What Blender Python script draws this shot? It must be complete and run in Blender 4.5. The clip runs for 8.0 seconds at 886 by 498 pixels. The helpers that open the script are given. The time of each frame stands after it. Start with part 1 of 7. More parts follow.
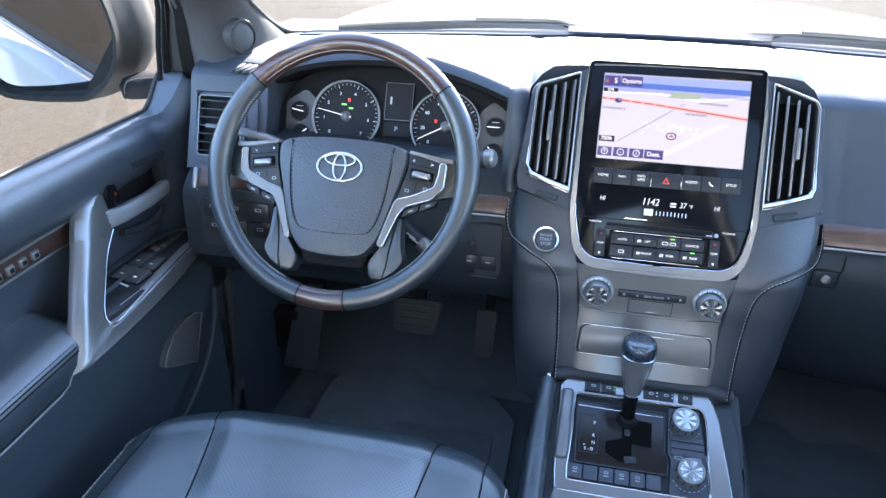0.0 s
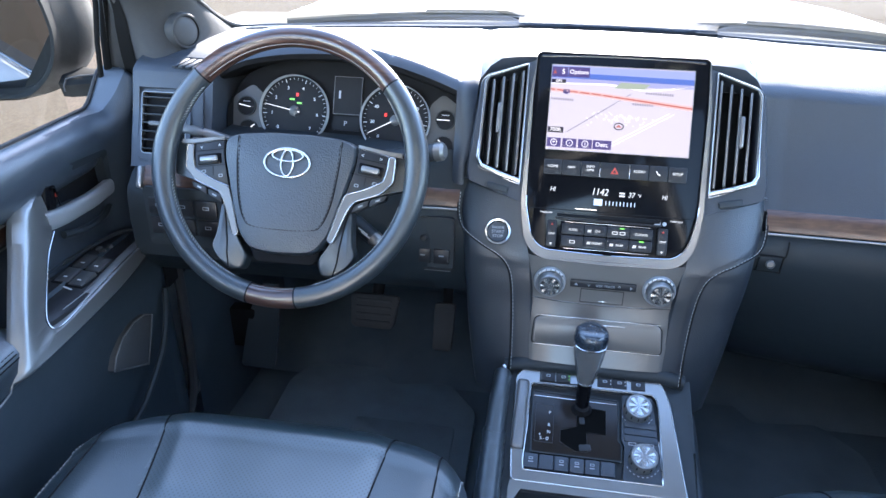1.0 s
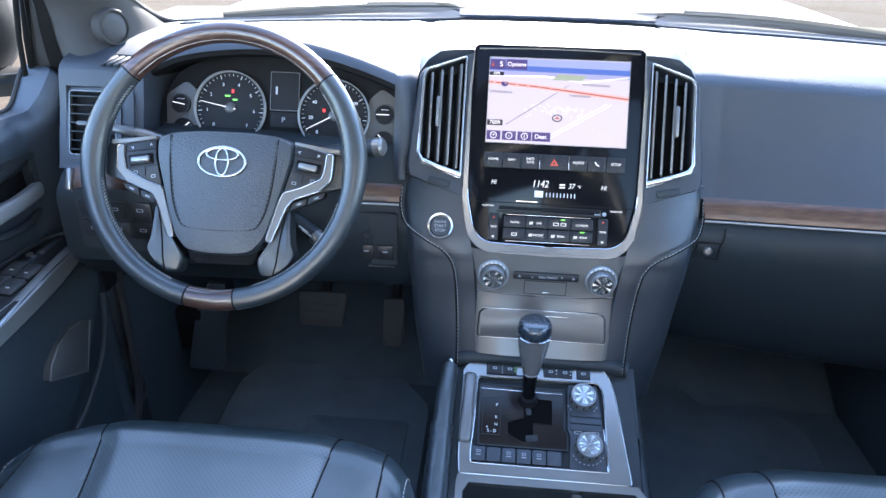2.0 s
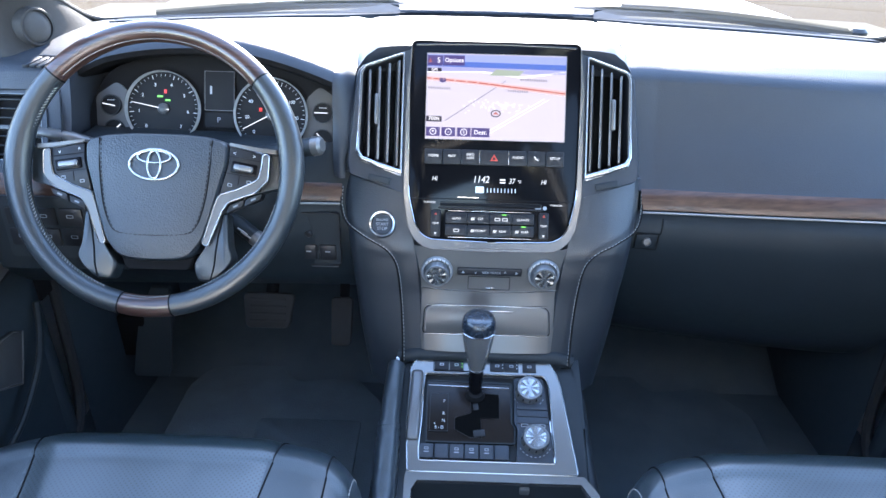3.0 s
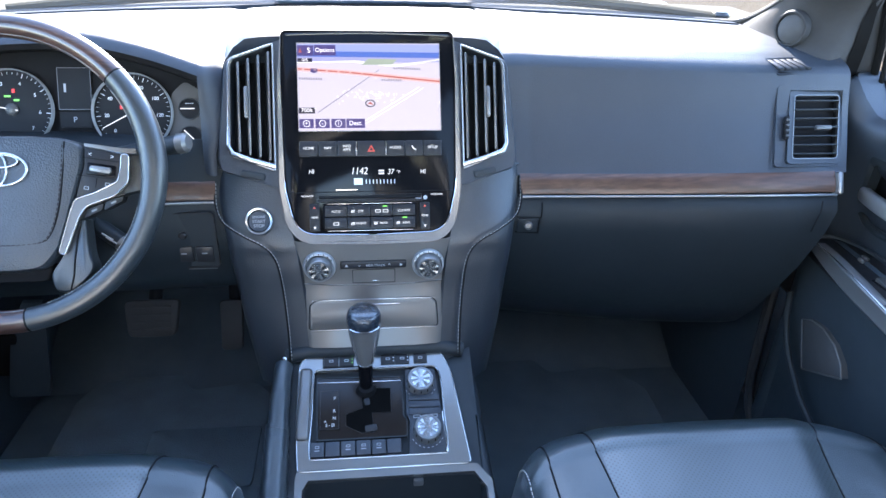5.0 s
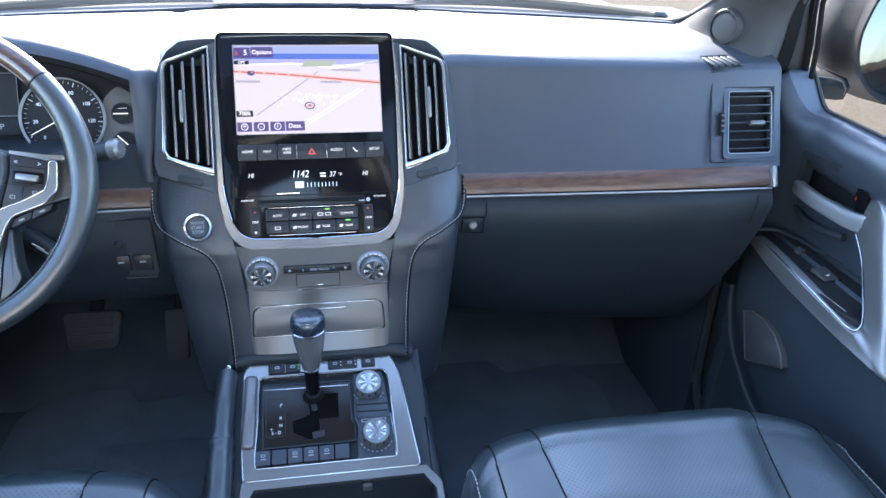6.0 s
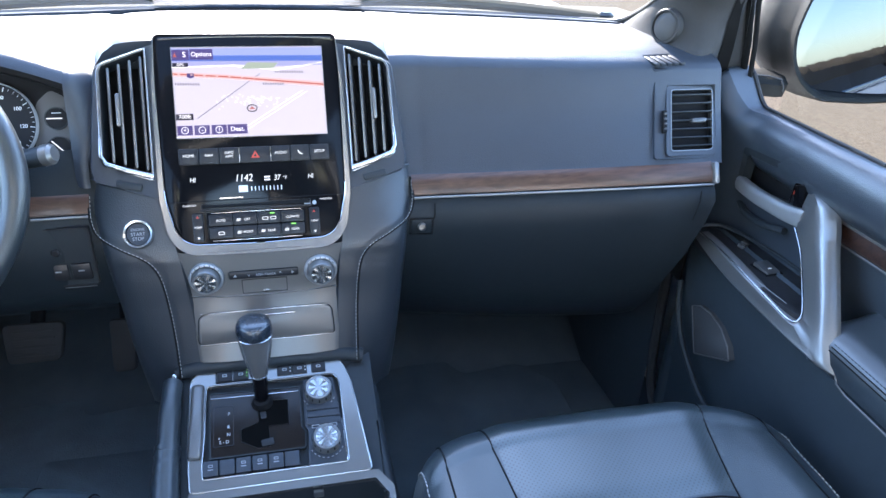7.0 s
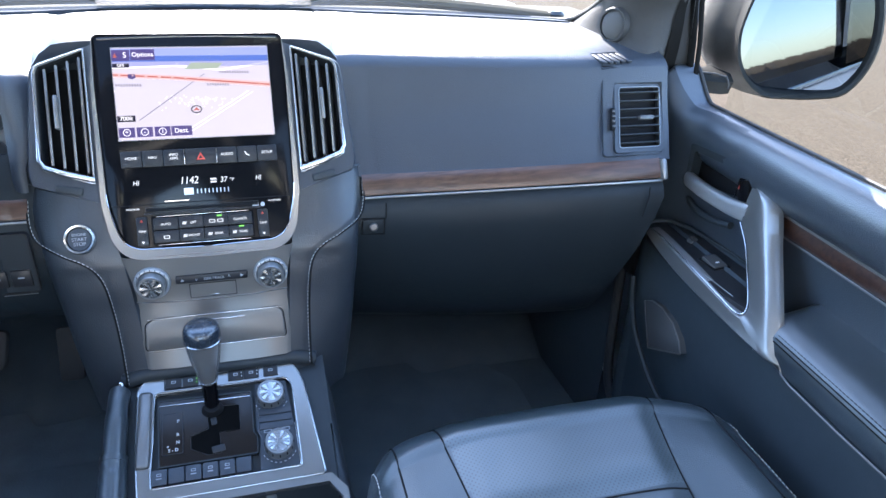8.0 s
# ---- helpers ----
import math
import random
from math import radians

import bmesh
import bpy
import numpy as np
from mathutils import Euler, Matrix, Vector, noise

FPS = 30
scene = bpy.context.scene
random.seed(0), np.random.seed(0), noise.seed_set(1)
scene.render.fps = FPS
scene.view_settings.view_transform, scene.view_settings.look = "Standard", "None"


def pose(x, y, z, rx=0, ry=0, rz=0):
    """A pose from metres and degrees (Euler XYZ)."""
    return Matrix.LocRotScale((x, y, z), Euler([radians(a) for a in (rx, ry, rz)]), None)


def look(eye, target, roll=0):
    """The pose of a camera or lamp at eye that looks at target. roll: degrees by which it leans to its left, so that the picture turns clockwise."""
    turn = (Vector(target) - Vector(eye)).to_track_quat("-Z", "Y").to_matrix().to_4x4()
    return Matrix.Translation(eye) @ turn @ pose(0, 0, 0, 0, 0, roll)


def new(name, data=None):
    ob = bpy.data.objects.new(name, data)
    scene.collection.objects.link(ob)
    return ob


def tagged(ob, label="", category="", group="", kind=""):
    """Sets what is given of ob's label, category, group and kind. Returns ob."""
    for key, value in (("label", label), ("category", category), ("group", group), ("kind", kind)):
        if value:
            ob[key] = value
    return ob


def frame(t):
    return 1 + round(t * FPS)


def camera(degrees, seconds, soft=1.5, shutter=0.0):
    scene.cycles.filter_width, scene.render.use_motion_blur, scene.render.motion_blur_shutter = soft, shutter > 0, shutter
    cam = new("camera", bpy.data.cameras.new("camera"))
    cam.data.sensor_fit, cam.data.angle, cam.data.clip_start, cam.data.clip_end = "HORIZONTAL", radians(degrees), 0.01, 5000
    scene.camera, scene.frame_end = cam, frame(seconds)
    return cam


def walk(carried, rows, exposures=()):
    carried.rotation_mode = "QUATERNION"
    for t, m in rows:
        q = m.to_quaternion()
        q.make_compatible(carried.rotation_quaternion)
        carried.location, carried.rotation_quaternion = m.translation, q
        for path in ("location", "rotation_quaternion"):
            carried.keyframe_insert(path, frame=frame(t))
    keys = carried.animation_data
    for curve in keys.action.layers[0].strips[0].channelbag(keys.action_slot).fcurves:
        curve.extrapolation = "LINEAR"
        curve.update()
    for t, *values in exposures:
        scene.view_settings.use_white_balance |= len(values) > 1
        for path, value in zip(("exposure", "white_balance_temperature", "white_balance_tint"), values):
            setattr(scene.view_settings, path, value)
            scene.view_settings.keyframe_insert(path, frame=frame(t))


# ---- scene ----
cam = camera(66.00, 8.0)
PATH = [
    (0, (-0.1378, -0.9890, 1.0553), (-0.3088, -0.1179, 0.5950), 1.04),
    (0.5, (-0.1273, -0.9841, 1.0564), (-0.2760, -0.1121, 0.5901), 1.08),
    (1, (-0.1158, -0.9801, 1.0567), (-0.2392, -0.1061, 0.5867), 1.09),
    (1.5, (-0.1012, -0.9742, 1.0578), (-0.1971, -0.0996, 0.5826), 1.13),
    (3, (-0.0613, -0.9628, 1.0631), (-0.0710, -0.0892, 0.5765), 1.38),
    (3.5, (-0.0476, -0.9596, 1.0638), (-0.0261, -0.0876, 0.5748), 1.58),
    (4, (-0.0327, -0.9564, 1.0616), (0.0170, -0.0873, 0.5694), 1.74),
    (4.5, (-0.0180, -0.9556, 1.0589), (0.0593, -0.0893, 0.5654), 1.81),
    (6, (0.0262, -0.9585, 1.0501), (0.1830, -0.0979, 0.5656), 2.07),
    (6.5, (0.0384, -0.9595, 1.0501), (0.2203, -0.1027, 0.5676), 2.22),
    (7, (0.0516, -0.9597, 1.0474), (0.2583, -0.1070, 0.5676), 2.43),
    (7.5, (0.0655, -0.9623, 1.0470), (0.2950, -0.1144, 0.5690), 2.63),
    (8, (0.0772, -0.9639, 1.0451), (0.3280, -0.1214, 0.5683), 2.80),
]
EXPOSURE = 4.0
walk(cam, [(t, look(eye, target, roll)) for t, eye, target, roll in PATH], [(0.0, EXPOSURE, 6250, 14), (8.0, EXPOSURE, 6250, 14)])

# ---- light: clear winter noon, the sun straight ahead of the car ----
SUN_ELEVATION, SUN_AZIMUTH = 28.0, -1.0
world = bpy.data.worlds.new("sky")
scene.world = world
world.use_nodes = True
sky = world.node_tree.nodes.new("ShaderNodeTexSky")
sky.sky_type, sky.sun_disc = "NISHITA", False
sky.dust_density, sky.air_density = 0.3, 0.9
sky.sun_elevation, sky.sun_rotation = radians(SUN_ELEVATION), radians(SUN_AZIMUTH)
world.node_tree.nodes["Background"].inputs["Strength"].default_value = 0.15
world.node_tree.links.new(sky.outputs[0], world.node_tree.nodes["Background"].inputs[0])
sun = new("sun", bpy.data.lights.new("sun", "SUN"))
sun.data.energy, sun.data.angle, sun.data.color = 3.2, radians(0.5), (1.0, 0.95, 0.88)
sun_way = Vector((math.sin(radians(SUN_AZIMUTH)) * math.cos(radians(SUN_ELEVATION)), math.cos(radians(SUN_AZIMUTH)) * math.cos(radians(SUN_ELEVATION)), math.sin(radians(SUN_ELEVATION))))
sun.matrix_world = look(sun_way * 10, (0, 0, 0))


# ---- materials ----
def material(name, color, rough=0.5, metal=0.0, vary=0.12, scale=8.0, bump=0.0, grain=600.0, coat=0.0, kind="noise", specular=0.5):
    """A procedural surface: broad colour variation, fine roughness variation and a fine relief."""
    m = bpy.data.materials.new(name)
    m.use_nodes = True
    nt = m.node_tree
    b = nt.nodes["Principled BSDF"]
    b.inputs["Metallic"].default_value, b.inputs["Coat Weight"].default_value, b.inputs["Coat Roughness"].default_value = metal, coat, min(0.32, rough)
    b.inputs["Specular IOR Level"].default_value = specular
    co = nt.nodes.new("ShaderNodeTexCoord")
    broad = nt.nodes.new("ShaderNodeTexNoise")
    broad.inputs["Scale"].default_value, broad.inputs["Detail"].default_value = scale, 6
    nt.links.new(co.outputs["Object"], broad.inputs["Vector"])
    mix = nt.nodes.new("ShaderNodeMix")
    mix.data_type = "RGBA"
    mix.inputs[6].default_value = [c * (1 - vary) for c in color] + [1]
    mix.inputs[7].default_value = [min(1, c * (1 + vary)) for c in color] + [1]
    nt.links.new(broad.outputs["Fac"], mix.inputs[0])
    nt.links.new(mix.outputs[2], b.inputs["Base Color"])
    fine = nt.nodes.new("ShaderNodeTexNoise")
    fine.inputs["Scale"].default_value, fine.inputs["Detail"].default_value = scale * 7, 4
    nt.links.new(co.outputs["Object"], fine.inputs["Vector"])
    span = nt.nodes.new("ShaderNodeMapRange")
    span.inputs[3].default_value, span.inputs[4].default_value = max(0.02, rough - 0.07), min(1, rough + 0.07)
    nt.links.new(fine.outputs["Fac"], span.inputs[0])
    nt.links.new(span.outputs[0], b.inputs["Roughness"])
    if bump:
        if kind == "pebble":
            g = nt.nodes.new("ShaderNodeTexVoronoi")
            out = g.outputs["Distance"]
        else:
            g = nt.nodes.new("ShaderNodeTexNoise")
            g.inputs["Detail"].default_value = 3
            out = g.outputs["Fac"]
        g.inputs["Scale"].default_value = grain
        nt.links.new(co.outputs["Object"], g.inputs["Vector"])
        bp = nt.nodes.new("ShaderNodeBump")
        bp.inputs["Strength"].default_value, bp.inputs["Distance"].default_value = bump, 0.001
        nt.links.new(out, bp.inputs["Height"])
        nt.links.new(bp.outputs[0], b.inputs["Normal"])
    return m


def wood_material(name, dark, light, coat=0.8, gloss=0.08, specular=0.5):
    m = bpy.data.materials.new(name)
    m.use_nodes = True
    nt = m.node_tree
    b = nt.nodes["Principled BSDF"]
    b.inputs["Roughness"].default_value, b.inputs["Coat Weight"].default_value, b.inputs["Coat Roughness"].default_value = 0.35, coat, gloss
    b.inputs["Specular IOR Level"].default_value = specular
    co, mp, ns, ramp = (nt.nodes.new(n) for n in ("ShaderNodeTexCoord", "ShaderNodeMapping", "ShaderNodeTexNoise", "ShaderNodeValToRGB"))
    mp.inputs["Scale"].default_value = (6, 90, 90)
    ns.inputs["Scale"].default_value, ns.inputs["Detail"].default_value, ns.inputs["Distortion"].default_value = 2.0, 8, 0.6
    ramp.color_ramp.elements[0].position, ramp.color_ramp.elements[1].position = 0.35, 0.68
    ramp.color_ramp.elements[0].color, ramp.color_ramp.elements[1].color = (*dark, 1), (*light, 1)
    nt.links.new(co.outputs["Object"], mp.inputs[0])
    nt.links.new(mp.outputs[0], ns.inputs["Vector"])
    nt.links.new(ns.outputs["Fac"], ramp.inputs[0])
    nt.links.new(ramp.outputs[0], b.inputs["Base Color"])
    return m


def glowing(name, color, strength):
    m = bpy.data.materials.new(name)
    m.use_nodes = True
    b = m.node_tree.nodes["Principled BSDF"]
    b.inputs["Base Color"].default_value = (*[c * 0.03 for c in color], 1)
    b.inputs["Roughness"].default_value = 0.3
    b.inputs["Emission Color"].default_value, b.inputs["Emission Strength"].default_value = (*color, 1), strength
    return m


def pane_material(name, tint, index=1.45):
    """Thin glass: clear, with a mirror gloss by angle."""
    m = bpy.data.materials.new(name)
    m.use_nodes = True
    nt = m.node_tree
    nt.nodes.clear()
    out, mix, clear, gloss, fres = (nt.nodes.new(n) for n in ("ShaderNodeOutputMaterial", "ShaderNodeMixShader", "ShaderNodeBsdfTransparent", "ShaderNodeBsdfGlossy", "ShaderNodeFresnel"))
    clear.inputs[0].default_value = (*tint, 1)
    gloss.inputs["Roughness"].default_value = 0.01
    fres.inputs["IOR"].default_value = index
    nt.links.new(fres.outputs[0], mix.inputs[0])
    nt.links.new(clear.outputs[0], mix.inputs[1])
    nt.links.new(gloss.outputs[0], mix.inputs[2])
    nt.links.new(mix.outputs[0], out.inputs[0])
    return m


def plain_metal(name, color, rough):
    m = bpy.data.materials.new(name)
    m.use_nodes = True
    b = m.node_tree.nodes["Principled BSDF"]
    b.inputs["Base Color"].default_value, b.inputs["Metallic"].default_value, b.inputs["Roughness"].default_value = (*color, 1), 1.0, rough
    return m


def asphalt_material():
    m = material("asphalt", (0.047, 0.035, 0.0235), 0.95, vary=0.25, scale=0.6, specular=0.02)
    nt = m.node_tree
    b = nt.nodes["Principled BSDF"]
    co, big, ramp = nt.nodes.new("ShaderNodeTexCoord"), nt.nodes.new("ShaderNodeTexVoronoi"), nt.nodes.new("ShaderNodeValToRGB")
    big.inputs["Scale"].default_value = 85
    ramp.color_ramp.elements[0].color, ramp.color_ramp.elements[1].color = (0.088, 0.066, 0.045, 1), (0.015, 0.0112, 0.0078, 1)
    nt.links.new(co.outputs["Object"], big.inputs["Vector"])
    nt.links.new(big.outputs["Color"], ramp.inputs[0])
    mix = nt.nodes.new("ShaderNodeMix")
    mix.data_type, mix.blend_type = "RGBA", "MIX"
    mix.inputs[0].default_value = 0.6
    nt.links.new(b.inputs["Base Color"].links[0].from_socket, mix.inputs[6])
    nt.links.new(ramp.outputs[0], mix.inputs[7])
    nt.links.new(mix.outputs[2], b.inputs["Base Color"])
    return m


def perforated_material(name, color):
    """Leather with rows of fine punched holes."""
    m = material(name, color, 0.36, vary=0.1, scale=9, bump=0.22, grain=900, kind="pebble", coat=1.0)
    nt = m.node_tree
    b = nt.nodes["Principled BSDF"]
    co, mp, ramp = nt.nodes.new("ShaderNodeTexCoord"), nt.nodes.new("ShaderNodeMapping"), nt.nodes.new("ShaderNodeValToRGB")
    mp.inputs["Rotation"].default_value = (0, 0, radians(45))
    holes = nt.nodes.new("ShaderNodeTexVoronoi")
    holes.inputs["Scale"].default_value, holes.inputs["Randomness"].default_value = 215, 0.0
    holes.voronoi_dimensions = "2D"
    nt.links.new(co.outputs["Object"], mp.inputs[0])
    nt.links.new(mp.outputs[0], holes.inputs["Vector"])
    nt.links.new(holes.outputs["Distance"], ramp.inputs[0])
    ramp.color_ramp.elements[0].position, ramp.color_ramp.elements[1].position = 0.2, 0.27
    ramp.color_ramp.elements[0].color, ramp.color_ramp.elements[1].color = (0.10, 0.10, 0.10, 1), (1, 1, 1, 1)
    mul = nt.nodes.new("ShaderNodeMix")
    mul.data_type, mul.blend_type = "RGBA", "MULTIPLY"
    mul.inputs[0].default_value = 1.0
    nt.links.new(b.inputs["Base Color"].links[0].from_socket, mul.inputs[6])
    nt.links.new(ramp.outputs[0], mul.inputs[7])
    nt.links.new(mul.outputs[2], b.inputs["Base Color"])
    return m


SOFT = material("soft_dash", (0.027, 0.033, 0.043), 0.46, vary=0.14, scale=5, bump=0.34, grain=700, kind="pebble")
LEATHER = material("black_leather", (0.024, 0.032, 0.038), 0.36, vary=0.15, scale=7, bump=0.26, grain=650, kind="pebble", coat=0.8)
RIMHIDE = material("rim_leather", (0.020, 0.025, 0.028), 0.36, vary=0.2, scale=9, bump=0.26, grain=650, kind="pebble", coat=0.7)
SEATHIDE = material("seat_leather", (0.023, 0.034, 0.040), 0.40, vary=0.15, scale=7, bump=0.30, grain=650, kind="pebble", coat=0.55)
KNEESKIN = material("knee_leather", (0.020, 0.025, 0.031), 0.42, vary=0.15, scale=7, bump=0.34, grain=650, kind="pebble", coat=0.5)
HUBSKIN = material("coarse_grain", (0.028, 0.034, 0.041), 0.42, vary=0.12, scale=7, bump=0.65, grain=420, kind="pebble", coat=0.4)
PERFORATED = perforated_material("perforated_leather", (0.024, 0.0375, 0.0420))
PLASTIC = material("black_plastic", (0.024, 0.029, 0.033), 0.46, vary=0.15, scale=12, bump=0.15, grain=900, specular=0.28)
MATT = material("matt_black", (0.010, 0.010, 0.011), 0.75, vary=0.2, scale=12, bump=0.2, grain=500, specular=0.12)
GLOSS = material("piano_black", (0.005, 0.005, 0.006), 0.10, vary=0.2, scale=4, specular=0.10)
GATE = material("gate_gloss", (0.014, 0.011, 0.010), 0.14, vary=0.2, scale=9, specular=0.35)
# Near-black colour stands in for the shade down inside the shifter slot.
SLOT = material("slot_shade", (0.003, 0.003, 0.003), 0.8, vary=0.2, scale=9, specular=0.05)
BROW = material("glossy_edge", (0.006, 0.006, 0.007), 0.10, vary=0.2, scale=4, specular=0.5, coat=1.0)
BUTTON = material("button_black", (0.021, 0.021, 0.023), 0.38, vary=0.1, scale=20, specular=0.3)
SHELL = material("dusty_mirror_shell", (0.012, 0.0125, 0.012), 0.66, vary=0.5, scale=30, bump=0.1, grain=300, specular=0.07)
DOORSKIN = material("door_skin", (0.032, 0.040, 0.050), 0.40, vary=0.12, scale=6, bump=0.30, grain=600, kind="pebble", coat=0.45)
LATCH = material("latch_silver", (0.36, 0.365, 0.37), 0.40, metal=0.5, vary=0.02, scale=6)
PULLMETAL = material("pull_metal", (0.46, 0.465, 0.47), 0.24, metal=0.95, vary=0.04, scale=6)
SATIN = material("satin_silver", (0.24, 0.238, 0.235), 0.34, metal=0.7, vary=0.04, scale=3)
SILVER = material("silver_paint", (0.25, 0.246, 0.24), 0.24, metal=0.65, vary=0.04, scale=3)
SILVERGREY = material("grey_satin", (0.162, 0.150, 0.136), 0.33, metal=0.35, vary=0.04, scale=3)
DIMSATIN = material("dim_satin", (0.070, 0.070, 0.070), 0.40, metal=0.2, vary=0.08, scale=8)
BRUSHED = material("dark_satin", (0.165, 0.160, 0.155), 0.34, metal=0.5, vary=0.08, scale=8, bump=0.08, grain=1500)
CHROME = material("chrome", (0.62, 0.62, 0.64), 0.10, metal=1.0, vary=0.03, scale=10)
WOOD = wood_material("dark_wood", (0.030, 0.014, 0.010), (0.080, 0.036, 0.023))
DOORWOOD = wood_material("door_wood", (0.020, 0.009, 0.007), (0.052, 0.024, 0.016), 0.4, 0.2)
VENEER = wood_material("dash_veneer", (0.056, 0.030, 0.021), (0.100, 0.053, 0.036), 0.18, 0.25, 0.25)
HEADLINER = material("headliner", (0.56, 0.54, 0.50), 0.95, vary=0.06, scale=10, bump=0.4, grain=700)
FABRIC = material("pillar_fabric", (0.032, 0.032, 0.033), 0.9, vary=0.1, scale=20, bump=0.4, grain=900)
# Carpet is black; the blue-grey lift paints veiling glare over the footwell.
CARPET = material("veiled_carpet", (0.082, 0.105, 0.120), 0.95, vary=0.3, scale=14, bump=0.8, grain=450)
SPUN = material("spun_metal", (0.36, 0.36, 0.36), 0.26, metal=1.0, vary=0.05, scale=60)
# A lighter mat, with the same blue glare tint in its colour.
MATPILE = material("mat_pile", (0.114, 0.142, 0.160), 0.95, vary=0.3, scale=18, bump=0.9, grain=350)
SASH = material("window_channel", (0.008, 0.008, 0.008), 0.8, vary=0.2, scale=14, bump=0.2, grain=500, specular=0.06)
WIPER = material("wiper_black", (0.060, 0.051, 0.036), 0.9, vary=0.2, scale=14, bump=0.2, grain=500, specular=0.04)
SCUTTLE = material("dusty_scuttle", (0.085, 0.075, 0.056), 0.95, vary=0.3, scale=25, bump=0.2, grain=500, specular=0.02)
DEMIST = material("demister_plate", (0.048, 0.056, 0.070), 0.9, vary=0.1, scale=8, bump=0.1, grain=700, specular=0.02)
GLOVE = material("glovebox_plastic", (0.014, 0.0190, 0.0230), 0.50, vary=0.15, scale=12, bump=0.25, grain=800, specular=0.25)
KNOBSKIN = material("polished_leather", (0.020, 0.027, 0.036), 0.26, vary=0.15, scale=20, bump=0.08, grain=900, coat=1.0)
LOWDOOR = material("lower_door_plastic", (0.033, 0.044, 0.053), 0.55, vary=0.15, scale=9, bump=0.3, grain=700, specular=0.3)
RUBBER = material("rubber", (0.025, 0.025, 0.026), 0.7, vary=0.2, scale=14, bump=0.2, grain=500)
GRILLE = material("grille_cloth", (0.055, 0.057, 0.06), 0.8, vary=0.1, scale=30, bump=0.5, grain=900)
DIAL = material("dial_black", (0.006, 0.006, 0.007), 0.5, vary=0.1, scale=10, specular=0.2)
THREAD = material("pale_thread", (0.42, 0.41, 0.39), 0.8, vary=0.1, scale=40)
DARKTHREAD = material("dark_thread", (0.02, 0.02, 0.022), 0.8, vary=0.1, scale=40)
PAINT = material("white_paint", (0.74, 0.74, 0.74), 0.45, vary=0.03, scale=3, specular=0.3)
INK = material("white_ink", (0.75, 0.75, 0.75), 0.6, vary=0.05, scale=30)
GREYINK = material("grey_ink", (0.35, 0.36, 0.38), 0.6, vary=0.05, scale=30)
REDINK = material("red_ink", (0.55, 0.05, 0.03), 0.5, vary=0.05, scale=30)
ASPHALT = asphalt_material()
GLASS = pane_material("clear_glass", (0.92, 0.95, 0.93))
SCREEN_GLASS = pane_material("coated_windscreen", (0.92, 0.95, 0.93), 1.12)
# Right glass is coloured dark to dim the sky it reflects; left less so.
MIRROR_DIMMED = plain_metal("mirror_glass", (0.046, 0.056, 0.070), 0.0)
MIRROR_LEFT = plain_metal("less_dimmed_mirror_glass", (0.24, 0.245, 0.25), 0.0)
TINTED = pane_material("privacy_glass", (0.32, 0.33, 0.34))
TREES = material("bare_twigs", (0.16, 0.11, 0.07), 0.9, vary=0.4, scale=0.3)
GLOW = 0.078
LCD = glowing("lcd_white", (0.85, 0.92, 1.0), 1.25 * GLOW)
RED = glowing("red_lamp", (1.0, 0.05, 0.04), 1.2 * GLOW)
GREEN = glowing("green_lamp", (0.25, 1.0, 0.15), 1.2 * GLOW)
MAP_LAND = glowing("map_land", (0.80, 0.73, 0.84), 0.54 * 1.6 * GLOW)
MAP_BLUE = glowing("map_blue", (0.40, 0.46, 0.86), 0.55 * 1.6 * GLOW)
MAP_SKY = glowing("map_sky", (0.12, 0.22, 0.70), 0.5 * 1.6 * GLOW)
MAP_BAR = glowing("map_bar", (0.14, 0.10, 0.36), 0.35 * 1.6 * GLOW)
MAP_WHITE = glowing("map_white", (1.0, 0.97, 1.0), 0.9 * 1.6 * GLOW)
MAP_GREY = glowing("map_grey", (0.42, 0.38, 0.48), 0.4 * 1.6 * GLOW)
MAP_PINK = glowing("map_pink", (0.95, 0.62, 0.60), 0.52 * 1.6 * GLOW)
MAP_HAZE = glowing("map_haze", (0.50, 0.50, 0.82), 0.5 * 1.6 * GLOW)
MAP_RED = glowing("map_red", (0.72, 0.17, 0.13), 0.45 * 1.6 * GLOW)
MAP_GREEN = glowing("map_green", (0.58, 0.66, 0.52), 0.42 * 1.6 * GLOW)
MAP_DARK = glowing("map_dark", (0.04, 0.03, 0.08), 0.2 * 1.6 * GLOW)


# ---- mesh tools ----
def thing(name, at=(0, 0, 0), label="", category="", group="", kind=""):
    """An Empty at the base of a thing; its parts are built in world metres."""
    ob = new(name)
    ob.location = at
    ob.empty_display_size = 0.05
    return tagged(ob, label, category, group, kind)


def part(name, bm, mat, parent=None, label="", angle=40):
    """Links a bmesh as one mesh object, under a thing or under a part."""
    me = bpy.data.meshes.new(name)
    bm.to_mesh(me)
    bm.free()
    me.materials.append(mat)
    me.shade_smooth()
    me.set_sharp_from_angle(angle=radians(angle))
    ob = new(name, me)
    if parent:
        ob.parent = parent
        if parent.type == "EMPTY":
            ob.matrix_parent_inverse = Matrix.Translation(-parent.location)
    return tagged(ob, label)


def joined(*bms):
    out = bmesh.new()
    for bm in bms:
        me = bpy.data.meshes.new("tmp")
        bm.to_mesh(me)
        out.from_mesh(me)
        bpy.data.meshes.remove(me)
        bm.free()
    return out


def moved(bm, m):
    bm.transform(m)
    if m.determinant() < 0:
        bmesh.ops.reverse_faces(bm, faces=bm.faces)
    return bm


def flipped(bm, side):
    """Mirrors across the car's middle when side is -1."""
    return moved(bm, Matrix.Diagonal((side, 1, 1, 1)))


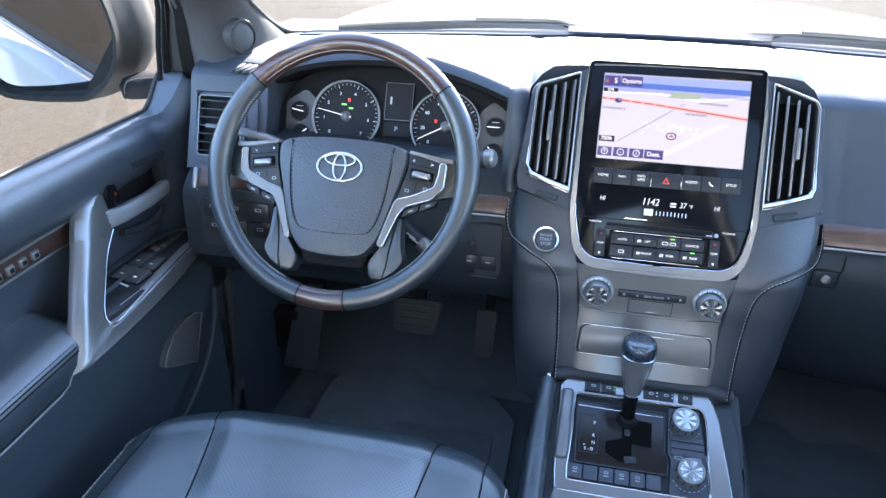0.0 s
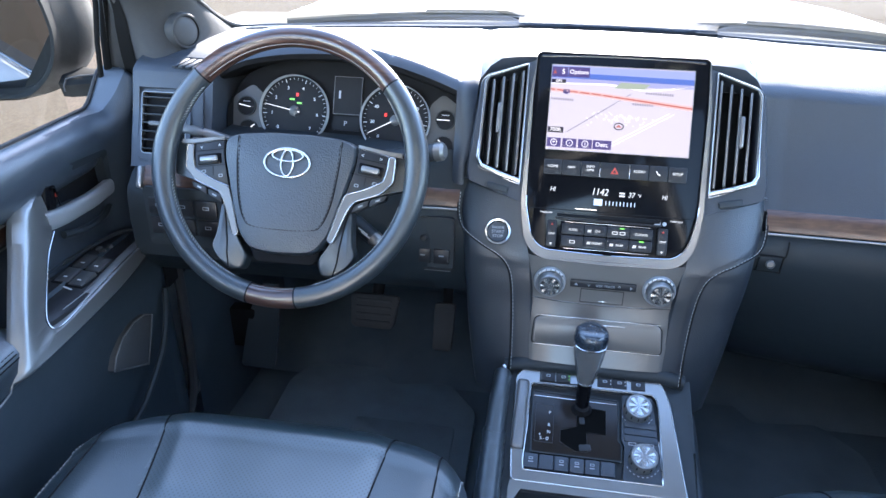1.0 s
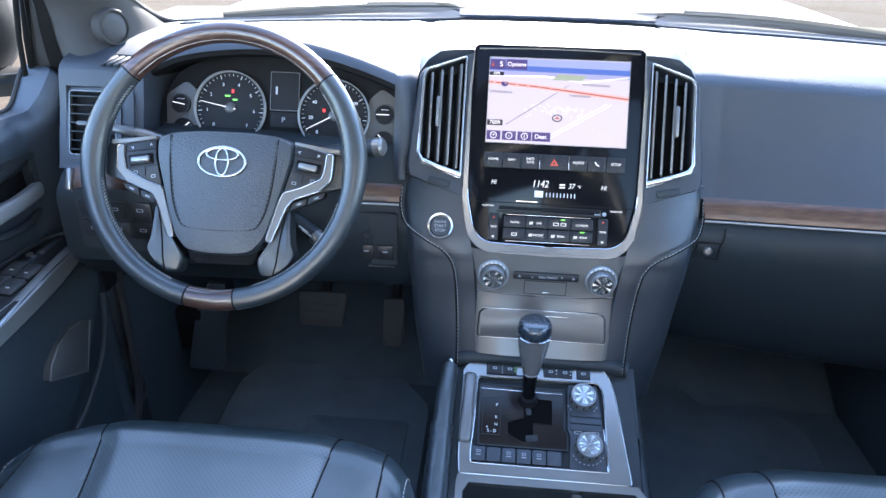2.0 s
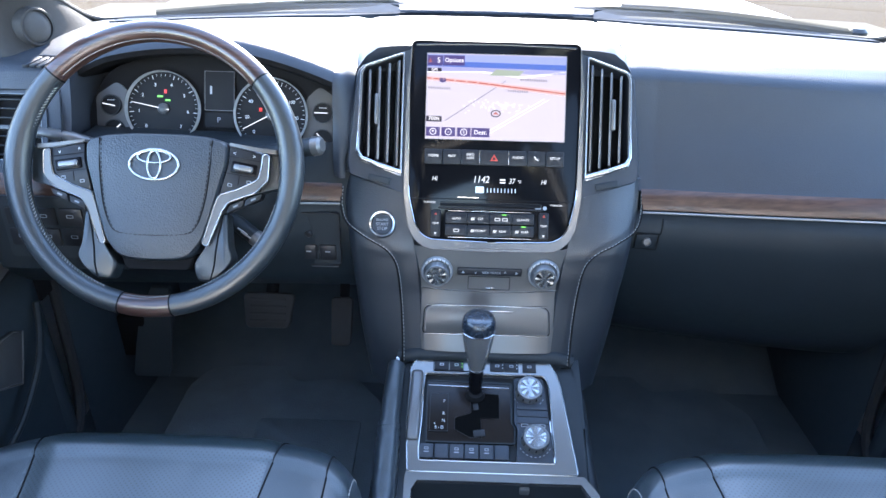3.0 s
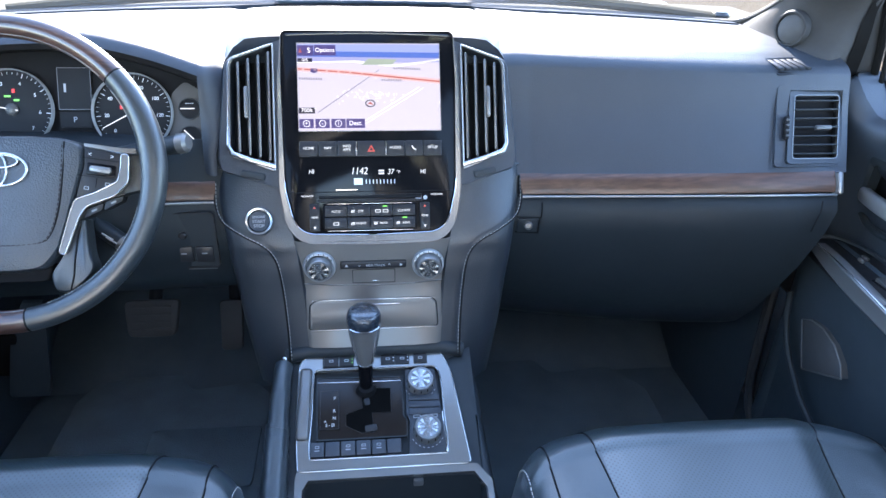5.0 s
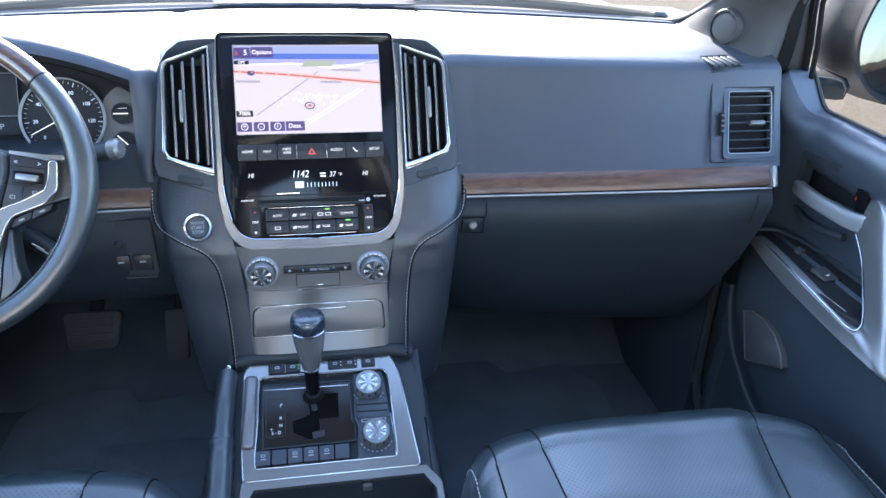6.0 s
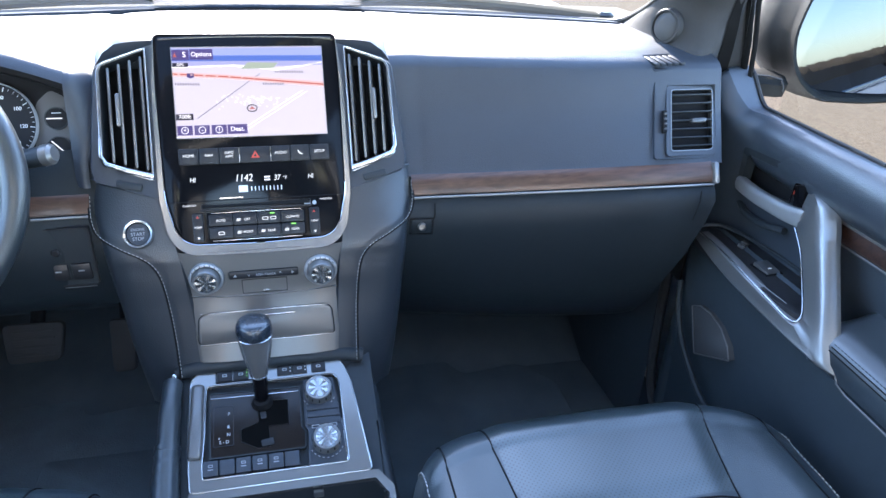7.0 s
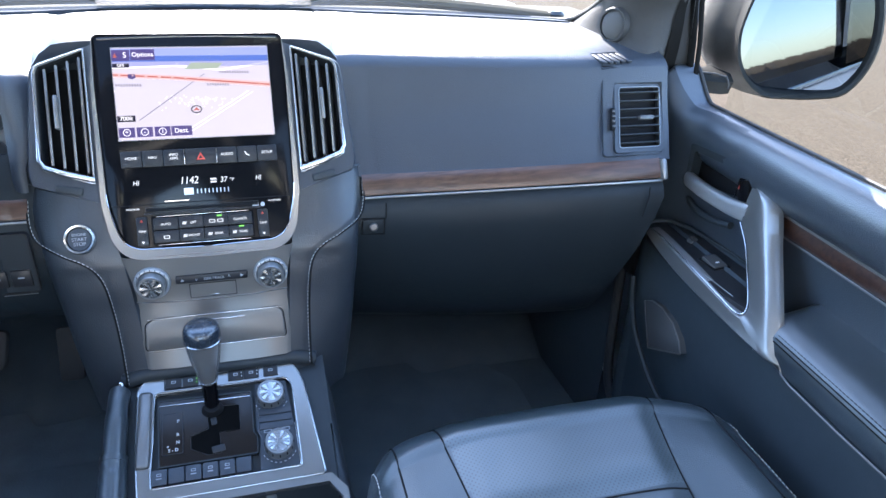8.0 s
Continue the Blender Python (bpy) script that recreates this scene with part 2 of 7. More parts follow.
def sided(bm, side):
    """Mirrors the doors, pillars and dash ends, whose middle lies a little left of the centre stack."""
    return moved(flipped(bm, side), pose(-0.020 if side < 0 else 0.0, 0, 0))


def box(size, bevel=0.0, seg=2):
    bm = bmesh.new()
    bmesh.ops.create_cube(bm, size=1.0)
    bm.transform(Matrix.Diagonal((*size, 1)))
    if bevel:
        bmesh.ops.bevel(bm, geom=bm.edges[:], offset=min(bevel, min(size) * 0.49), segments=seg, affect="EDGES", profile=0.5)
    return bm


def rounded(points, radius, n=4):
    """A polygon with its corners rounded."""
    out = []
    for i, p in enumerate(points):
        p, a, b = Vector(p), Vector(points[i - 1]), Vector(points[(i + 1) % len(points)])
        r = min(radius, (a - p).length * 0.45, (b - p).length * 0.45)
        s, e = p + (a - p).normalized() * r, p + (b - p).normalized() * r
        for k in range(n + 1):
            f = k / n
            out.append(tuple(s * (1 - f) ** 2 + p * 2 * f * (1 - f) + e * f * f))
    return out


def rect(w, h, radius=0.0, u=0.0, v=0.0):
    pts = [(u - w / 2, v - h / 2), (u + w / 2, v - h / 2), (u + w / 2, v + h / 2), (u - w / 2, v + h / 2)]
    return rounded(pts, radius) if radius else pts


def prism(points, low, high, bevel=0.0):
    """A flat outline raised from low to high, its upper rim bevelled."""
    bm = bmesh.new()
    if bevel:
        c = Vector((sum(p[0] for p in points) / len(points), sum(p[1] for p in points) / len(points)))
        far = max((Vector(p) - c).length for p in points)
        k = 1 - bevel / far
        levels = [(1, low), (1, high - bevel), (1 - (1 - k) * 0.35, high - bevel * 0.3), (k, high)]
    else:
        c, levels = Vector((0, 0)), [(1, low), (1, high)]
    rings = [[bm.verts.new((c.x + (p[0] - c.x) * s, c.y + (p[1] - c.y) * s, z)) for p in points] for s, z in levels]
    n = len(points)
    for a, b in zip(rings, rings[1:]):
        for i in range(n):
            bm.faces.new((a[i], a[(i + 1) % n], b[(i + 1) % n], b[i]))
    bm.faces.new(rings[-1])
    bm.faces.new(rings[0][::-1])
    bmesh.ops.recalc_face_normals(bm, faces=bm.faces)
    return bm


def dome(points, levels):
    """Nested copies of an outline, each scaled about the middle and raised: (scale, height)."""
    bm = bmesh.new()
    c = Vector((sum(p[0] for p in points) / len(points), sum(p[1] for p in points) / len(points)))
    rings = [[bm.verts.new((c.x + (p[0] - c.x) * s, c.y + (p[1] - c.y) * s, z)) for p in points] for s, z in levels]
    n = len(points)
    for a, b in zip(rings, rings[1:]):
        for i in range(n):
            bm.faces.new((a[i], a[(i + 1) % n], b[(i + 1) % n], b[i]))
    bm.faces.new(rings[-1])
    bm.faces.new(rings[0][::-1])
    bmesh.ops.recalc_face_normals(bm, faces=bm.faces)
    return bm


def ring(outer, inner, low, high):
    """A flat frame between two outlines with as many corners."""
    bm = bmesh.new()
    n = len(outer)
    o0, o1, i1, i0 = ([bm.verts.new((*p, z)) for p in pts] for pts, z in ((outer, low), (outer, high), (inner, high), (inner, low)))
    for a, b in ((o0, o1), (o1, i1), (i1, i0), (i0, o0)):
        for k in range(n):
            bm.faces.new((a[k], a[(k + 1) % n], b[(k + 1) % n], b[k]))
    bmesh.ops.recalc_face_normals(bm, faces=bm.faces)
    return bm


def lathe(profile, n=32):
    """A turned form round z, from (radius, height) pairs."""
    bm = bmesh.new()
    rings = [[bm.verts.new((max(r, 1e-4) * math.cos(2 * math.pi * k / n), max(r, 1e-4) * math.sin(2 * math.pi * k / n), z)) for k in range(n)] for r, z in profile]
    for a, b in zip(rings, rings[1:]):
        for k in range(n):
            bm.faces.new((a[k], a[(k + 1) % n], b[(k + 1) % n], b[k]))
    bm.faces.new(rings[0][::-1])
    bm.faces.new(rings[-1])
    bmesh.ops.recalc_face_normals(bm, faces=bm.faces)
    return bm


def loft(sections, closed=False, caps=False):
    """A skin over rows of points."""
    bm = bmesh.new()
    rows = [[bm.verts.new(p) for p in s] for s in sections]
    n = len(rows[0])
    for a, b in zip(rows, rows[1:]):
        for k in range(n if closed else n - 1):
            bm.faces.new((a[k], a[(k + 1) % n], b[(k + 1) % n], b[k]))
    if caps:
        bm.faces.new(rows[0][::-1])
        bm.faces.new(rows[-1])
        bmesh.ops.recalc_face_normals(bm, faces=bm.faces)
    return bm


def spline(points, n=8):
    """A smooth curve through points (Catmull-Rom)."""
    p = [Vector(q) for q in points]
    p = [p[0] * 2 - p[1], *p, p[-1] * 2 - p[-2]]
    out = []
    for a, b, c, d in zip(p, p[1:], p[2:], p[3:]):
        for k in range(n):
            t = k / n
            out.append(0.5 * (2 * b + (c - a) * t + (2 * a - 5 * b + 4 * c - d) * t * t + (3 * b - a - 3 * c + d) * t * t * t))
    return out + [p[-2]]


def tube(path, radius, n=10, loop=False, flat=1.0, side=None):
    """A round or flattened rod along a path; radius may vary from point to point."""
    path = [Vector(p) for p in path]
    rad = radius if isinstance(radius, (list, tuple)) else [radius] * len(path)
    bm, rows, across = bmesh.new(), [], None
    for i, p in enumerate(path):
        ahead = (path[(i + 1) % len(path)] - path[i - 1]) if loop else (path[min(i + 1, len(path) - 1)] - path[max(i - 1, 0)])
        ahead.normalize()
        if across is None:
            ref = Vector(side) if side else (Vector((0, 0, 1)) if abs(ahead.z) < 0.9 else Vector((1, 0, 0)))
            across = ref
        across = (across - ahead * across.dot(ahead)).normalized()
        other = ahead.cross(across)
        rows.append([bm.verts.new(p + (across * math.cos(2 * math.pi * k / n) * flat + other * math.sin(2 * math.pi * k / n)) * rad[i]) for k in range(n)])
    pairs = list(zip(rows, rows[1:])) + ([(rows[-1], rows[0])] if loop else [])
    for a, b in pairs:
        for k in range(n):
            bm.faces.new((a[k], a[(k + 1) % n], b[(k + 1) % n], b[k]))
    if not loop:
        bm.faces.new(rows[0][::-1])
        bm.faces.new(rows[-1])
    bmesh.ops.recalc_face_normals(bm, faces=bm.faces)
    return bm


def stitches(path, length=0.0045, gap=0.0025, radius=0.0006):
    """A row of stitches along a path, in one mesh."""
    path = [Vector(p) for p in path]
    bits, verts, faces = [], [], []
    left, on = length, True
    for a, b in zip(path, path[1:]):
        at, far = 0.0, (b - a).length
        while far > 1e-6 and at < far - 1e-6:
            step = min(left, far - at)
            if on:
                bits.append((a.lerp(b, at / far), a.lerp(b, (at + step) / far)))
            at, left = at + step, left - step
            if left < 1e-6:
                on = not on
                left = length if on else gap
    for a, b in bits:
        d = (b - a).normalized()
        s = d.cross(Vector((0.3, -0.8, 0.5))).normalized() * radius
        u = d.cross(s).normalized() * radius
        k = len(verts)
        verts += [a + s, a + u, a - s, a - u, b + s, b + u, b - s, b - u]
        faces += [(k, k + 1, k + 5, k + 4), (k + 1, k + 2, k + 6, k + 5), (k + 2, k + 3, k + 7, k + 6), (k + 3, k, k + 4, k + 7), (k, k + 3, k + 2, k + 1), (k + 4, k + 5, k + 6, k + 7)]
    me = bpy.data.meshes.new("tmp")
    me.from_pydata([tuple(v) for v in verts], [], faces)
    bm = bmesh.new()
    bm.from_mesh(me)
    bpy.data.meshes.remove(me)
    return bm


def lettering(text, size, m):
    """Words in the built-in font as a thin raised mesh at the pose m."""
    cu = bpy.data.curves.new("tmp", "FONT")
    cu.body, cu.size, cu.align_x, cu.align_y, cu.extrude = text, size, "CENTER", "CENTER", 0.0002
    ob = new("tmp", cu)
    me = bpy.data.meshes.new_from_object(ob.evaluated_get(bpy.context.evaluated_depsgraph_get()))
    bpy.data.objects.remove(ob)
    bpy.data.curves.remove(cu)
    bm = bmesh.new()
    bm.from_mesh(me)
    bpy.data.meshes.remove(me)
    return moved(bm, m)


def slope(at, up):
    """The pose of a tilted face: x across the car, y up along the face, z out of it towards the cabin."""
    up = Vector(up).normalized()
    out = Vector((1, 0, 0)).cross(up)
    return Matrix(((1, up.x, out.x, at[0]), (0, up.y, out.y, at[1]), (0, up.z, out.z, at[2]), (0, 0, 0, 1)))


def on(m, u, v, w=0.0, turn=0.0):
    return m @ pose(u, v, w, 0, 0, turn)


FACE = slope((0, -0.067, 0.566), (0, 0.55, 1))
KNOBS = slope((0, -0.067, 0.566), (0, 0.005, 0.076))
TRAY = slope((0, -0.072, 0.490), (0, 0.04, 0.09))
SHIFT = slope((0, -0.106, 0.389), (0, 1, 0.48))
WHEEL = slope((-0.4645, -0.110, 0.700), (0, 0.494, 0.869))
GAUGES = slope((-0.421, 0.045, 0.733), (0, 0.45, 1))


def windscreen_foot(x):
    """How far ahead the windscreen meets the dash top."""
    return 0.425 - 0.155 * (x / 0.7) ** 2


# ---- outside: ground, far trees, the car's own bonnet and flanks ----
def ground_and_distance():
    bm = bmesh.new()
    bmesh.ops.create_grid(bm, x_segments=40, y_segments=40, size=600)
    ground = part("ground", moved(bm, pose(0, 0, -0.72)), ASPHALT)
    tagged(ground, "sunlit tan asphalt car park with coarse grit", "ground", kind="structure")
    rng = random.Random(4)
    verts, faces = [], []
    for k in range(9000):
        a = rng.uniform(0, 2 * math.pi)
        r = rng.uniform(110, 150)
        x, y, h = r * math.cos(a), r * math.sin(a), rng.uniform(0.1, 1.1) * (0.75 + 0.25 * math.sin(a * 9))
        w, lean = rng.uniform(0.03, 0.10), rng.uniform(-0.5, 0.5)
        tx, ty = -math.sin(a), math.cos(a)
        n = len(verts)
        verts += [(x - tx * w, y - ty * w, -0.72), (x + tx * w, y + ty * w, -0.72), (x + tx * (lean + 0.1), y + ty * (lean + 0.1), h), (x + tx * w, y + ty * w, h * 0.45), (x + tx * (lean + 0.5), y + ty * (lean + 0.5), h * 0.85)]
        faces += [(n, n + 1, n + 2), (n, n + 3, n + 4)]
    me = bpy.data.meshes.new("far_trees")
    me.from_pydata(verts, [], faces)
    me.materials.append(TREES)
    tagged(new("far_trees", me), "distant line of bare brown winter trees", "trees", kind="stuff")


def bonnet():
    rows = []
    for i in range(25):
        x = -0.86 + 1.72 * i / 24
        rows.append([(x, y, z - 0.07 * (x / 0.86) ** 4 + 0.012 * math.exp(-((abs(x) - 0.45) / 0.06) ** 2)) for y, z in ((0.62 - 0.10 * (x / 0.86) ** 2, 0.765), (0.75, 0.785), (1.0, 0.795), (1.3, 0.785), (1.55, 0.75), (1.68, 0.66), (1.72, 0.45))])
    hood = part("bonnet", loft(rows), PAINT)
    tagged(hood, "white painted car bonnet, glaring in the sun", "bonnet", kind="structure")
    rows = []
    for i in range(21):
        x = -0.80 + 1.6 * i / 20
        y = windscreen_foot(x)
        rows.append([(x, y + 0.005, 0.808), (x, y + 0.03, 0.810), (x, y + 0.11, 0.806), (x, max(y + 0.14, 0.63 - 0.10 * (x / 0.86) ** 2), 0.799), (x, max(y + 0.15, 0.64 - 0.10 * (x / 0.86) ** 2), 0.760)])
    cowl = part("cowl", loft(rows), SCUTTLE)
    tagged(cowl, "black plastic scuttle panel below the windscreen", "cowl", kind="structure")


def wiper(side, name_label):
    w = thing("windscreen_wiper", (side * 0.1, 0.45, 0.80), name_label, "wiper", "windscreen wipers")
    a, b = (-0.62, 0.10) if side < 0 else (0.04, 0.66)
    path = [(a + (b - a) * k / 12, windscreen_foot(a + (b - a) * k / 12) + 0.045, 0.814 + 0.013 * math.sin(math.pi * k / 12)) for k in range(13)]
    part("blade", tube(path, 0.010, 8, flat=0.9), WIPER, w)
    arm = [(p[0] + 0.02, p[1] + 0.020, p[2] + 0.005 - 0.006 * k / 8) for k, p in enumerate(path[4:])]
    part("arm", tube(arm, 0.011, 8, flat=0.6), WIPER, w)
    end = arm[-1]
    part("pivot_cap", moved(lathe([(0.018, 0), (0.018, 0.016), (0.012, 0.022)], 16), pose(end[0], end[1], end[2] - 0.012)), PLASTIC, w)


def side_mirror(side):
    """Door mirror: black glossy shell, mirror glass and a foot on the door."""
    label = "black door mirror with grit specks, reflecting the car's white flank"
    m = thing("door_mirror", (side * 0.86, 0.09, 0.70), label, "mirror", "door mirrors")
    outline = rounded([(0.010, 0.160), (0.000, 0.100), (0.008, 0.058), (0.026, 0.028), (0.058, 0.002), (0.130, 0.003), (0.190, 0.011), (0.214, 0.050), (0.221, 0.094), (0.212, 0.150), (0.188, 0.206), (0.120, 0.222), (0.040, 0.214)], 0.022, 3)
    at = pose(0.895, 0.060, 0.735, 90, 0, 0) @ pose(0, 0, 0, 0, -20, 0) @ pose(0, 0, 0, -2, 0, 0)
    mid = Vector((0.112, 0.108))
    levels = ((0.975, -0.034, 0), (0.985, -0.012, 0), (0.99, 0.002, 0), (1.02, 0.008, 0), (1.065, 0.010, 0.001), (1.105, 0.002, 0.004), (1.125, -0.018, 0.004), (1.14, -0.05, -0.012), (1.13, -0.085, -0.026), (1.05, -0.13, -0.034), (0.88, -0.165, -0.034), (0.6, -0.185, -0.03), (0.25, -0.192, -0.02))
    shell = loft([[(mid.x + (u - mid.x) * k + du, mid.y + (v - mid.y) * k, w) for u, v in outline] for k, w, du in levels], closed=True, caps=True)
    part("shell", sided(moved(shell, at), side), SHELL, m, "dusty black mirror shell")
    glass = prism([(mid.x + (u - mid.x) * 0.99, mid.y + (v - mid.y) * 0.99) for u, v in outline], 0.000, 0.002)
    part("mirror_glass", sided(moved(glass, at @ pose(mid.x, mid.y, -0.016, *((0.4, -9.0, 0) if side > 0 else (7.0, -10.5, 0))) @ pose(-mid.x, -mid.y, 0)), side), MIRROR_DIMMED if side > 0 else MIRROR_LEFT, m, "mirror glass with its reflection dimmed by colour")
    foot = loft([[(x, y - d, z - h), (x, y - d * 1.2, z), (x, y - d * 0.8, z + h * 0.45), (x, y + d, z + h * 0.45), (x, y + d * 1.2, z), (x, y + d, z - h)] for x, y, z, d, h in ((0.800, 0.080, 0.762, 0.030, 0.024), (0.840, 0.082, 0.758, 0.032, 0.022), (0.880, 0.090, 0.752, 0.034, 0.022), (0.902, 0.098, 0.752, 0.034, 0.024))], closed=True, caps=True)
    part("foot", sided(foot, side), SHELL, m)
    part("foot_joint", sided(tube([(0.885, 0.0465, 0.742), (0.884, 0.0455, 0.751), (0.882, 0.052, 0.762), (0.860, 0.058, 0.767), (0.825, 0.058, 0.771)], 0.0014, 6), side), RUBBER, m)


def car_shell():
    """Roof, flanks and tail, which close the cabin round the camera."""
    rows = []
    for i in range(13):
        x = -0.66 + 1.32 * i / 12
        d = 0.035 * (x / 0.66) ** 2
        rows.append([(x, y, z - d) for y, z in ((-0.215, 1.218), (-0.30, 1.245), (-1.2, 1.275), (-2.2, 1.265), (-2.75, 1.22))])
    front, back = -0.50, -1.02
    cut = lambda y0, y1, i0, i1: [[(p[0], y, 1.262 + 0.012 * math.sin(math.pi * (y + 0.2) / -2.6) - 0.035 * (p[0] / 0.66) ** 2) for y in (y0, (y0 + y1) / 2, y1)] for p in (r[0] for r in rows[i0:i1])]  # noqa: E731
    panels = [[r[:2] for r in rows], cut(-0.30, front, 0, 13), cut(front, back, 0, 3), cut(front, back, 10, 13), cut(back, -2.2, 0, 13), [r[3:] for r in rows]]
    panels[0] = [[r[0], (r[1][0], -0.30, 1.262 + 0.012 * math.sin(math.pi * 0.1 / 2.6) - 0.035 * (r[0][0] / 0.66) ** 2)] for r in rows]
    skin = [loft(p) for p in panels] + [moved(loft(p), pose(0, 0, 0.05)) for p in panels]
    lip = [(-0.44, front), (0.44, front), (0.44, back), (-0.44, back)]
    skin.append(loft([[(x, y, z) for x, y in lip + lip[:1]] for z in (1.25, 1.325)]))
    roof = part("ceiling", joined(*skin), HEADLINER)
    tagged(roof, "pale grey fabric headliner with a sunroof opening", "ceiling", kind="structure")
    pane = part("sunroof", moved(box((0.92, 0.54, 0.005), 0.001), pose(0, (front + back) / 2, 1.328)), GLASS)
    pane.visible_shadow = False
    tagged(pane, "clear glass sunroof", "window", kind="structure")
    for side in (1, -1):
        flank = joined(moved(box((0.07, 3.6, 0.94), 0.015), pose(0.918, -1.0, 0.190)), moved(box((0.05, 3.3, 0.70), 0.01), pose(0.875, -1.1, 0.27)))
        ob = part("car_flank", flipped(flank, side), PAINT)
        tagged(ob, "white painted outer flank of the car", "car body", "car flanks", kind="structure")
        for y0, y1, w in ((-0.95, -1.05, 0.10), (-1.95, -2.05, 0.09)):
            post = loft([[(0.86, y0 - w / 2, 0.72), (0.86, y0 + w / 2, 0.72), (0.82, y0 + w / 2, 0.72), (0.82, y0 - w / 2, 0.72)], [(0.70, y1 - w / 2, 1.26), (0.70, y1 + w / 2, 1.26), (0.66, y1 + w / 2, 1.26), (0.66, y1 - w / 2, 1.26)]], closed=True, caps=True)
            ob = part("pillar", flipped(post, side), PAINT)
            tagged(ob, "white painted roof pillar", "pillar", "roof pillars", kind="structure")
        rear = loft([[(0.886, y, 0.680), (0.872, y, 0.735), (0.85, y, 0.85), (0.81, y, 1.0), (0.745, y, 1.215)] for y in (-0.88, -1.5, -2.0, -2.6)])
        pane = part("rear_side_window", flipped(rear, side), TINTED)
        pane.visible_shadow = False
        tagged(pane, "tinted rear side window glass", "window", "rear side windows", kind="structure")
        sill = part("outer_sill", flipped(loft([[(0.888, y, 0.655), (0.872, y, 0.664), (0.850, y, 0.672), (0.812, y, 0.690)] for y in (0.02, -0.4, -0.88)]), side), RUBBER)
        tagged(sill, "black outer sill strip below the front window", "trim", "outer sills", kind="structure")
        belt = part("belt_moulding", flipped(moved(box((0.010, 3.2, 0.010), 0.003), pose(0.896, -1.15, 0.668)), side), CHROME)
        tagged(belt, "bright chrome belt moulding below the side windows", "trim", "belt mouldings", kind="structure")
        rail = tube([(0.655, -0.24, 1.20), (0.66, -0.33, 1.23), (0.69, -0.8, 1.255), (0.69, -1.6, 1.26), (0.67, -2.7, 1.21)], 0.035, 10)
        tagged(part("roof_rail", flipped(rail, side), FABRIC), "grey trimmed roof rail above the doors", "trim", kind="structure")
    tail = joined(moved(box((1.7, 0.10, 0.85), 0.03), pose(0, -2.8, 0.38)), moved(box((0.12, 0.09, 0.55), 0.02), pose(0.72, -2.78, 1.0, 10, 0, 0)), moved(box((0.12, 0.09, 0.55), 0.02), pose(-0.72, -2.78, 1.0, 10, 0, 0)))
    tagged(part("tail_wall", tail, PLASTIC), "dark trimmed tailgate wall", "wall", kind="structure")
    floor = joined(moved(box((1.82, 3.7, 0.06), 0.01), pose(0, -1.05, -0.03)), moved(box((1.72, 0.06, 0.95), 0.01), pose(0, 0.52, 0.27, 12, 0, 0)), moved(box((1.6, 0.5, 0.03), 0.01), pose(0, 0.47, 0.08, 28, 0, 0)))
    tagged(part("floor", floor, CARPET), "black carpeted cabin floor and toe board", "floor", kind="structure")


def windscreen():
    rows = []
    for i in range(21):
        x = -0.74 + 1.48 * i / 20
        y = windscreen_foot(x)
        rows.append([(x * (1 - 0.13 * f), y * (1 - f) + (-0.215 - 0.06 * (x / 0.7) ** 2) * f, 0.812 + 0.41 * f + 0.02 * math.sin(math.pi * f)) for f in (0, 0.25, 0.5, 0.75, 1)])
    pane = part("windscreen", loft(rows), SCREEN_GLASS)
    pane.visible_shadow = False
    tagged(pane, "clear laminated windscreen", "window", kind="structure")
    foot = [(x, windscreen_foot(x), 0.815) for x in (-0.74 + 1.48 * k / 24 for k in range(25))]
    tagged(part("windscreen_seal", tube(foot, 0.006, 6), RUBBER), "black rubber seal along the windscreen foot", "trim", kind="structure")


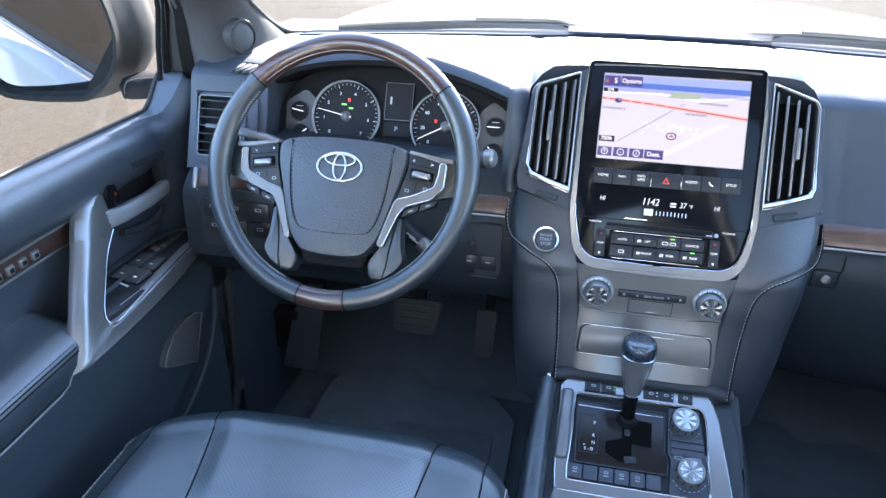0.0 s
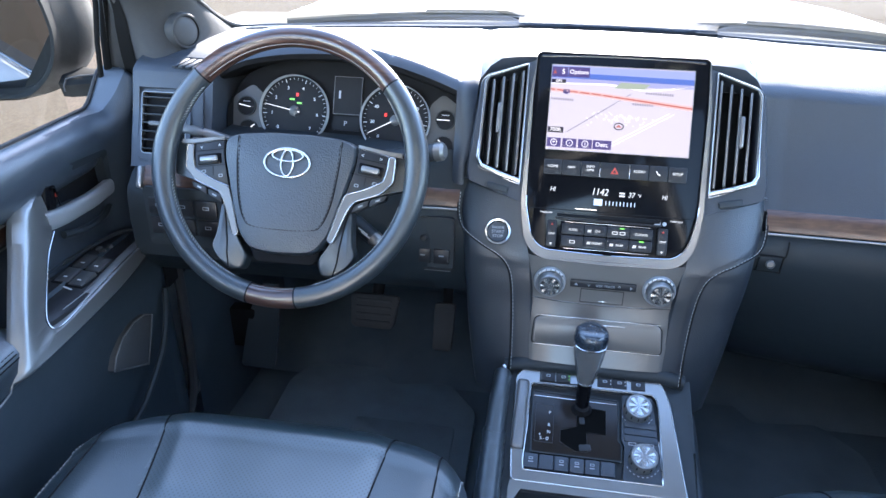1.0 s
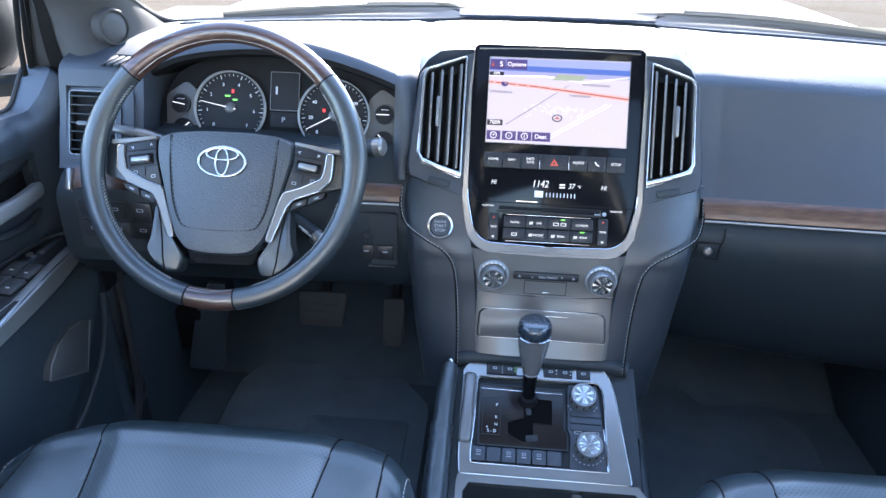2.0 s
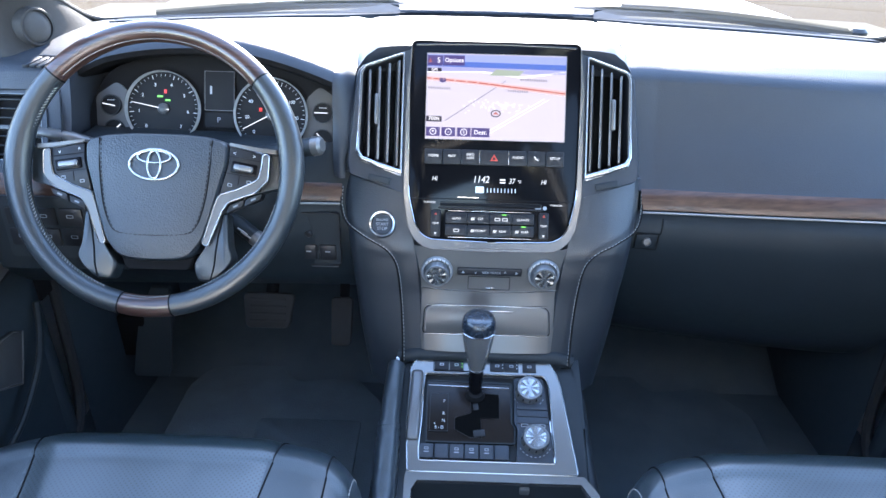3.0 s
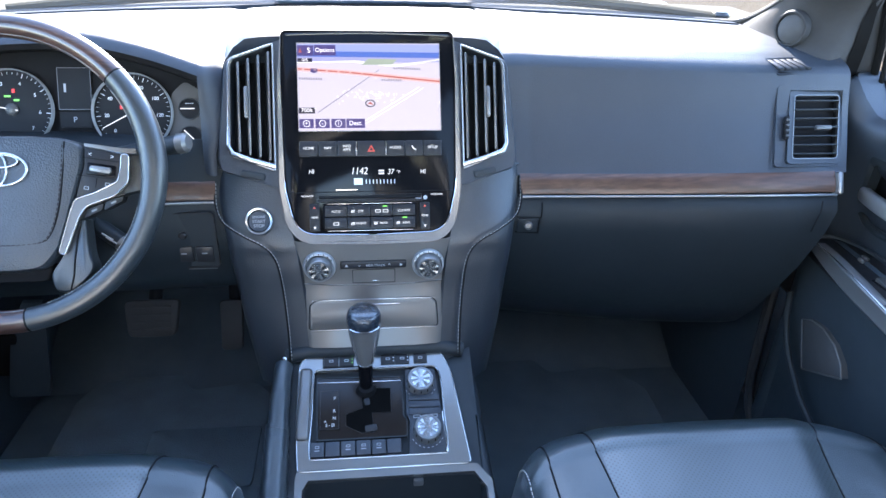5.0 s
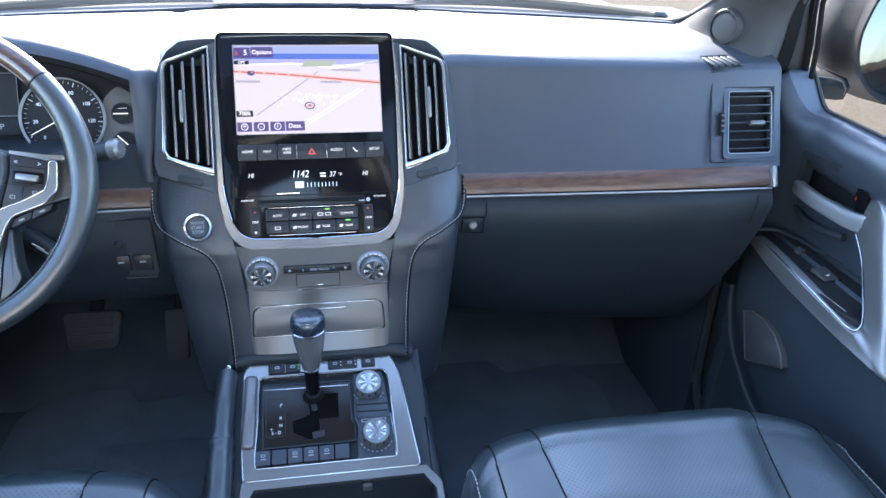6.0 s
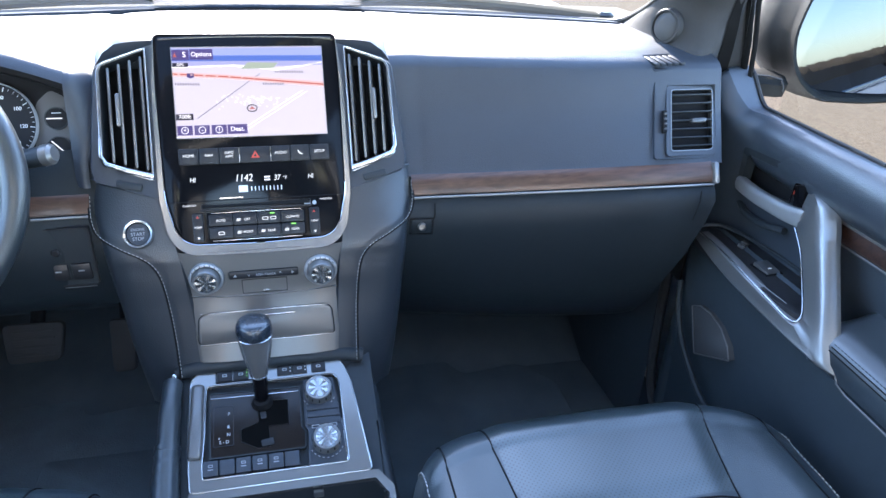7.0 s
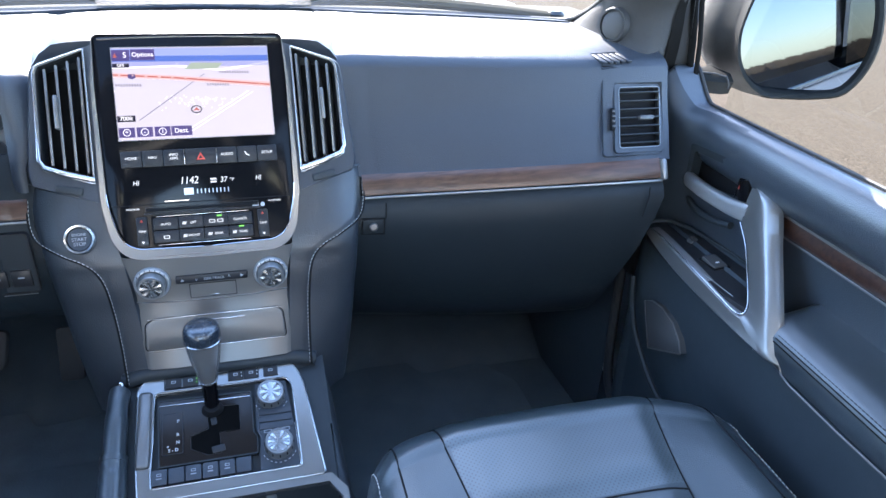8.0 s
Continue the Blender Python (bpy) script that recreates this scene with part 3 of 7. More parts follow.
def pillar_front(side):
    """Front pillar trim, broad at its foot, with the round tweeter on it."""
    secs = (
        (0.745, ((0.690, 0.300), (0.660, 0.285), (0.651, 0.200), (0.654, 0.120), (0.667, 0.052), (0.700, 0.022), (0.757, 0.062), (0.800, 0.080), (0.810, 0.280))),
        (0.800, ((0.690, 0.290), (0.660, 0.275), (0.652, 0.200), (0.655, 0.120), (0.669, 0.055), (0.702, 0.026), (0.755, 0.058), (0.797, 0.075), (0.805, 0.270))),
        (0.830, ((0.690, 0.240), (0.668, 0.226), (0.660, 0.180), (0.664, 0.125), (0.678, 0.070), (0.709, 0.040), (0.752, 0.049), (0.790, 0.070), (0.800, 0.230))),
        (0.886, ((0.690, 0.145), (0.672, 0.132), (0.669, 0.108), (0.676, 0.080), (0.692, 0.053), (0.715, 0.037), (0.745, 0.032), (0.775, 0.050), (0.790, 0.140))),
        (0.950, ((0.680, 0.045), (0.662, 0.030), (0.656, 0.010), (0.660, -0.010), (0.672, -0.030), (0.690, -0.040), (0.715, -0.040), (0.755, -0.020), (0.765, 0.045))),
        (1.050, ((0.655, -0.115), (0.640, -0.130), (0.634, -0.150), (0.637, -0.170), (0.645, -0.190), (0.660, -0.200), (0.685, -0.200), (0.725, -0.180), (0.735, -0.110))),
        (1.250, ((0.600, -0.360), (0.590, -0.380), (0.580, -0.400), (0.582, -0.440), (0.592, -0.480), (0.610, -0.510), (0.630, -0.520), (0.660, -0.500), (0.670, -0.360))),
    )
    rings = [spline([(x, y, z) for x, y in pts], 3) for z, pts in secs]
    rows = list(zip(*[spline(list(c), 4) for c in zip(*rings)]))
    rows = [list(map(tuple, r)) for r in rows]
    ob = part("front_pillar", sided(loft(rows, closed=True, caps=True), side), FABRIC)
    tagged(ob, "grey fabric front roof pillar", "pillar", "front pillars", kind="structure")
    seal = spline([(0.600, 0.312, 0.815), (0.640, 0.288, 0.817), (0.664, 0.258, 0.822), (0.672, 0.212, 0.842), (0.672, 0.150, 0.876), (0.664, 0.050, 0.937), (0.640, -0.125, 1.048)], 6)
    tagged(part("windscreen_edge", sided(tube(seal, 0.0052, 8), side), RUBBER), "black rubber windscreen edge beside the pillar", "trim", "windscreen edges", kind="structure")
    tw = thing("tweeter", (side * 0.672, 0.09, 0.84), "round grey tweeter in a dark ring on the pillar", "speaker", "tweeters")
    aim = Matrix.Translation((0.673, 0.094, 0.843) if side > 0 else (0.676, 0.081, 0.843)) @ Vector((-0.90, -0.42, 0.10)).to_track_quat("Z", "Y").to_matrix().to_4x4()
    part("surround", sided(moved(lathe([(0.0310, -0.04), (0.0300, -0.004), (0.0290, 0.006), (0.0265, 0.011), (0.0235, 0.011), (0.0225, 0.006)], 40), aim), side), RUBBER, tw)
    part("grille", sided(moved(lathe([(0.0227, -0.005), (0.0227, 0.008), (0.0180, 0.0115), (0.009, 0.0130), (0.0, 0.0135)], 40), aim), side), GRILLE, tw, "grey cloth grille")
    # upright door-frame channel ahead of the glass, and the plain panel between it and the pillar
    sail = loft([[(0.754, 0.070, z0), (0.7745, 0.050, z0), (0.792, 0.040, z0)] if k == 0 else p for k, (z0, p) in enumerate(((0.770, None), (0.83, [(0.751, 0.058, 0.83), (0.769, 0.046, 0.83), (0.786, 0.040, 0.83)]), (0.89, [(0.744, 0.042, 0.89), (0.760, 0.041, 0.89), (0.777, 0.040, 0.89)]), (0.96, [(0.715, -0.020, 0.96), (0.737, 0.0, 0.96), (0.760, 0.020, 0.96)])))])
    tagged(part("sail_panel", sided(sail, side), FABRIC), "grey trim panel beside the window channel", "trim", "sail panels", kind="structure")
    fold = loft([list(map(tuple, r)) for r in zip(*[spline(c, 5) for c in ([(0.7500, 0.054, 0.770), (0.7490, 0.050, 0.81), (0.7460, 0.041, 0.85), (0.7410, 0.0275, 0.89), (0.711, -0.042, 0.955)], [(0.7680, 0.049, 0.770), (0.7680, 0.044, 0.81), (0.7650, 0.039, 0.85), (0.7600, 0.032, 0.89), (0.738, -0.025, 0.955)])])])
    tagged(part("pillar_seal", sided(fold, side), SASH), "black rubber seal behind the pillar trim", "trim", "pillar seals", kind="structure")
    # Stands in for the outer pillar and keeps sun off the door top.
    blade = [[(0.793 + q * 0.045 - f * 0.030, 0.040 + q * 0.050 - f * 0.012, 0.745 + 0.215 * f) for q in (0, 0.5, 1.0)] for f in (0, 0.3, 0.6, 1.0)]
    tagged(part("sail_sun_block", sided(loft(blade), side), RUBBER), "black outer panel at the mirror foot, added to block sun", "trim", "mirror sails", kind="structure")
    for dx, dy, r in ((0.0, 0.0, 0.0062), (0.004, -0.014, 0.0042)):
        sash = tube([(0.793 + dx, 0.036 + dy, 0.765), (0.786 + dx, 0.036 + dy, 0.83), (0.776 + dx, 0.038 + dy, 0.89), (0.760 + dx, 0.016 + dy, 0.96), (0.71 + dx, -0.16 + dy, 1.12)], r, 8, flat=0.45, side=(0.3, 1, 0))
        tagged(part("window_sash", sided(sash, side), SASH), "black upright window channel ahead of the side glass", "trim", "window channels", kind="structure")


# ---- dashboard ----
def end_shift(x):
    """The dash curves back towards its ends: how far (back, up)."""
    f = 1 - (1 - min(1.0, max(0.0, (abs(x) - 0.25) / 0.45))) ** 1.5
    return -0.072 * f, 0.028 * f


def face_profile(x):
    dy, dz = end_shift(x)
    base = windscreen_foot(x)
    top = [(base, 0.812), (base * 0.75 + 0.04, 0.820), (0.185 + dy * 0.5, 0.823), (0.140 + dy, 0.817), (0.108 + dy, 0.808 + dz * 0.1), (0.090 + dy, 0.800 + dz * 0.2), (0.079 + dy, 0.790 + dz * 0.3), (0.072 + dy, 0.774 + dz * 0.5), (0.050 + dy, 0.725 + dz * 0.8), (0.024 + dy, 0.680 + dz), (0.004 + dy, 0.648 + dz), (-0.002 + dy, 0.640 + dz)]
    lean = 0.12 * max(0.0, x - 0.2) / 0.53
    return [(x - lean * max(0.0, 0.80 - z), y, z) for y, z in top]


def vent_pose():
    return slope((0.668, -0.0365, 0.7275), (0, 0.052, 0.076)) @ Matrix(((1, 0.13, 0, 0), (0, 1, 0, 0), (0, 0, 1, -0.0022), (0, 0, 0, 1)))


def end_pad(x0, x1, n):
    """A stretch of the dash skin, sunk where the end vent sits, with the wall that closes its outer end."""
    m = vent_pose()
    back, rows = m.inverted(), []
    for k in range(n + 1):
        row = []
        for p in spline(face_profile(x0 + (x1 - x0) * k / n), 5):
            q = back @ Vector(p)
            if abs(q.x) < 0.0385 and abs(q.y) < 0.0515:
                q.z -= 0.03
                p = m @ q
            row.append(tuple(p))
        rows.append(row)
    last = rows[-1]
    rows.append([(x + 0.003, y + 0.002, z - 0.003) for x, y, z in last])
    rows.append([(x + 0.004, y + 0.06, z - 0.02) for x, y, z in last])
    return loft(rows)


def dashboard():
    d = thing("dashboard", (0, 0.1, 0.4), "dark grey soft-touch dashboard, its top glaring in sunlight", "dashboard", kind="structure")
    part("passenger_pad", end_pad(0.205, 0.727, 108), SOFT, d, "smooth grained pad with the airbag behind it")
    part("driver_end_pad", sided(end_pad(0.600, 0.727, 26), -1), SOFT, d)
    rows = []
    for k in range(41):
        x = -0.622 + 0.380 * k / 40
        f = (x + 0.425) / 0.195
        lip = 0.846 - (0.050 * f ** 1.7 if f > 0 else 0.030 * abs(f) ** 2.4) - (0.05 * max(0, -f - 0.75) ** 1.5)
        base = windscreen_foot(x)
        rows.append([(x, base, 0.812), (x, base * 0.75 + 0.04, 0.820), (x, 0.17, 0.5 * 0.823 + 0.5 * lip), (x, 0.09, lip), (x, 0.060, lip - 0.002), (x, 0.044, lip - 0.009), (x, 0.037, lip - 0.018), (x, 0.038, lip - 0.026), (x, 0.050, lip - 0.032), (x, 0.085, lip - 0.038), (x, 0.14, lip - 0.046)])
    part("hood_join", loft([face_profile(-0.622)[:7], rows[0][:7]]), SOFT, d)
    hood_end = [(0.405, 0.812), (0.20, 0.820), (0.17, 0.812), (0.09, 0.8005), (0.060, 0.7985), (0.044, 0.7915), (0.037, 0.7825), (0.031, 0.765), (0.026, 0.74), (0.018, 0.71), (0.008, 0.68), (0.0, 0.650)]
    vent_end = [(0.405, 0.812), (0.22, 0.822), (0.18, 0.815), (0.105, 0.797), (0.085, 0.791), (0.070, 0.785), (0.058, 0.775), (0.045, 0.758), (0.033, 0.737), (0.017, 0.71), (0.0, 0.68), (-0.012, 0.650)]
    flank = []
    for k in range(7):
        f = k / 6
        foot = windscreen_foot(-0.2425 + 0.0295 * f)
        hood_end[0], vent_end[0], hood_end[1], vent_end[1] = (foot, 0.812), (foot, 0.812), (foot * 0.75 + 0.04, 0.820), (0.27, 0.821)
        g = f * f * (3 - 2 * f)
        flank.append([(-0.2425 + (0.0295 if a[1] > 0.69 else 0.0195) * f, a[0] + (b[0] + 0.004 * f - a[0]) * g - 0.004 * math.sin(math.pi * f), a[1] + (b[1] - a[1]) * g) for a, b in zip(hood_end, vent_end)])
    part("hood_flank", loft(flank), SOFT, d)
    part("instrument_hood", loft([r[:7] for r in rows]), SOFT, d, "arched hood over the instruments")
    # Rest of the hood loft, coloured matt black for the shadow beneath it.
    part("hood_shade", loft([r[6:] for r in rows]), MATT, d, "underside of the hood, blackened for its shade")
    edge = [(y, z) for _, y, z in face_profile(0.602)[4:]] + [(-0.06, 0.60)]
    part("hood_side", loft([[(-0.621, y + dy, min(z, 0.795)) for y, z in edge] for dy in (0.002, 0.10, 0.25, 0.36)]), SOFT, d)
    rows = []
    for k in range(25):
        x = -0.215 + 0.43 * k / 24
        e = abs(x) / 0.215
        lift = 0.016 * (1 - e ** 6)
        drop = 0.030 * max(0.0, (e - 0.80) / 0.20) ** 2
        rows.append([(x, windscreen_foot(x), 0.812), (x, 0.33, 0.819 + lift * 0.4), (x, 0.26, 0.822 + lift), (x, 0.18, 0.824 + lift - drop * 0.3), (x, 0.125, 0.824 + lift - drop * 0.6), (x, 0.105, 0.823 + lift - drop), (x, 0.085, 0.817 + lift * 0.8 - drop), (x, 0.092, 0.798 - drop), (x, 0.100, 0.75)])
    part("centre_top_pad", loft(rows), SOFT, d)
    for a, b in ((0.16, 0.34), (0.36, 0.58), (-0.36, -0.16), (-0.60, -0.40)):
        pts = [(a + (b - a) * k / 8, windscreen_foot(a + (b - a) * k / 8) - 0.055, 0.8215) for k in range(9)]
        part("defroster_slot", tube([(x, y + 0.024, z + 0.0015) for x, y, z in pts], 0.0016, 6, flat=0.5), DEMIST, d)
    for a, b in ((0.20, 0.655), (-0.655, -0.17)):
        strip = []
        for k in range(17):
            x = a + (b - a) * k / 16
            foot = windscreen_foot(x)
            wide = 0.25 + 0.75 * min(1.0, 5 * k / 16 if a > 0 else 5 * (16 - k) / 16)
            strip.append([(x, foot - 0.008, 0.813), (x, foot - 0.010, 0.8190), (x, foot - 0.010 - 0.020 * wide, 0.8190 + 0.0025 * wide), (x, foot - 0.010 - 0.048 * wide, 0.8190 + 0.005 * wide), (x, foot - 0.010 - 0.052 * wide, 0.812)])
        part("defroster_plate", loft(strip), DEMIST, d, "matt grey defroster outlet strip")
    for side in (1, -1):
        part("end_gap", sided(joined(moved(box((0.100, 0.010, 0.36), 0.002), pose(0.760, 0.062, 0.605)), moved(box((0.012, 0.10, 0.25), 0.003), pose(0.7435, 0.05, 0.525))), side), MATT, d)
    # lower half, beneath the wood strip
    rows = []
    for k in range(25):
        x = 0.205 + 0.492 * k / 24
        dy, dz = end_shift(x)
        rows.append([(x * (0.95 + 0.05 * s), y + dy, z + dz * s) for y, z, s in ((-0.012, 0.612, 1), (-0.022, 0.603, 1), (-0.030, 0.588, 1), (-0.027, 0.555, 0.8), (-0.013, 0.50, 0.4), (0.010, 0.45, 0.1), (0.043, 0.39, 0), (0.085, 0.335, 0), (0.13, 0.30, 0), (0.20, 0.28, 0))])
    part("glovebox_lid", loft(rows), GLOVE, d, "black grained glovebox lid")
    for path in ([(0.2610, -0.0295, 0.606), (0.2610, -0.0335, 0.592), (0.2605, -0.0335, 0.582)], [(0.222, -0.0305, 0.5825), (0.2605, -0.0330, 0.5815)], [(0.2585, -0.0330, 0.5800), (0.2580, -0.0315, 0.5540)], [(0.222, -0.0270, 0.5545), (0.258, -0.0305, 0.5535)], [(0.668, -0.1015, 0.634), (0.667, -0.1055, 0.618), (0.662, -0.1050, 0.585)]):
        part("seam", tube(path, 0.0011, 6), MATT, d)
    part("glovebox_lock", moved(lathe([(0.0, -0.002), (0.0065, -0.002), (0.0065, 0.003), (0.0050, 0.0045), (0.0045, 0.002), (0.0, 0.002)], 20), Matrix.Translation((0.241, -0.0335, 0.569)) @ Vector((0, -1, 0.1)).to_track_quat("Z", "Y").to_matrix().to_4x4()), BRUSHED, d, "small round satin lock")
    part("glovebox_button", moved(box((0.034, 0.006, 0.026), 0.003), pose(0.241, -0.0290, 0.568, 4, 0, 0)), GLOVE, d)
    rows = []
    for k in range(31):
        x = -0.735 + 0.535 * k / 30
        dy, dz = end_shift(x)
        high = ((0.055, 0.700, 0.3), (0.022, 0.694, 0.6), (0.008, 0.672, 1), (-0.004, 0.645, 1), (-0.010, 0.632, 1)) if x > -0.618 else ((0.060, 0.640, 1), (0.040, 0.638, 1), (0.020, 0.634, 1), (0.004, 0.628, 1), (-0.006, 0.620, 1))
        rows.append([(x, y + dy * s, z + dz * s) for y, z, s in high + ((-0.016, 0.612, 1), (-0.022, 0.600, 1), (-0.026, 0.56, 1), (-0.026, 0.50, 1), (0.0, 0.455, 0.6), (0.10, 0.42, 0))])
    part("driver_lower_panel", loft(rows), GLOVE, d, "black panel below the instruments")


def wood_strip(name, x0, x1, parent_label):
    s = thing(name, ((x0 + x1) / 2, -0.01, 0.61), parent_label, "trim strip", "wood trim strips")
    wood, chrome, lowline = [], [], []
    for k in range(25):
        x = x0 + (x1 - x0) * k / 24
        dy, dz = end_shift(x)
        wood.append([(x, y + dy, z + dz) for y, z in ((0.0, 0.6425), (-0.008, 0.6395), (-0.0145, 0.632), (-0.019, 0.622), (-0.020, 0.6165), (-0.014, 0.613))])
        chrome.append((x, -0.0215 + dy, 0.6125 + dz))
    part("wood_veneer", loft(wood), VENEER, s, "dark reddish wood veneer")
    part("chrome_line", tube(chrome, 0.0019, 8), SATIN, s, "bright chrome line")
    for x in (x0, x1):
        if abs(x) > 0.65:
            dy, dz = end_shift(x)
            end = moved(box((0.010, 0.020, 0.034), 0.004), pose(x + math.copysign(0.002, x), -0.012 + dy, 0.627 + dz, -28, 0, 0))
            part("end_cap", end, SATIN, s, "satin silver end cap")



def side_vent(side):
    """Square louvred vent at the end of the dash."""
    v = thing("side_air_vent", (side * 0.68, -0.03, 0.69), "black louvred air vent in a thin chrome frame", "air vent", "end vents")
    m = vent_pose()
    part("collar", sided(moved(ring(rect(0.0870, 0.1125, 0.008), rect(0.0722, 0.0975, 0.006), -0.012, 0.0002), m), side), SOFT, v)
    outer, inner = rect(0.0726, 0.0981, 0.006), rect(0.0706, 0.0961, 0.005)
    part("frame", sided(moved(ring(outer, inner, -0.004, 0.0012), m), side), SATIN, v, "thin chrome frame")
    part("backing", sided(moved(prism(rect(0.073, 0.097), -0.024, -0.0120), m), side), MATT, v)
    for k in range(7):
        slat = moved(box((0.0705, 0.010, 0.0018), 0.0007), on(m, 0, -0.0405 + 0.0135 * k, -0.0020) @ pose(0, 0, 0, 100, 0, 0))
        part("slat", sided(slat, side), PLASTIC, v)
    part("tab", sided(moved(box((0.026, 0.0075, 0.008), 0.003), on(m, 0.008, -0.003, 0.006)), side), DIMSATIN, v, "satin grey slider tab")
    part("bezel", sided(moved(ring(rect(0.1035, 0.1255, 0.008, -0.012, 0.002), rect(0.1030, 0.1250, 0.008, -0.012, 0.002), -0.006, 0.0003), m), side), SOFT, v)
    if side > 0:
        part("wheel_slot", sided(moved(box((0.008, 0.036, 0.006), 0.002), on(m, -0.0475, -0.002, 0.001)), side), MATT, v)
    for k in range(4 if side > 0 else 0):
        part("thumbwheel_rib", sided(moved(box((0.005, 0.003, 0.005), 0.001), on(m, -0.0475, -0.014 + 0.008 * k, 0.0035)), side), DIMSATIN, v)


def corner_grille(side):
    g = thing("demister_grille", (side * 0.60, 0.03, 0.83), "slotted demister outlet in the dash corner", "air vent", "demister grilles")
    u, v = Vector((1, 0, 0.04)).normalized(), Vector((-0.42, 0.85, 0.45)).normalized()
    w = u.cross(v).normalized()
    m = Matrix(((u.x, v.x, w.x, 0.6345), (u.y, v.y, w.y, 0.0235), (u.z, v.z, w.z, 0.8020), (0, 0, 0, 1)))
    outline = [(-0.030, -0.0195), (0.029, -0.0195), (0.025, 0.0195), (-0.024, 0.0195)]
    part("plate", sided(moved(prism(rounded(outline, 0.004), -0.012, 0.0012), m), side), SOFT, g)
    part("slots", sided(moved(prism(rounded([(a * 0.90, b * 0.86) for a, b in outline], 0.003), 0.0, 0.0018), m), side), MATT, g)
    for k in range(5):
        part("fin", sided(moved(box((0.0074, 0.0300, 0.005), 0.0012), m @ pose(-0.0215 + 0.0105 * k, 0.0, 0.0035, -14, -4, -4 + 1.5 * k)), side), SOFT, g)


def centre_vent(side):
    """Tall vent beside the screen, with four upright slats in a chrome bracket."""
    v = thing("centre_air_vent", (side * 0.17, 0.03, 0.67), "tall black air vent with upright slats and chrome surround", "air vent", "centre vents")
    outer = [(0.130, 0.2960), (0.1970, 0.2735), (0.2080, 0.262), (0.2195, 0.125), (0.216, 0.108), (0.130, 0.078)]
    inner = [(0.139, 0.287), (0.1945, 0.2665), (0.1985, 0.258), (0.2005, 0.142), (0.198, 0.134), (0.1395, 0.116)]
    rim = [(0.137, 0.2905), (0.1955, 0.2695), (0.2015, 0.260), (0.2038, 0.138), (0.200, 0.128), (0.1375, 0.106)]
    edge = rounded(outer, 0.010, 4)
    skirt = [[(min(u, umax) - du, q - dv, w) for u, q in edge + edge[:1]] for umax, du, dv, w in ((1, 0.0025, 0.0, 0.002), (1, 0, 0, -0.0015), (0.214, 0, 0.003, -0.03), (0.205, 0, 0.014, -0.11))]
    part("housing", flipped(moved(joined(ring([(u - 0.0025, q) for u, q in outer], inner, -0.05, 0.002), loft(skirt)), FACE), side), SOFT, v)
    part("chrome_surround", flipped(moved(ring(rim, inner, -0.006, 0.0050), FACE), side), BRUSHED, v, "satin surround with chrome edge")
    part("chrome_edge", flipped(moved(tube([(u, v, 0.0050) for u, v in rounded(rim, 0.004, 3)], 0.0008, 8, loop=True), FACE), side), PULLMETAL, v)
    part("chrome_foot", flipped(moved(tube([(0.137, 0.1115, 0.004), (0.17, 0.1205, 0.006), (0.197, 0.1310, 0.006), (0.2035, 0.142, 0.005), (0.2033, 0.17, 0.004)], [0.0036, 0.0040, 0.0040, 0.0028, 0.0016], 10), FACE), side), CHROME, v)
    part("backing", flipped(moved(prism([(0.132, 0.295), (0.205, 0.272), (0.208, 0.13), (0.132, 0.10)], -0.05, -0.034), FACE), side), MATT, v)
    for k in range(4):
        u = 0.1475 + 0.0145 * k
        top, low = 0.283 - 0.35 * (u - 0.139), 0.119 + 0.30 * (u - 0.139)
        slat = moved(box((0.0034, top - low, 0.026), 0.001), on(FACE, u, (top + low) / 2, -0.012) @ pose(0, 0, 0, 0, -14, 0))
        part("slat", flipped(slat, side), BRUSHED, v)
    part("tab", flipped(moved(box((0.006, 0.046, 0.012), 0.0025), on(FACE, 0.1765, 0.205, 0.003)), side), BRUSHED, v, "grey slider tab")
    part("thumbwheel", flipped(moved(box((0.034, 0.010, 0.008), 0.002), on(FACE, 0.170, 0.100, 0.002, 12)), side), PLASTIC, v)


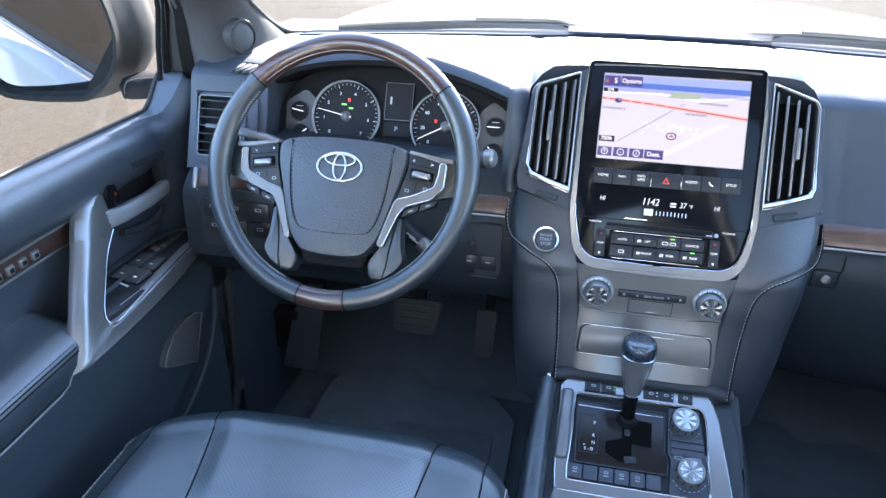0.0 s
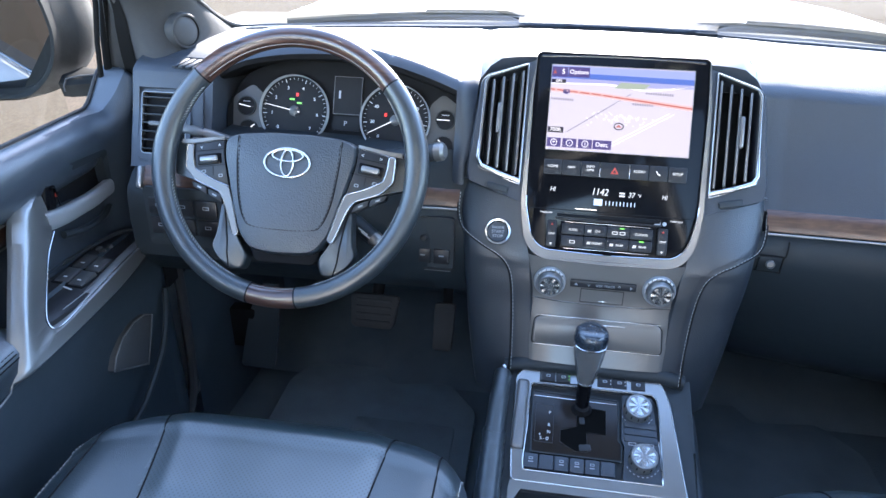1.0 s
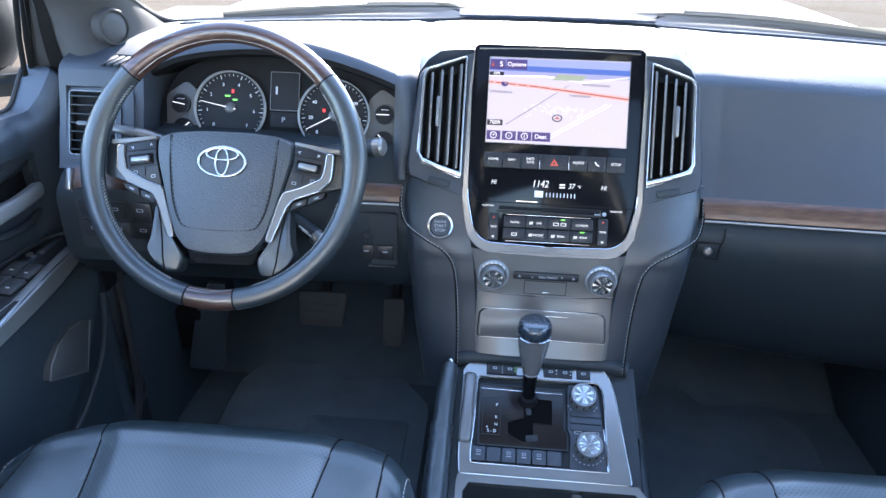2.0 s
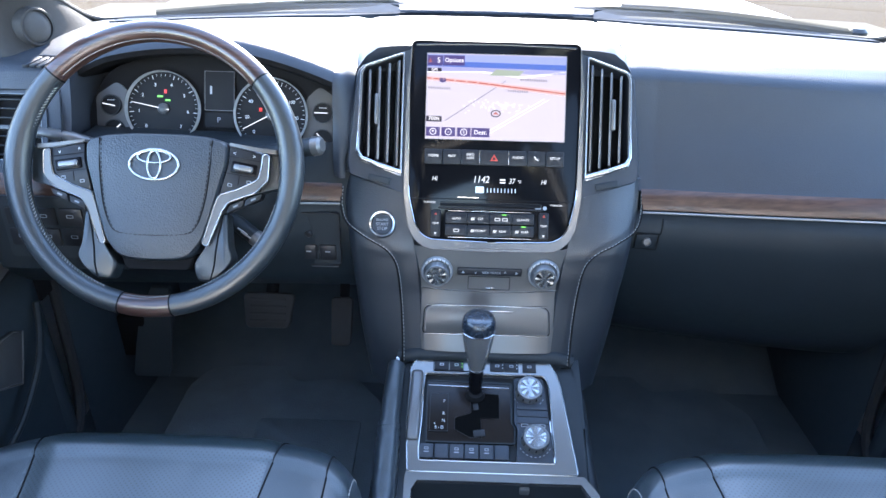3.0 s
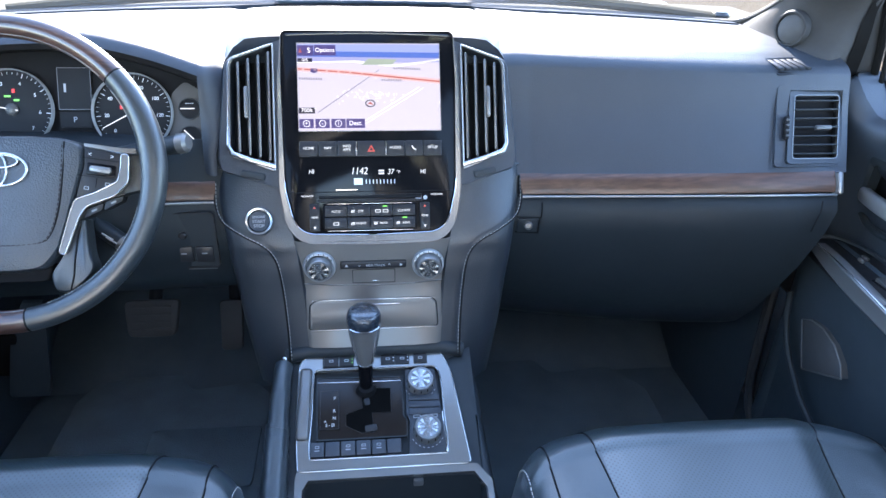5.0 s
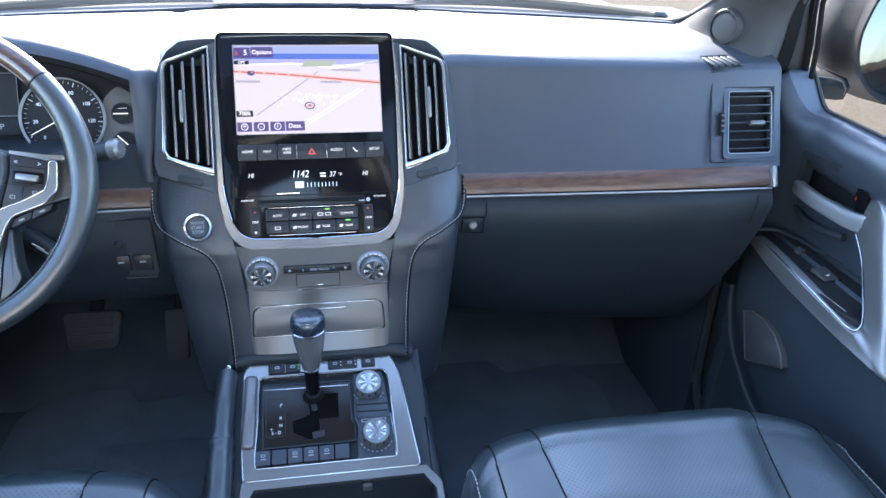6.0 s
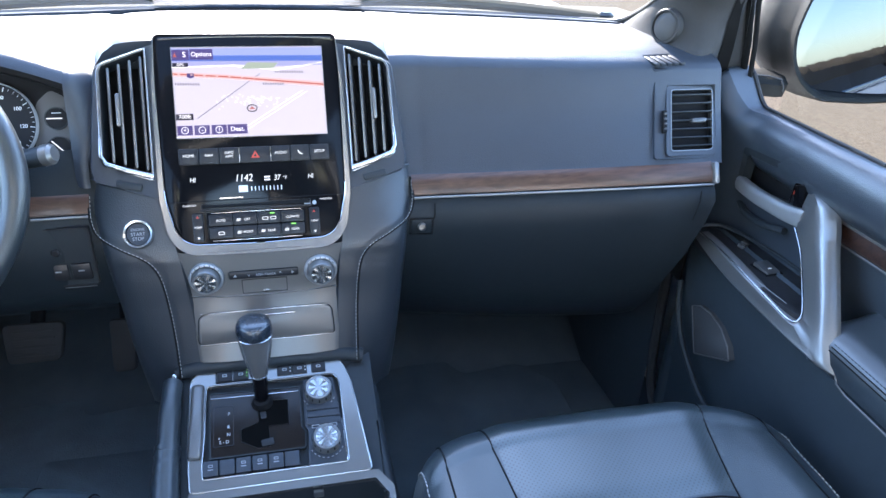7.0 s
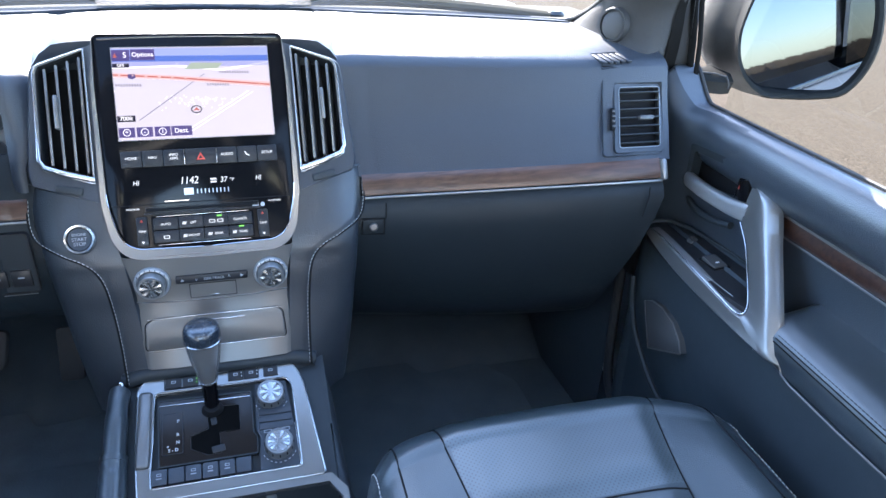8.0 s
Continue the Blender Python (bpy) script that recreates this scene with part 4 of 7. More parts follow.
def screen_map(parent):
    """The lit navigation picture: flat layers of light on the display."""
    lay = lambda pts, w: moved(prism(pts, 0.0, 0.0004 + w), on(FACE, 0.0, 0.0, 0.0048))  # noqa: E731
    glass = part("display", moved(prism(rect(0.208, 0.128, 0.001, 0.001, 0.2265), 0.0, 0.0046), FACE), MAP_LAND, parent, "lit pale lilac map display")
    tagged(glass, "lit pale lilac map display")
    l, r, b, t = -0.1025, 0.1045, 0.1640, 0.2890
    part("map_sky", lay([(l, t - 0.010), (r, t - 0.012), (r, t), (l, t)], 0), MAP_BLUE, glass)
    part("map_sky", lay([(l, t - 0.018), (r, t - 0.020), (r, t - 0.012), (l, t - 0.010)], 0), MAP_SKY, glass)
    part("map_haze", lay([(l, t - 0.026), (-0.02, t - 0.024), (0.05, t - 0.027), (r, t - 0.026), (r, t - 0.020), (l, t - 0.018)], 0.0001), MAP_HAZE, glass)
    part("map_park", lay([(-0.01, t - 0.030), (0.035, t - 0.030), (0.042, t - 0.022), (0.0, t - 0.021)], 0.0003), MAP_GREEN, glass)
    part("map_casing", lay([(l, 0.2500), (-0.03, 0.2450), (r, 0.2310), (r, 0.2385), (-0.03, 0.2512), (l, 0.2560)], 0.0003), MAP_PINK, glass)
    part("map_motorway", lay([(l, 0.2522), (-0.03, 0.2470), (r, 0.2335), (r, 0.2355), (-0.03, 0.2490), (l, 0.2540)], 0.0005), MAP_RED, glass)
    for k in range(9):
        u = l + 0.008 + 0.017 * k
        part("map_dash", lay(rect(0.003, 0.0022, 0, u, 0.2531 - 0.0052 * (u - l) / 0.08), 0.0007), MAP_PINK, glass)
    part("map_road", lay([(-0.075, 0.190), (0.015, 0.252), (0.017, 0.252), (-0.073, 0.190)], 0.0002), MAP_GREY, glass)
    part("map_road", lay([(-0.018, 0.171), (0.072, 0.226), (0.0735, 0.226), (-0.0165, 0.171)], 0.0002), MAP_WHITE, glass)
    part("map_road", lay([(-0.010, 0.171), (0.079, 0.225), (0.0800, 0.225), (-0.0090, 0.171)], 0.0002), MAP_WHITE, glass)
    part("map_road", lay([(l, 0.262), (-0.02, 0.263), (0.04, 0.256), (r, 0.266), (r, 0.268), (0.04, 0.2585), (-0.02, 0.265), (l, 0.2635)], 0.0001), MAP_WHITE, glass)
    part("display_edge", moved(ring(rect(0.2090, 0.1290, 0.001, 0.001, 0.2265), rect(0.2072, 0.1272, 0.001, 0.001, 0.2265), 0.0, 0.0056), FACE), SILVER, parent)
    rng = random.Random(7)
    for k in range(70):
        u = rng.gauss(0.002, 0.024)
        part("map_track_dot", lay(rect(0.0015, 0.0009, 0, u, 0.2135 + rng.gauss(0, 0.005) + 0.06 * max(0, 0.0 - u) * 0.6), 0.0002), MAP_WHITE, glass)
    part("position_ring", moved(ring([(0.0075 * math.cos(a), 0.0055 * math.sin(a)) for a in (k * math.pi / 10 for k in range(20))], [(0.006 * math.cos(a), 0.0042 * math.sin(a)) for a in (k * math.pi / 10 for k in range(20))], 0, 0.001), on(FACE, 0.0015, 0.2025, 0.0048)), MAP_DARK, glass)
    part("position_arrow", lay([(-0.003, 0.2005), (0.0015, 0.2052), (0.006, 0.2005), (0.0015, 0.2015)], 0.0005), MAP_RED, glass)
    part("route_shield", lay([(-0.084, 0.2485), (-0.079, 0.2465), (-0.074, 0.2485), (-0.0745, 0.2535), (-0.0835, 0.2535)], 0.0007), MAP_BAR, glass)
    for u, v, w in ((-0.083, 0.2385, 0.036), (0.058, 0.2535, 0.044), (0.034, 0.2365, 0.032)):
        for k in range(int(w / 0.0034)):
            part("road_label", lay(rect(0.0020, 0.0034, 0, u - w / 2 + 0.0034 * (k + 0.5), v - 0.03 * (k * 0.0034 - w / 2)), 0.0005), MAP_GREY, glass)
    for u, v, w, h in ((-0.0905, 0.2795, 0.023, 0.015), (-0.0625, 0.2800, 0.031, 0.015), (-0.0915, 0.2655, 0.021, 0.0055), (-0.0905, 0.1925, 0.023, 0.0085), (-0.0915, 0.1735, 0.0205, 0.0135), (-0.0685, 0.1735, 0.0205, 0.0135), (-0.0455, 0.1735, 0.0205, 0.0135), (-0.0205, 0.1735, 0.027, 0.0135)):
        part("screen_key", lay(rect(w, h, 0, u, v), 0.0008), MAP_BAR if h > 0.01 else MAP_DARK, glass)
    for word, size, u, v in (("S", 0.0105, -0.0855, 0.2795), ("Options", 0.0085, -0.0625, 0.2800), ("700ft", 0.0080, -0.0905, 0.1925), ("Dest.", 0.0090, -0.0205, 0.1735), ("GPS", 0.0055, -0.0915, 0.2655)):
        part("word", lettering(word, size, on(FACE, u, v, 0.0064)), MAP_WHITE, glass)
    for u, word in ((-0.0915, "+"), (-0.0685, "-"), (-0.0455, "i")):
        circle = [(math.cos(a), math.sin(a)) for a in (k * math.pi / 10 for k in range(20))]
        part("key_ring", moved(ring([(x * 0.005, y * 0.005) for x, y in circle], [(x * 0.0042, y * 0.0042) for x, y in circle], 0, 0.0004), on(FACE, u, 0.1735, 0.0060)), MAP_WHITE, glass)
        part("word", lettering(word, 0.008, on(FACE, u, 0.1737, 0.0064)), MAP_WHITE, glass)
    part("compass_needle", lay([(-0.1005, 0.2765), (-0.098, 0.2830), (-0.0955, 0.2765)], 0.0012), MAP_RED, glass)


def infotainment():
    """Glossy panel with the display, its keys and the climate controls."""
    p = thing("infotainment_panel", (0, -0.04, 0.57), "piano-black centre panel with lit map display and climate keys", "control panel")
    half = [(0.0, 0.3085), (0.120, 0.3085), (0.1255, 0.304), (0.1275, 0.240), (0.1250, 0.0787), (0.1145, 0.035), (0.1050, 0.020), (0.0900, 0.0125), (0.0, 0.0100)]
    outline = half + [(-u, v) for u, v in half[-2:0:-1]]
    halfo = [(0.0, 0.3088), (0.1203, 0.3088), (0.1263, 0.3045), (0.1318, 0.240), (0.1325, 0.0770), (0.1240, 0.028), (0.1120, 0.008), (0.0940, -0.002), (0.0, -0.0045)]
    edge = halfo + [(-u, v) for u, v in halfo[-2:0:-1]]
    outline, edge = rounded(outline, 0.012, 4), rounded(edge, 0.012, 4)
    part("gloss_panel", moved(prism(outline, -0.09, 0.0035, 0.001), FACE), GLOSS, p, "piano-black glossy panel")
    part("silver_frame", moved(ring(edge, outline, -0.10, 0.0060), FACE), SILVER, p, "satin silver frame")
    part("frame_edge", moved(tube([(u, v, 0.0062) for u, v in outline if v < 0.20 and u > 0][::1], 0.0007, 6), FACE), CHROME, p)
    part("frame_edge", moved(tube([(u, v, 0.0062) for u, v in outline if v < 0.20 and u < 0][::1], 0.0007, 6), FACE), CHROME, p)
    brow = [(-0.119 + 0.238 * k / 24, 0.3062 - 0.0032 * ((k - 12) / 12) ** 2, 0.0005) for k in range(25)]
    part("top_edge", moved(tube(brow, 0.0034, 14), FACE), BROW, p, "rounded glossy top edge")
    screen_map(p)
    xs = [(-0.0895, "HOME"), (-0.0620, "NAV"), (-0.0345, "INFO\nAPPS"), (0.0010, ""), (0.0365, "AUDIO"), (0.0640, ""), (0.0915, "SETUP")]
    for u, word in xs:
        w = 0.042 if u == 0.0010 else 0.0268
        key = part("key", moved(box((w, 0.0225, 0.006), 0.0012), on(FACE, u, 0.1365, 0.0035)), BUTTON, p)
        if word:
            part("key_lettering", lettering(word, 0.0054 if "\n" not in word else 0.0052, on(FACE, u, 0.1375, 0.0067)), LCD, key)
    for u in (-0.0205, 0.0225):
        part("chrome_divider", moved(box((0.0012, 0.021, 0.007), 0.0004), on(FACE, u, 0.1365, 0.0040)), CHROME, p)
    tri = [(0.0068 * math.sin(a), 0.0068 * math.cos(a)) for a in (0, 2.0944, 4.18879)]
    part("hazard_triangle", moved(ring(tri, [(x * 0.45, y * 0.45) for x, y in tri], 0, 0.0006), on(FACE, 0.001, 0.1350, 0.0064)), REDINK, p, "red warning triangle")
    part("phone_glyph", moved(tube([(-0.003, 0.003, 0), (-0.001, -0.001, 0), (0.003, -0.003, 0)], 0.0009, 6), on(FACE, 0.064, 0.1370, 0.0068)), LCD, p)
    for word, size, u, v in (("HI", 0.0095, -0.0865, 0.1035), ("1142", 0.0145, -0.0170, 0.1035), ("37", 0.0110, 0.0290, 0.1020), ("HI", 0.0095, 0.0765, 0.1020)):
        part("readout", lettering(word, size, on(FACE, u, v, 0.0036) @ Matrix(((0.86, 0.16, 0, 0), (0, 1, 0, 0), (0, 0, 1, 0), (0, 0, 0, 1)))), LCD, p, "glowing white digits")
    for v in (0.1000, 0.1040):
        part("readout_bar", moved(box((0.008, 0.0022, 0.0004)), on(FACE, 0.0150, v, 0.0037)), LCD, p)
    part("degree_mark", lettering("°F", 0.0065, on(FACE, 0.0400, 0.1015, 0.0036)), LCD, p)
    part("maker_plate", moved(box((0.0125, 0.0095, 0.0006)), on(FACE, -0.0190, 0.0885, 0.0037)), INK, p)
    for k in range(9):
        part("maker_bar", moved(box((0.0012, 0.0062, 0.0006)), on(FACE, -0.0075 + 0.0052 * k, 0.0880, 0.0037)), INK, p)
    part("gloss_line", moved(box((0.032, 0.0008, 0.0008)), on(FACE, -0.036, 0.0765, 0.0037)), CHROME, p)
    part("panel_joint", moved(box((0.246, 0.0012, 0.0010)), on(FACE, 0, 0.0735, 0.0034)), MATT, p)
    part("disc_slot", moved(box((0.150, 0.0048, 0.003), 0.001), on(FACE, -0.002, 0.0655, 0.003)), MATT, p)
    part("disc_frame", moved(ring(rect(0.152, 0.0110, 0.001), rect(0.1508, 0.0098, 0.001), 0, 0.0008), on(FACE, -0.002, 0.0640, 0.0034)), BUTTON, p)
    part("disc_flap", moved(box((0.156, 0.0020, 0.003), 0.0008), on(FACE, -0.002, 0.0605, 0.004)), BUTTON, p)
    for u in (-0.0935, 0.0960):
        part("airbag_word", lettering("PASSENGER", 0.0034, on(FACE, u, 0.0680, 0.0037)), LCD, p)
    part("seat_glyph", moved(box((0.0085, 0.0045, 0.0004)), on(FACE, 0.0690, 0.0640, 0.0037)), GREYINK, p)
    part("airbag_ring", moved(lathe([(0.0020, 0), (0.0030, 0), (0.0030, 0.0004), (0.0020, 0.0004)], 16), on(FACE, 0.0790, 0.0635, 0.0036)), GREYINK, p)
    block = part("climate_block", moved(box((0.136, 0.0395, 0.006), 0.0015), on(FACE, -0.003, 0.0365, 0.0040)), GLOSS, p)
    words = (("AUTO", "OFF", "", "CLIMATE"), ("", "FRONT", "REAR", "REAR"))
    for r in range(2):
        for c in range(4):
            u, v = -0.0525 + 0.0330 * c, 0.0455 - 0.0178 * r
            key = part("climate_key", moved(box((0.0322, 0.0160, 0.004), 0.0012), on(FACE, u, v, 0.0070)), BUTTON, block)
            word = words[r][c]
            if word:
                part("key_lettering", lettering(word, 0.0046, on(FACE, u + (0.003 if word in ("OFF", "FRONT", "REAR") else 0), v - 0.001, 0.0093)), LCD, key)
            if word in ("OFF", "FRONT", "REAR"):
                for j in range(3):
                    part("glyph_bar", moved(box((0.0011, 0.0042, 0.0004)), on(FACE, u - 0.0105 + 0.0018 * j, v - 0.001, 0.0092, -15)), LCD, key)
            if not word:
                for du in ((-0.005, 0.006) if r == 0 else (0.0,)):
                    part("glyph_bar", moved(ring(rect(0.008, 0.0045, 0.001), rect(0.0062, 0.0030, 0.0008), 0, 0.0004), on(FACE, u + du, v - 0.001, 0.0091)), LCD, key)
    for u, v in ((0.0185, 0.0515), (0.0475, 0.0345)):
        part("indicator_lamp", moved(box((0.0065, 0.0018, 0.001)), on(FACE, u, v, 0.0092)), GREEN, p, "green indicator lamp")
    for v in (0.0560, 0.0165):
        part("chrome_line", moved(box((0.124, 0.0009, 0.002), 0.0003), on(FACE, -0.003, v, 0.0062)), CHROME, p)
    for u in (-0.0835, 0.0775):
        rocker = part("temperature_rocker", moved(box((0.0145, 0.0400, 0.006), 0.002), on(FACE, u, 0.0365, 0.0045)), BUTTON, p)
        part("key_lettering", lettering("TEMP", 0.0042, on(FACE, u, 0.0365, 0.0077)), LCD, rocker)
        part("arrow_up", moved(prism([(-0.002, -0.0015), (0.002, -0.0015), (0, 0.002)], 0, 0.0005), on(FACE, u, 0.0510, 0.0075)), REDINK, rocker)
        part("arrow_down", moved(prism([(-0.002, 0.0015), (0, -0.002), (0.002, 0.0015)], 0, 0.0005), on(FACE, u, 0.0215, 0.0075)), LCD, rocker)


def turned_knob(name, m, r, h, parent, ticks=0):
    """A fluted chrome knob with a spun, sectored face."""
    side = part(name, moved(lathe([(r * 1.04, 0), (r * 1.04, h * 0.25), (r, h * 0.35), (r, h * 0.85), (r * 0.93, h), (r * 0.80, h), (r * 0.78, h * 0.96), (0, h * 0.96)], 48), m), SATIN, parent, "bright metal knob")
    disc = bmesh.new()
    n = 72
    hub = disc.verts.new((0, 0, 0.0006))
    rim = [disc.verts.new((r * 0.77 * math.cos(2 * math.pi * k / n), r * 0.77 * math.sin(2 * math.pi * k / n), 0.0006 + r * 0.026 * math.sin(16 * math.pi * k / n + 0.6))) for k in range(n)]
    for k in range(n):
        disc.faces.new((hub, rim[k], rim[(k + 1) % n]))
    part("spun_face", moved(disc, m @ pose(0, 0, h * 0.96)), SPUN, side, "spun metal face", 180)
    for k in range(ticks):
        a = 2 * math.pi * k / ticks
        part("grip_mark", moved(box((0.0016, 0.0016, h * 0.42)), m @ pose(r * 1.0 * math.cos(a), r * 1.0 * math.sin(a), h * 0.60)), MATT, side)
    return side


def centre_stack():
    """Satin fascia below the glossy panel: knobs, track keys, ashtray lid, drawer."""
    s = thing("centre_stack", (0, -0.1, 0.41), "satin grey centre fascia with two chrome knobs and a drawer", "fascia")
    rows = []
    for y, z, w in ((-0.066, 0.570, 0.1150), (-0.0665, 0.560, 0.1140), (-0.0685, 0.535, 0.1120), (-0.0705, 0.510, 0.1095), (-0.0735, 0.490, 0.1080), (-0.0910, 0.450, 0.1040), (-0.1060, 0.416, 0.1010), (-0.1090, 0.409, 0.1005)):
        rows.append([(x * w, y - 0.006 + 0.010 * max(0, abs(x) - 0.9) * 10 * 0.6, z) for x in (-1, -0.98, -0.94, -0.6, 0, 0.6, 0.94, 0.98, 1)])
    part("fascia", loft(rows), SILVERGREY, s, "satin grey fascia")
    for u, word in ((-0.0795, ""), (0.0815, "")):
        m = on(KNOBS, u, -0.0350, 0.006)
        part("knob_ring", moved(lathe([(0.0240, 0), (0.0240, 0.004), (0.0228, 0.0065), (0.0205, 0.0075), (0.0195, 0.004)], 48), m), LATCH, s, "bright scale ring")
        turned_knob("knob", m, 0.0185, 0.020, s, 0)
        for k in range(7):
            a = radians(35 + 110 * k / 6)
            part("scale_mark", moved(box((0.0010, 0.0026, 0.0010)), m @ pose(0.0218 * math.cos(a), 0.0218 * math.sin(a), 0.0072, 0, 0, 0)), MATT, s)
    keys = part("track_keys", moved(box((0.0985, 0.0125, 0.006), 0.0025), on(KNOBS, 0.0, -0.0345, 0.0065)), BUTTON, s, "narrow black track key bar")
    for u, word, size in ((-0.040, "▲", 0.006), (-0.021, "v", 0.0075), (0.003, "SEEK-TRACK", 0.0050), (0.0235, "^", 0.0085), (0.041, "", 0.006)):
        if word == "▲" or not word:
            part("glyph", moved(prism([(-0.0025, -0.0018), (0.0025, -0.0018), (0, 0.0022)], 0, 0.0004), on(KNOBS, u, -0.0345, 0.0096, 0 if word else -90)), GREYINK, keys)
        else:
            part("key_lettering", lettering(word, size, on(KNOBS, u, -0.0350, 0.0097)), GREYINK, keys)
    part("socket_lid", moved(ring(rect(0.0640, 0.0225, 0.001), rect(0.0624, 0.0209, 0.001), 0.0, 0.0008), on(KNOBS, 0.0, -0.0540, 0.0062)), MATT, s)
    part("socket_tab", moved(box((0.012, 0.0014, 0.001), 0.0004), on(KNOBS, 0.002, -0.0625, 0.0066)), CHROME, s)
    part("crease_line", moved(tube([(-0.106, 0.003, 0.0005), (-0.06, -0.0005, 0.0022), (0, -0.0015, 0.0024), (0.06, -0.0005, 0.0022), (0.106, 0.003, 0.0005)], 0.0009, 6), on(TRAY, 0, 0.006, 0.0072)), CHROME, s)
    lid = rounded([(-0.0985, -0.062), (0.0955, -0.062), (0.0935, -0.024), (0.085, -0.0175), (-0.085, -0.0175), (-0.0965, -0.024)], 0.006)
    part("drawer_gap", moved(prism([(u * 1.018, v * 1.0 - 0.0003 + (v + 0.04) * 0.03) for u, v in lid], 0.0, 0.0066), TRAY), MATT, s)
    part("drawer_lid", moved(prism(lid, 0.0, 0.0100, 0.0022), TRAY), SILVERGREY, s, "satin grey drawer front")
    part("drawer_edge", moved(box((0.185, 0.0009, 0.001), 0.0003), on(TRAY, -0.001, -0.0176, 0.0101)), CHROME, s)
    part("drawer_edge", moved(box((0.190, 0.0009, 0.001), 0.0003), on(TRAY, -0.001, -0.0634, 0.0074)), CHROME, s)
    part("drawer_pull", moved(box((0.066, 0.0014, 0.0014), 0.0005), on(TRAY, 0.006, -0.0255, 0.0104)), CHROME, s)


def knee_pad(side):
    """Stitched leather pad which flanks the centre stack and runs down to the console."""
    k = thing("knee_pad", (side * 0.16, -0.06, 0.40), "stitched black leather pad beside the centre stack", "pad", "knee pads")
    levels = ((0.656, 0.134, -0.016, 0.226, 0.002), (0.640, 0.132, -0.026, 0.2275, -0.008), (0.610, 0.128, -0.044, 0.2255, -0.026), (0.585, 0.122, -0.057, 0.2195, -0.044), (0.562, 0.118, -0.066, 0.2160, -0.054), (0.545, 0.115, -0.071, 0.2145, -0.057), (0.520, 0.112, -0.076, 0.2125, -0.058), (0.480, 0.109, -0.082, 0.2080, -0.060), (0.430, 0.105, -0.098, 0.2030, -0.066), (0.380, 0.102, -0.118, 0.1960, -0.072), (0.320, 0.100, -0.130, 0.1860, -0.080))
    rows = []
    for z, xi, yi, xo, yo in levels:
        bulge = 0.006 if z > 0.55 else 0.002
        rows.append([(xi - 0.016, yi + 0.014, z), (xi - 0.004, yi - 0.001, z), (xi * 0.7 + xo * 0.3, yi * 0.7 + yo * 0.3 - bulge, z), (xi * 0.35 + xo * 0.65, yi * 0.35 + yo * 0.65 - bulge, z), (xo - 0.014, yo - 0.004, z), (xo - 0.004, yo + 0.004, z), (xo, yo + 0.016, z), (xo + 0.002, yo + 0.06, z), (xo, yo + 0.20, z)])
    cols = [spline(list(c), 3) for c in zip(*rows)]
    grid = [list(map(tuple, r)) for r in zip(*cols)]
    part("leather", flipped(loft(grid), side), KNEESKIN, k)
    cap = [(0.134, -0.016, 0.657), (0.16, -0.012, 0.6575), (0.19, -0.008, 0.658), (0.2265, 0.004, 0.657)]
    part("top_edge", flipped(joined(loft([cap, [(x, y + 0.08, z) for x, y, z in cap]]), tube(cap, 0.0018, 6)), side), LEATHER, k)
    line = spline([(0.2268, -0.010, 0.638), (0.2255, -0.030, 0.612), (0.214, -0.0520, 0.596), (0.184, -0.0720, 0.583), (0.160, -0.0790, 0.572), (0.145, -0.0820, 0.558), (0.1365, -0.0845, 0.535), (0.1315, -0.0900, 0.490), (0.1285, -0.1025, 0.438), (0.127, -0.120, 0.390)], 8)
    part("stitching", flipped(stitches(line, 0.0034, 0.0024, 0.00042), side), THREAD, k, "pale stitching")
    part("seam", flipped(tube([p + Vector((0.0025, 0.0022, -0.0015)) for p in line], 0.0014, 6), side), MATT, k)
    return k


def start_button():
    b = thing("start_button", (-0.163, -0.055, 0.597), "round engine start button with chrome ring", "button")
    m = Matrix.Translation((-0.163, -0.0545, 0.597)) @ Vector((-0.08, -0.86, 0.50)).to_track_quat("Z", "Y").to_matrix().to_4x4()
    x = Vector((1, 0, 0))
    z = Vector((-0.08, -0.86, 0.50)).normalized()
    x = (x - z * x.dot(z)).normalized()
    y = z.cross(x)
    m = Matrix(((x.x, y.x, z.x, -0.163), (x.y, y.y, z.y, -0.0545), (x.z, y.z, z.z, 0.597), (0, 0, 0, 1)))
    part("chrome_ring", moved(lathe([(0.0155, -0.01), (0.0208, -0.01), (0.0208, 0.002), (0.0192, 0.0042), (0.0166, 0.0034), (0.0157, -0.001)], 48), m), PULLMETAL, b, "bright chrome ring")
    part("cap", moved(lathe([(0.0156, -0.01), (0.0156, 0.0005), (0.0146, 0.0020), (0.009, 0.0012), (0.0, 0.0010)], 48), m), SOFT, b)
    for word, size, v in (("ENGINE", 0.0052, 0.0060), ("START", 0.0066, -0.0005), ("STOP", 0.0066, -0.0070)):
        part("cap_lettering", lettering(word, size, m @ pose(0, v, 0.0022)), GREYINK, b)


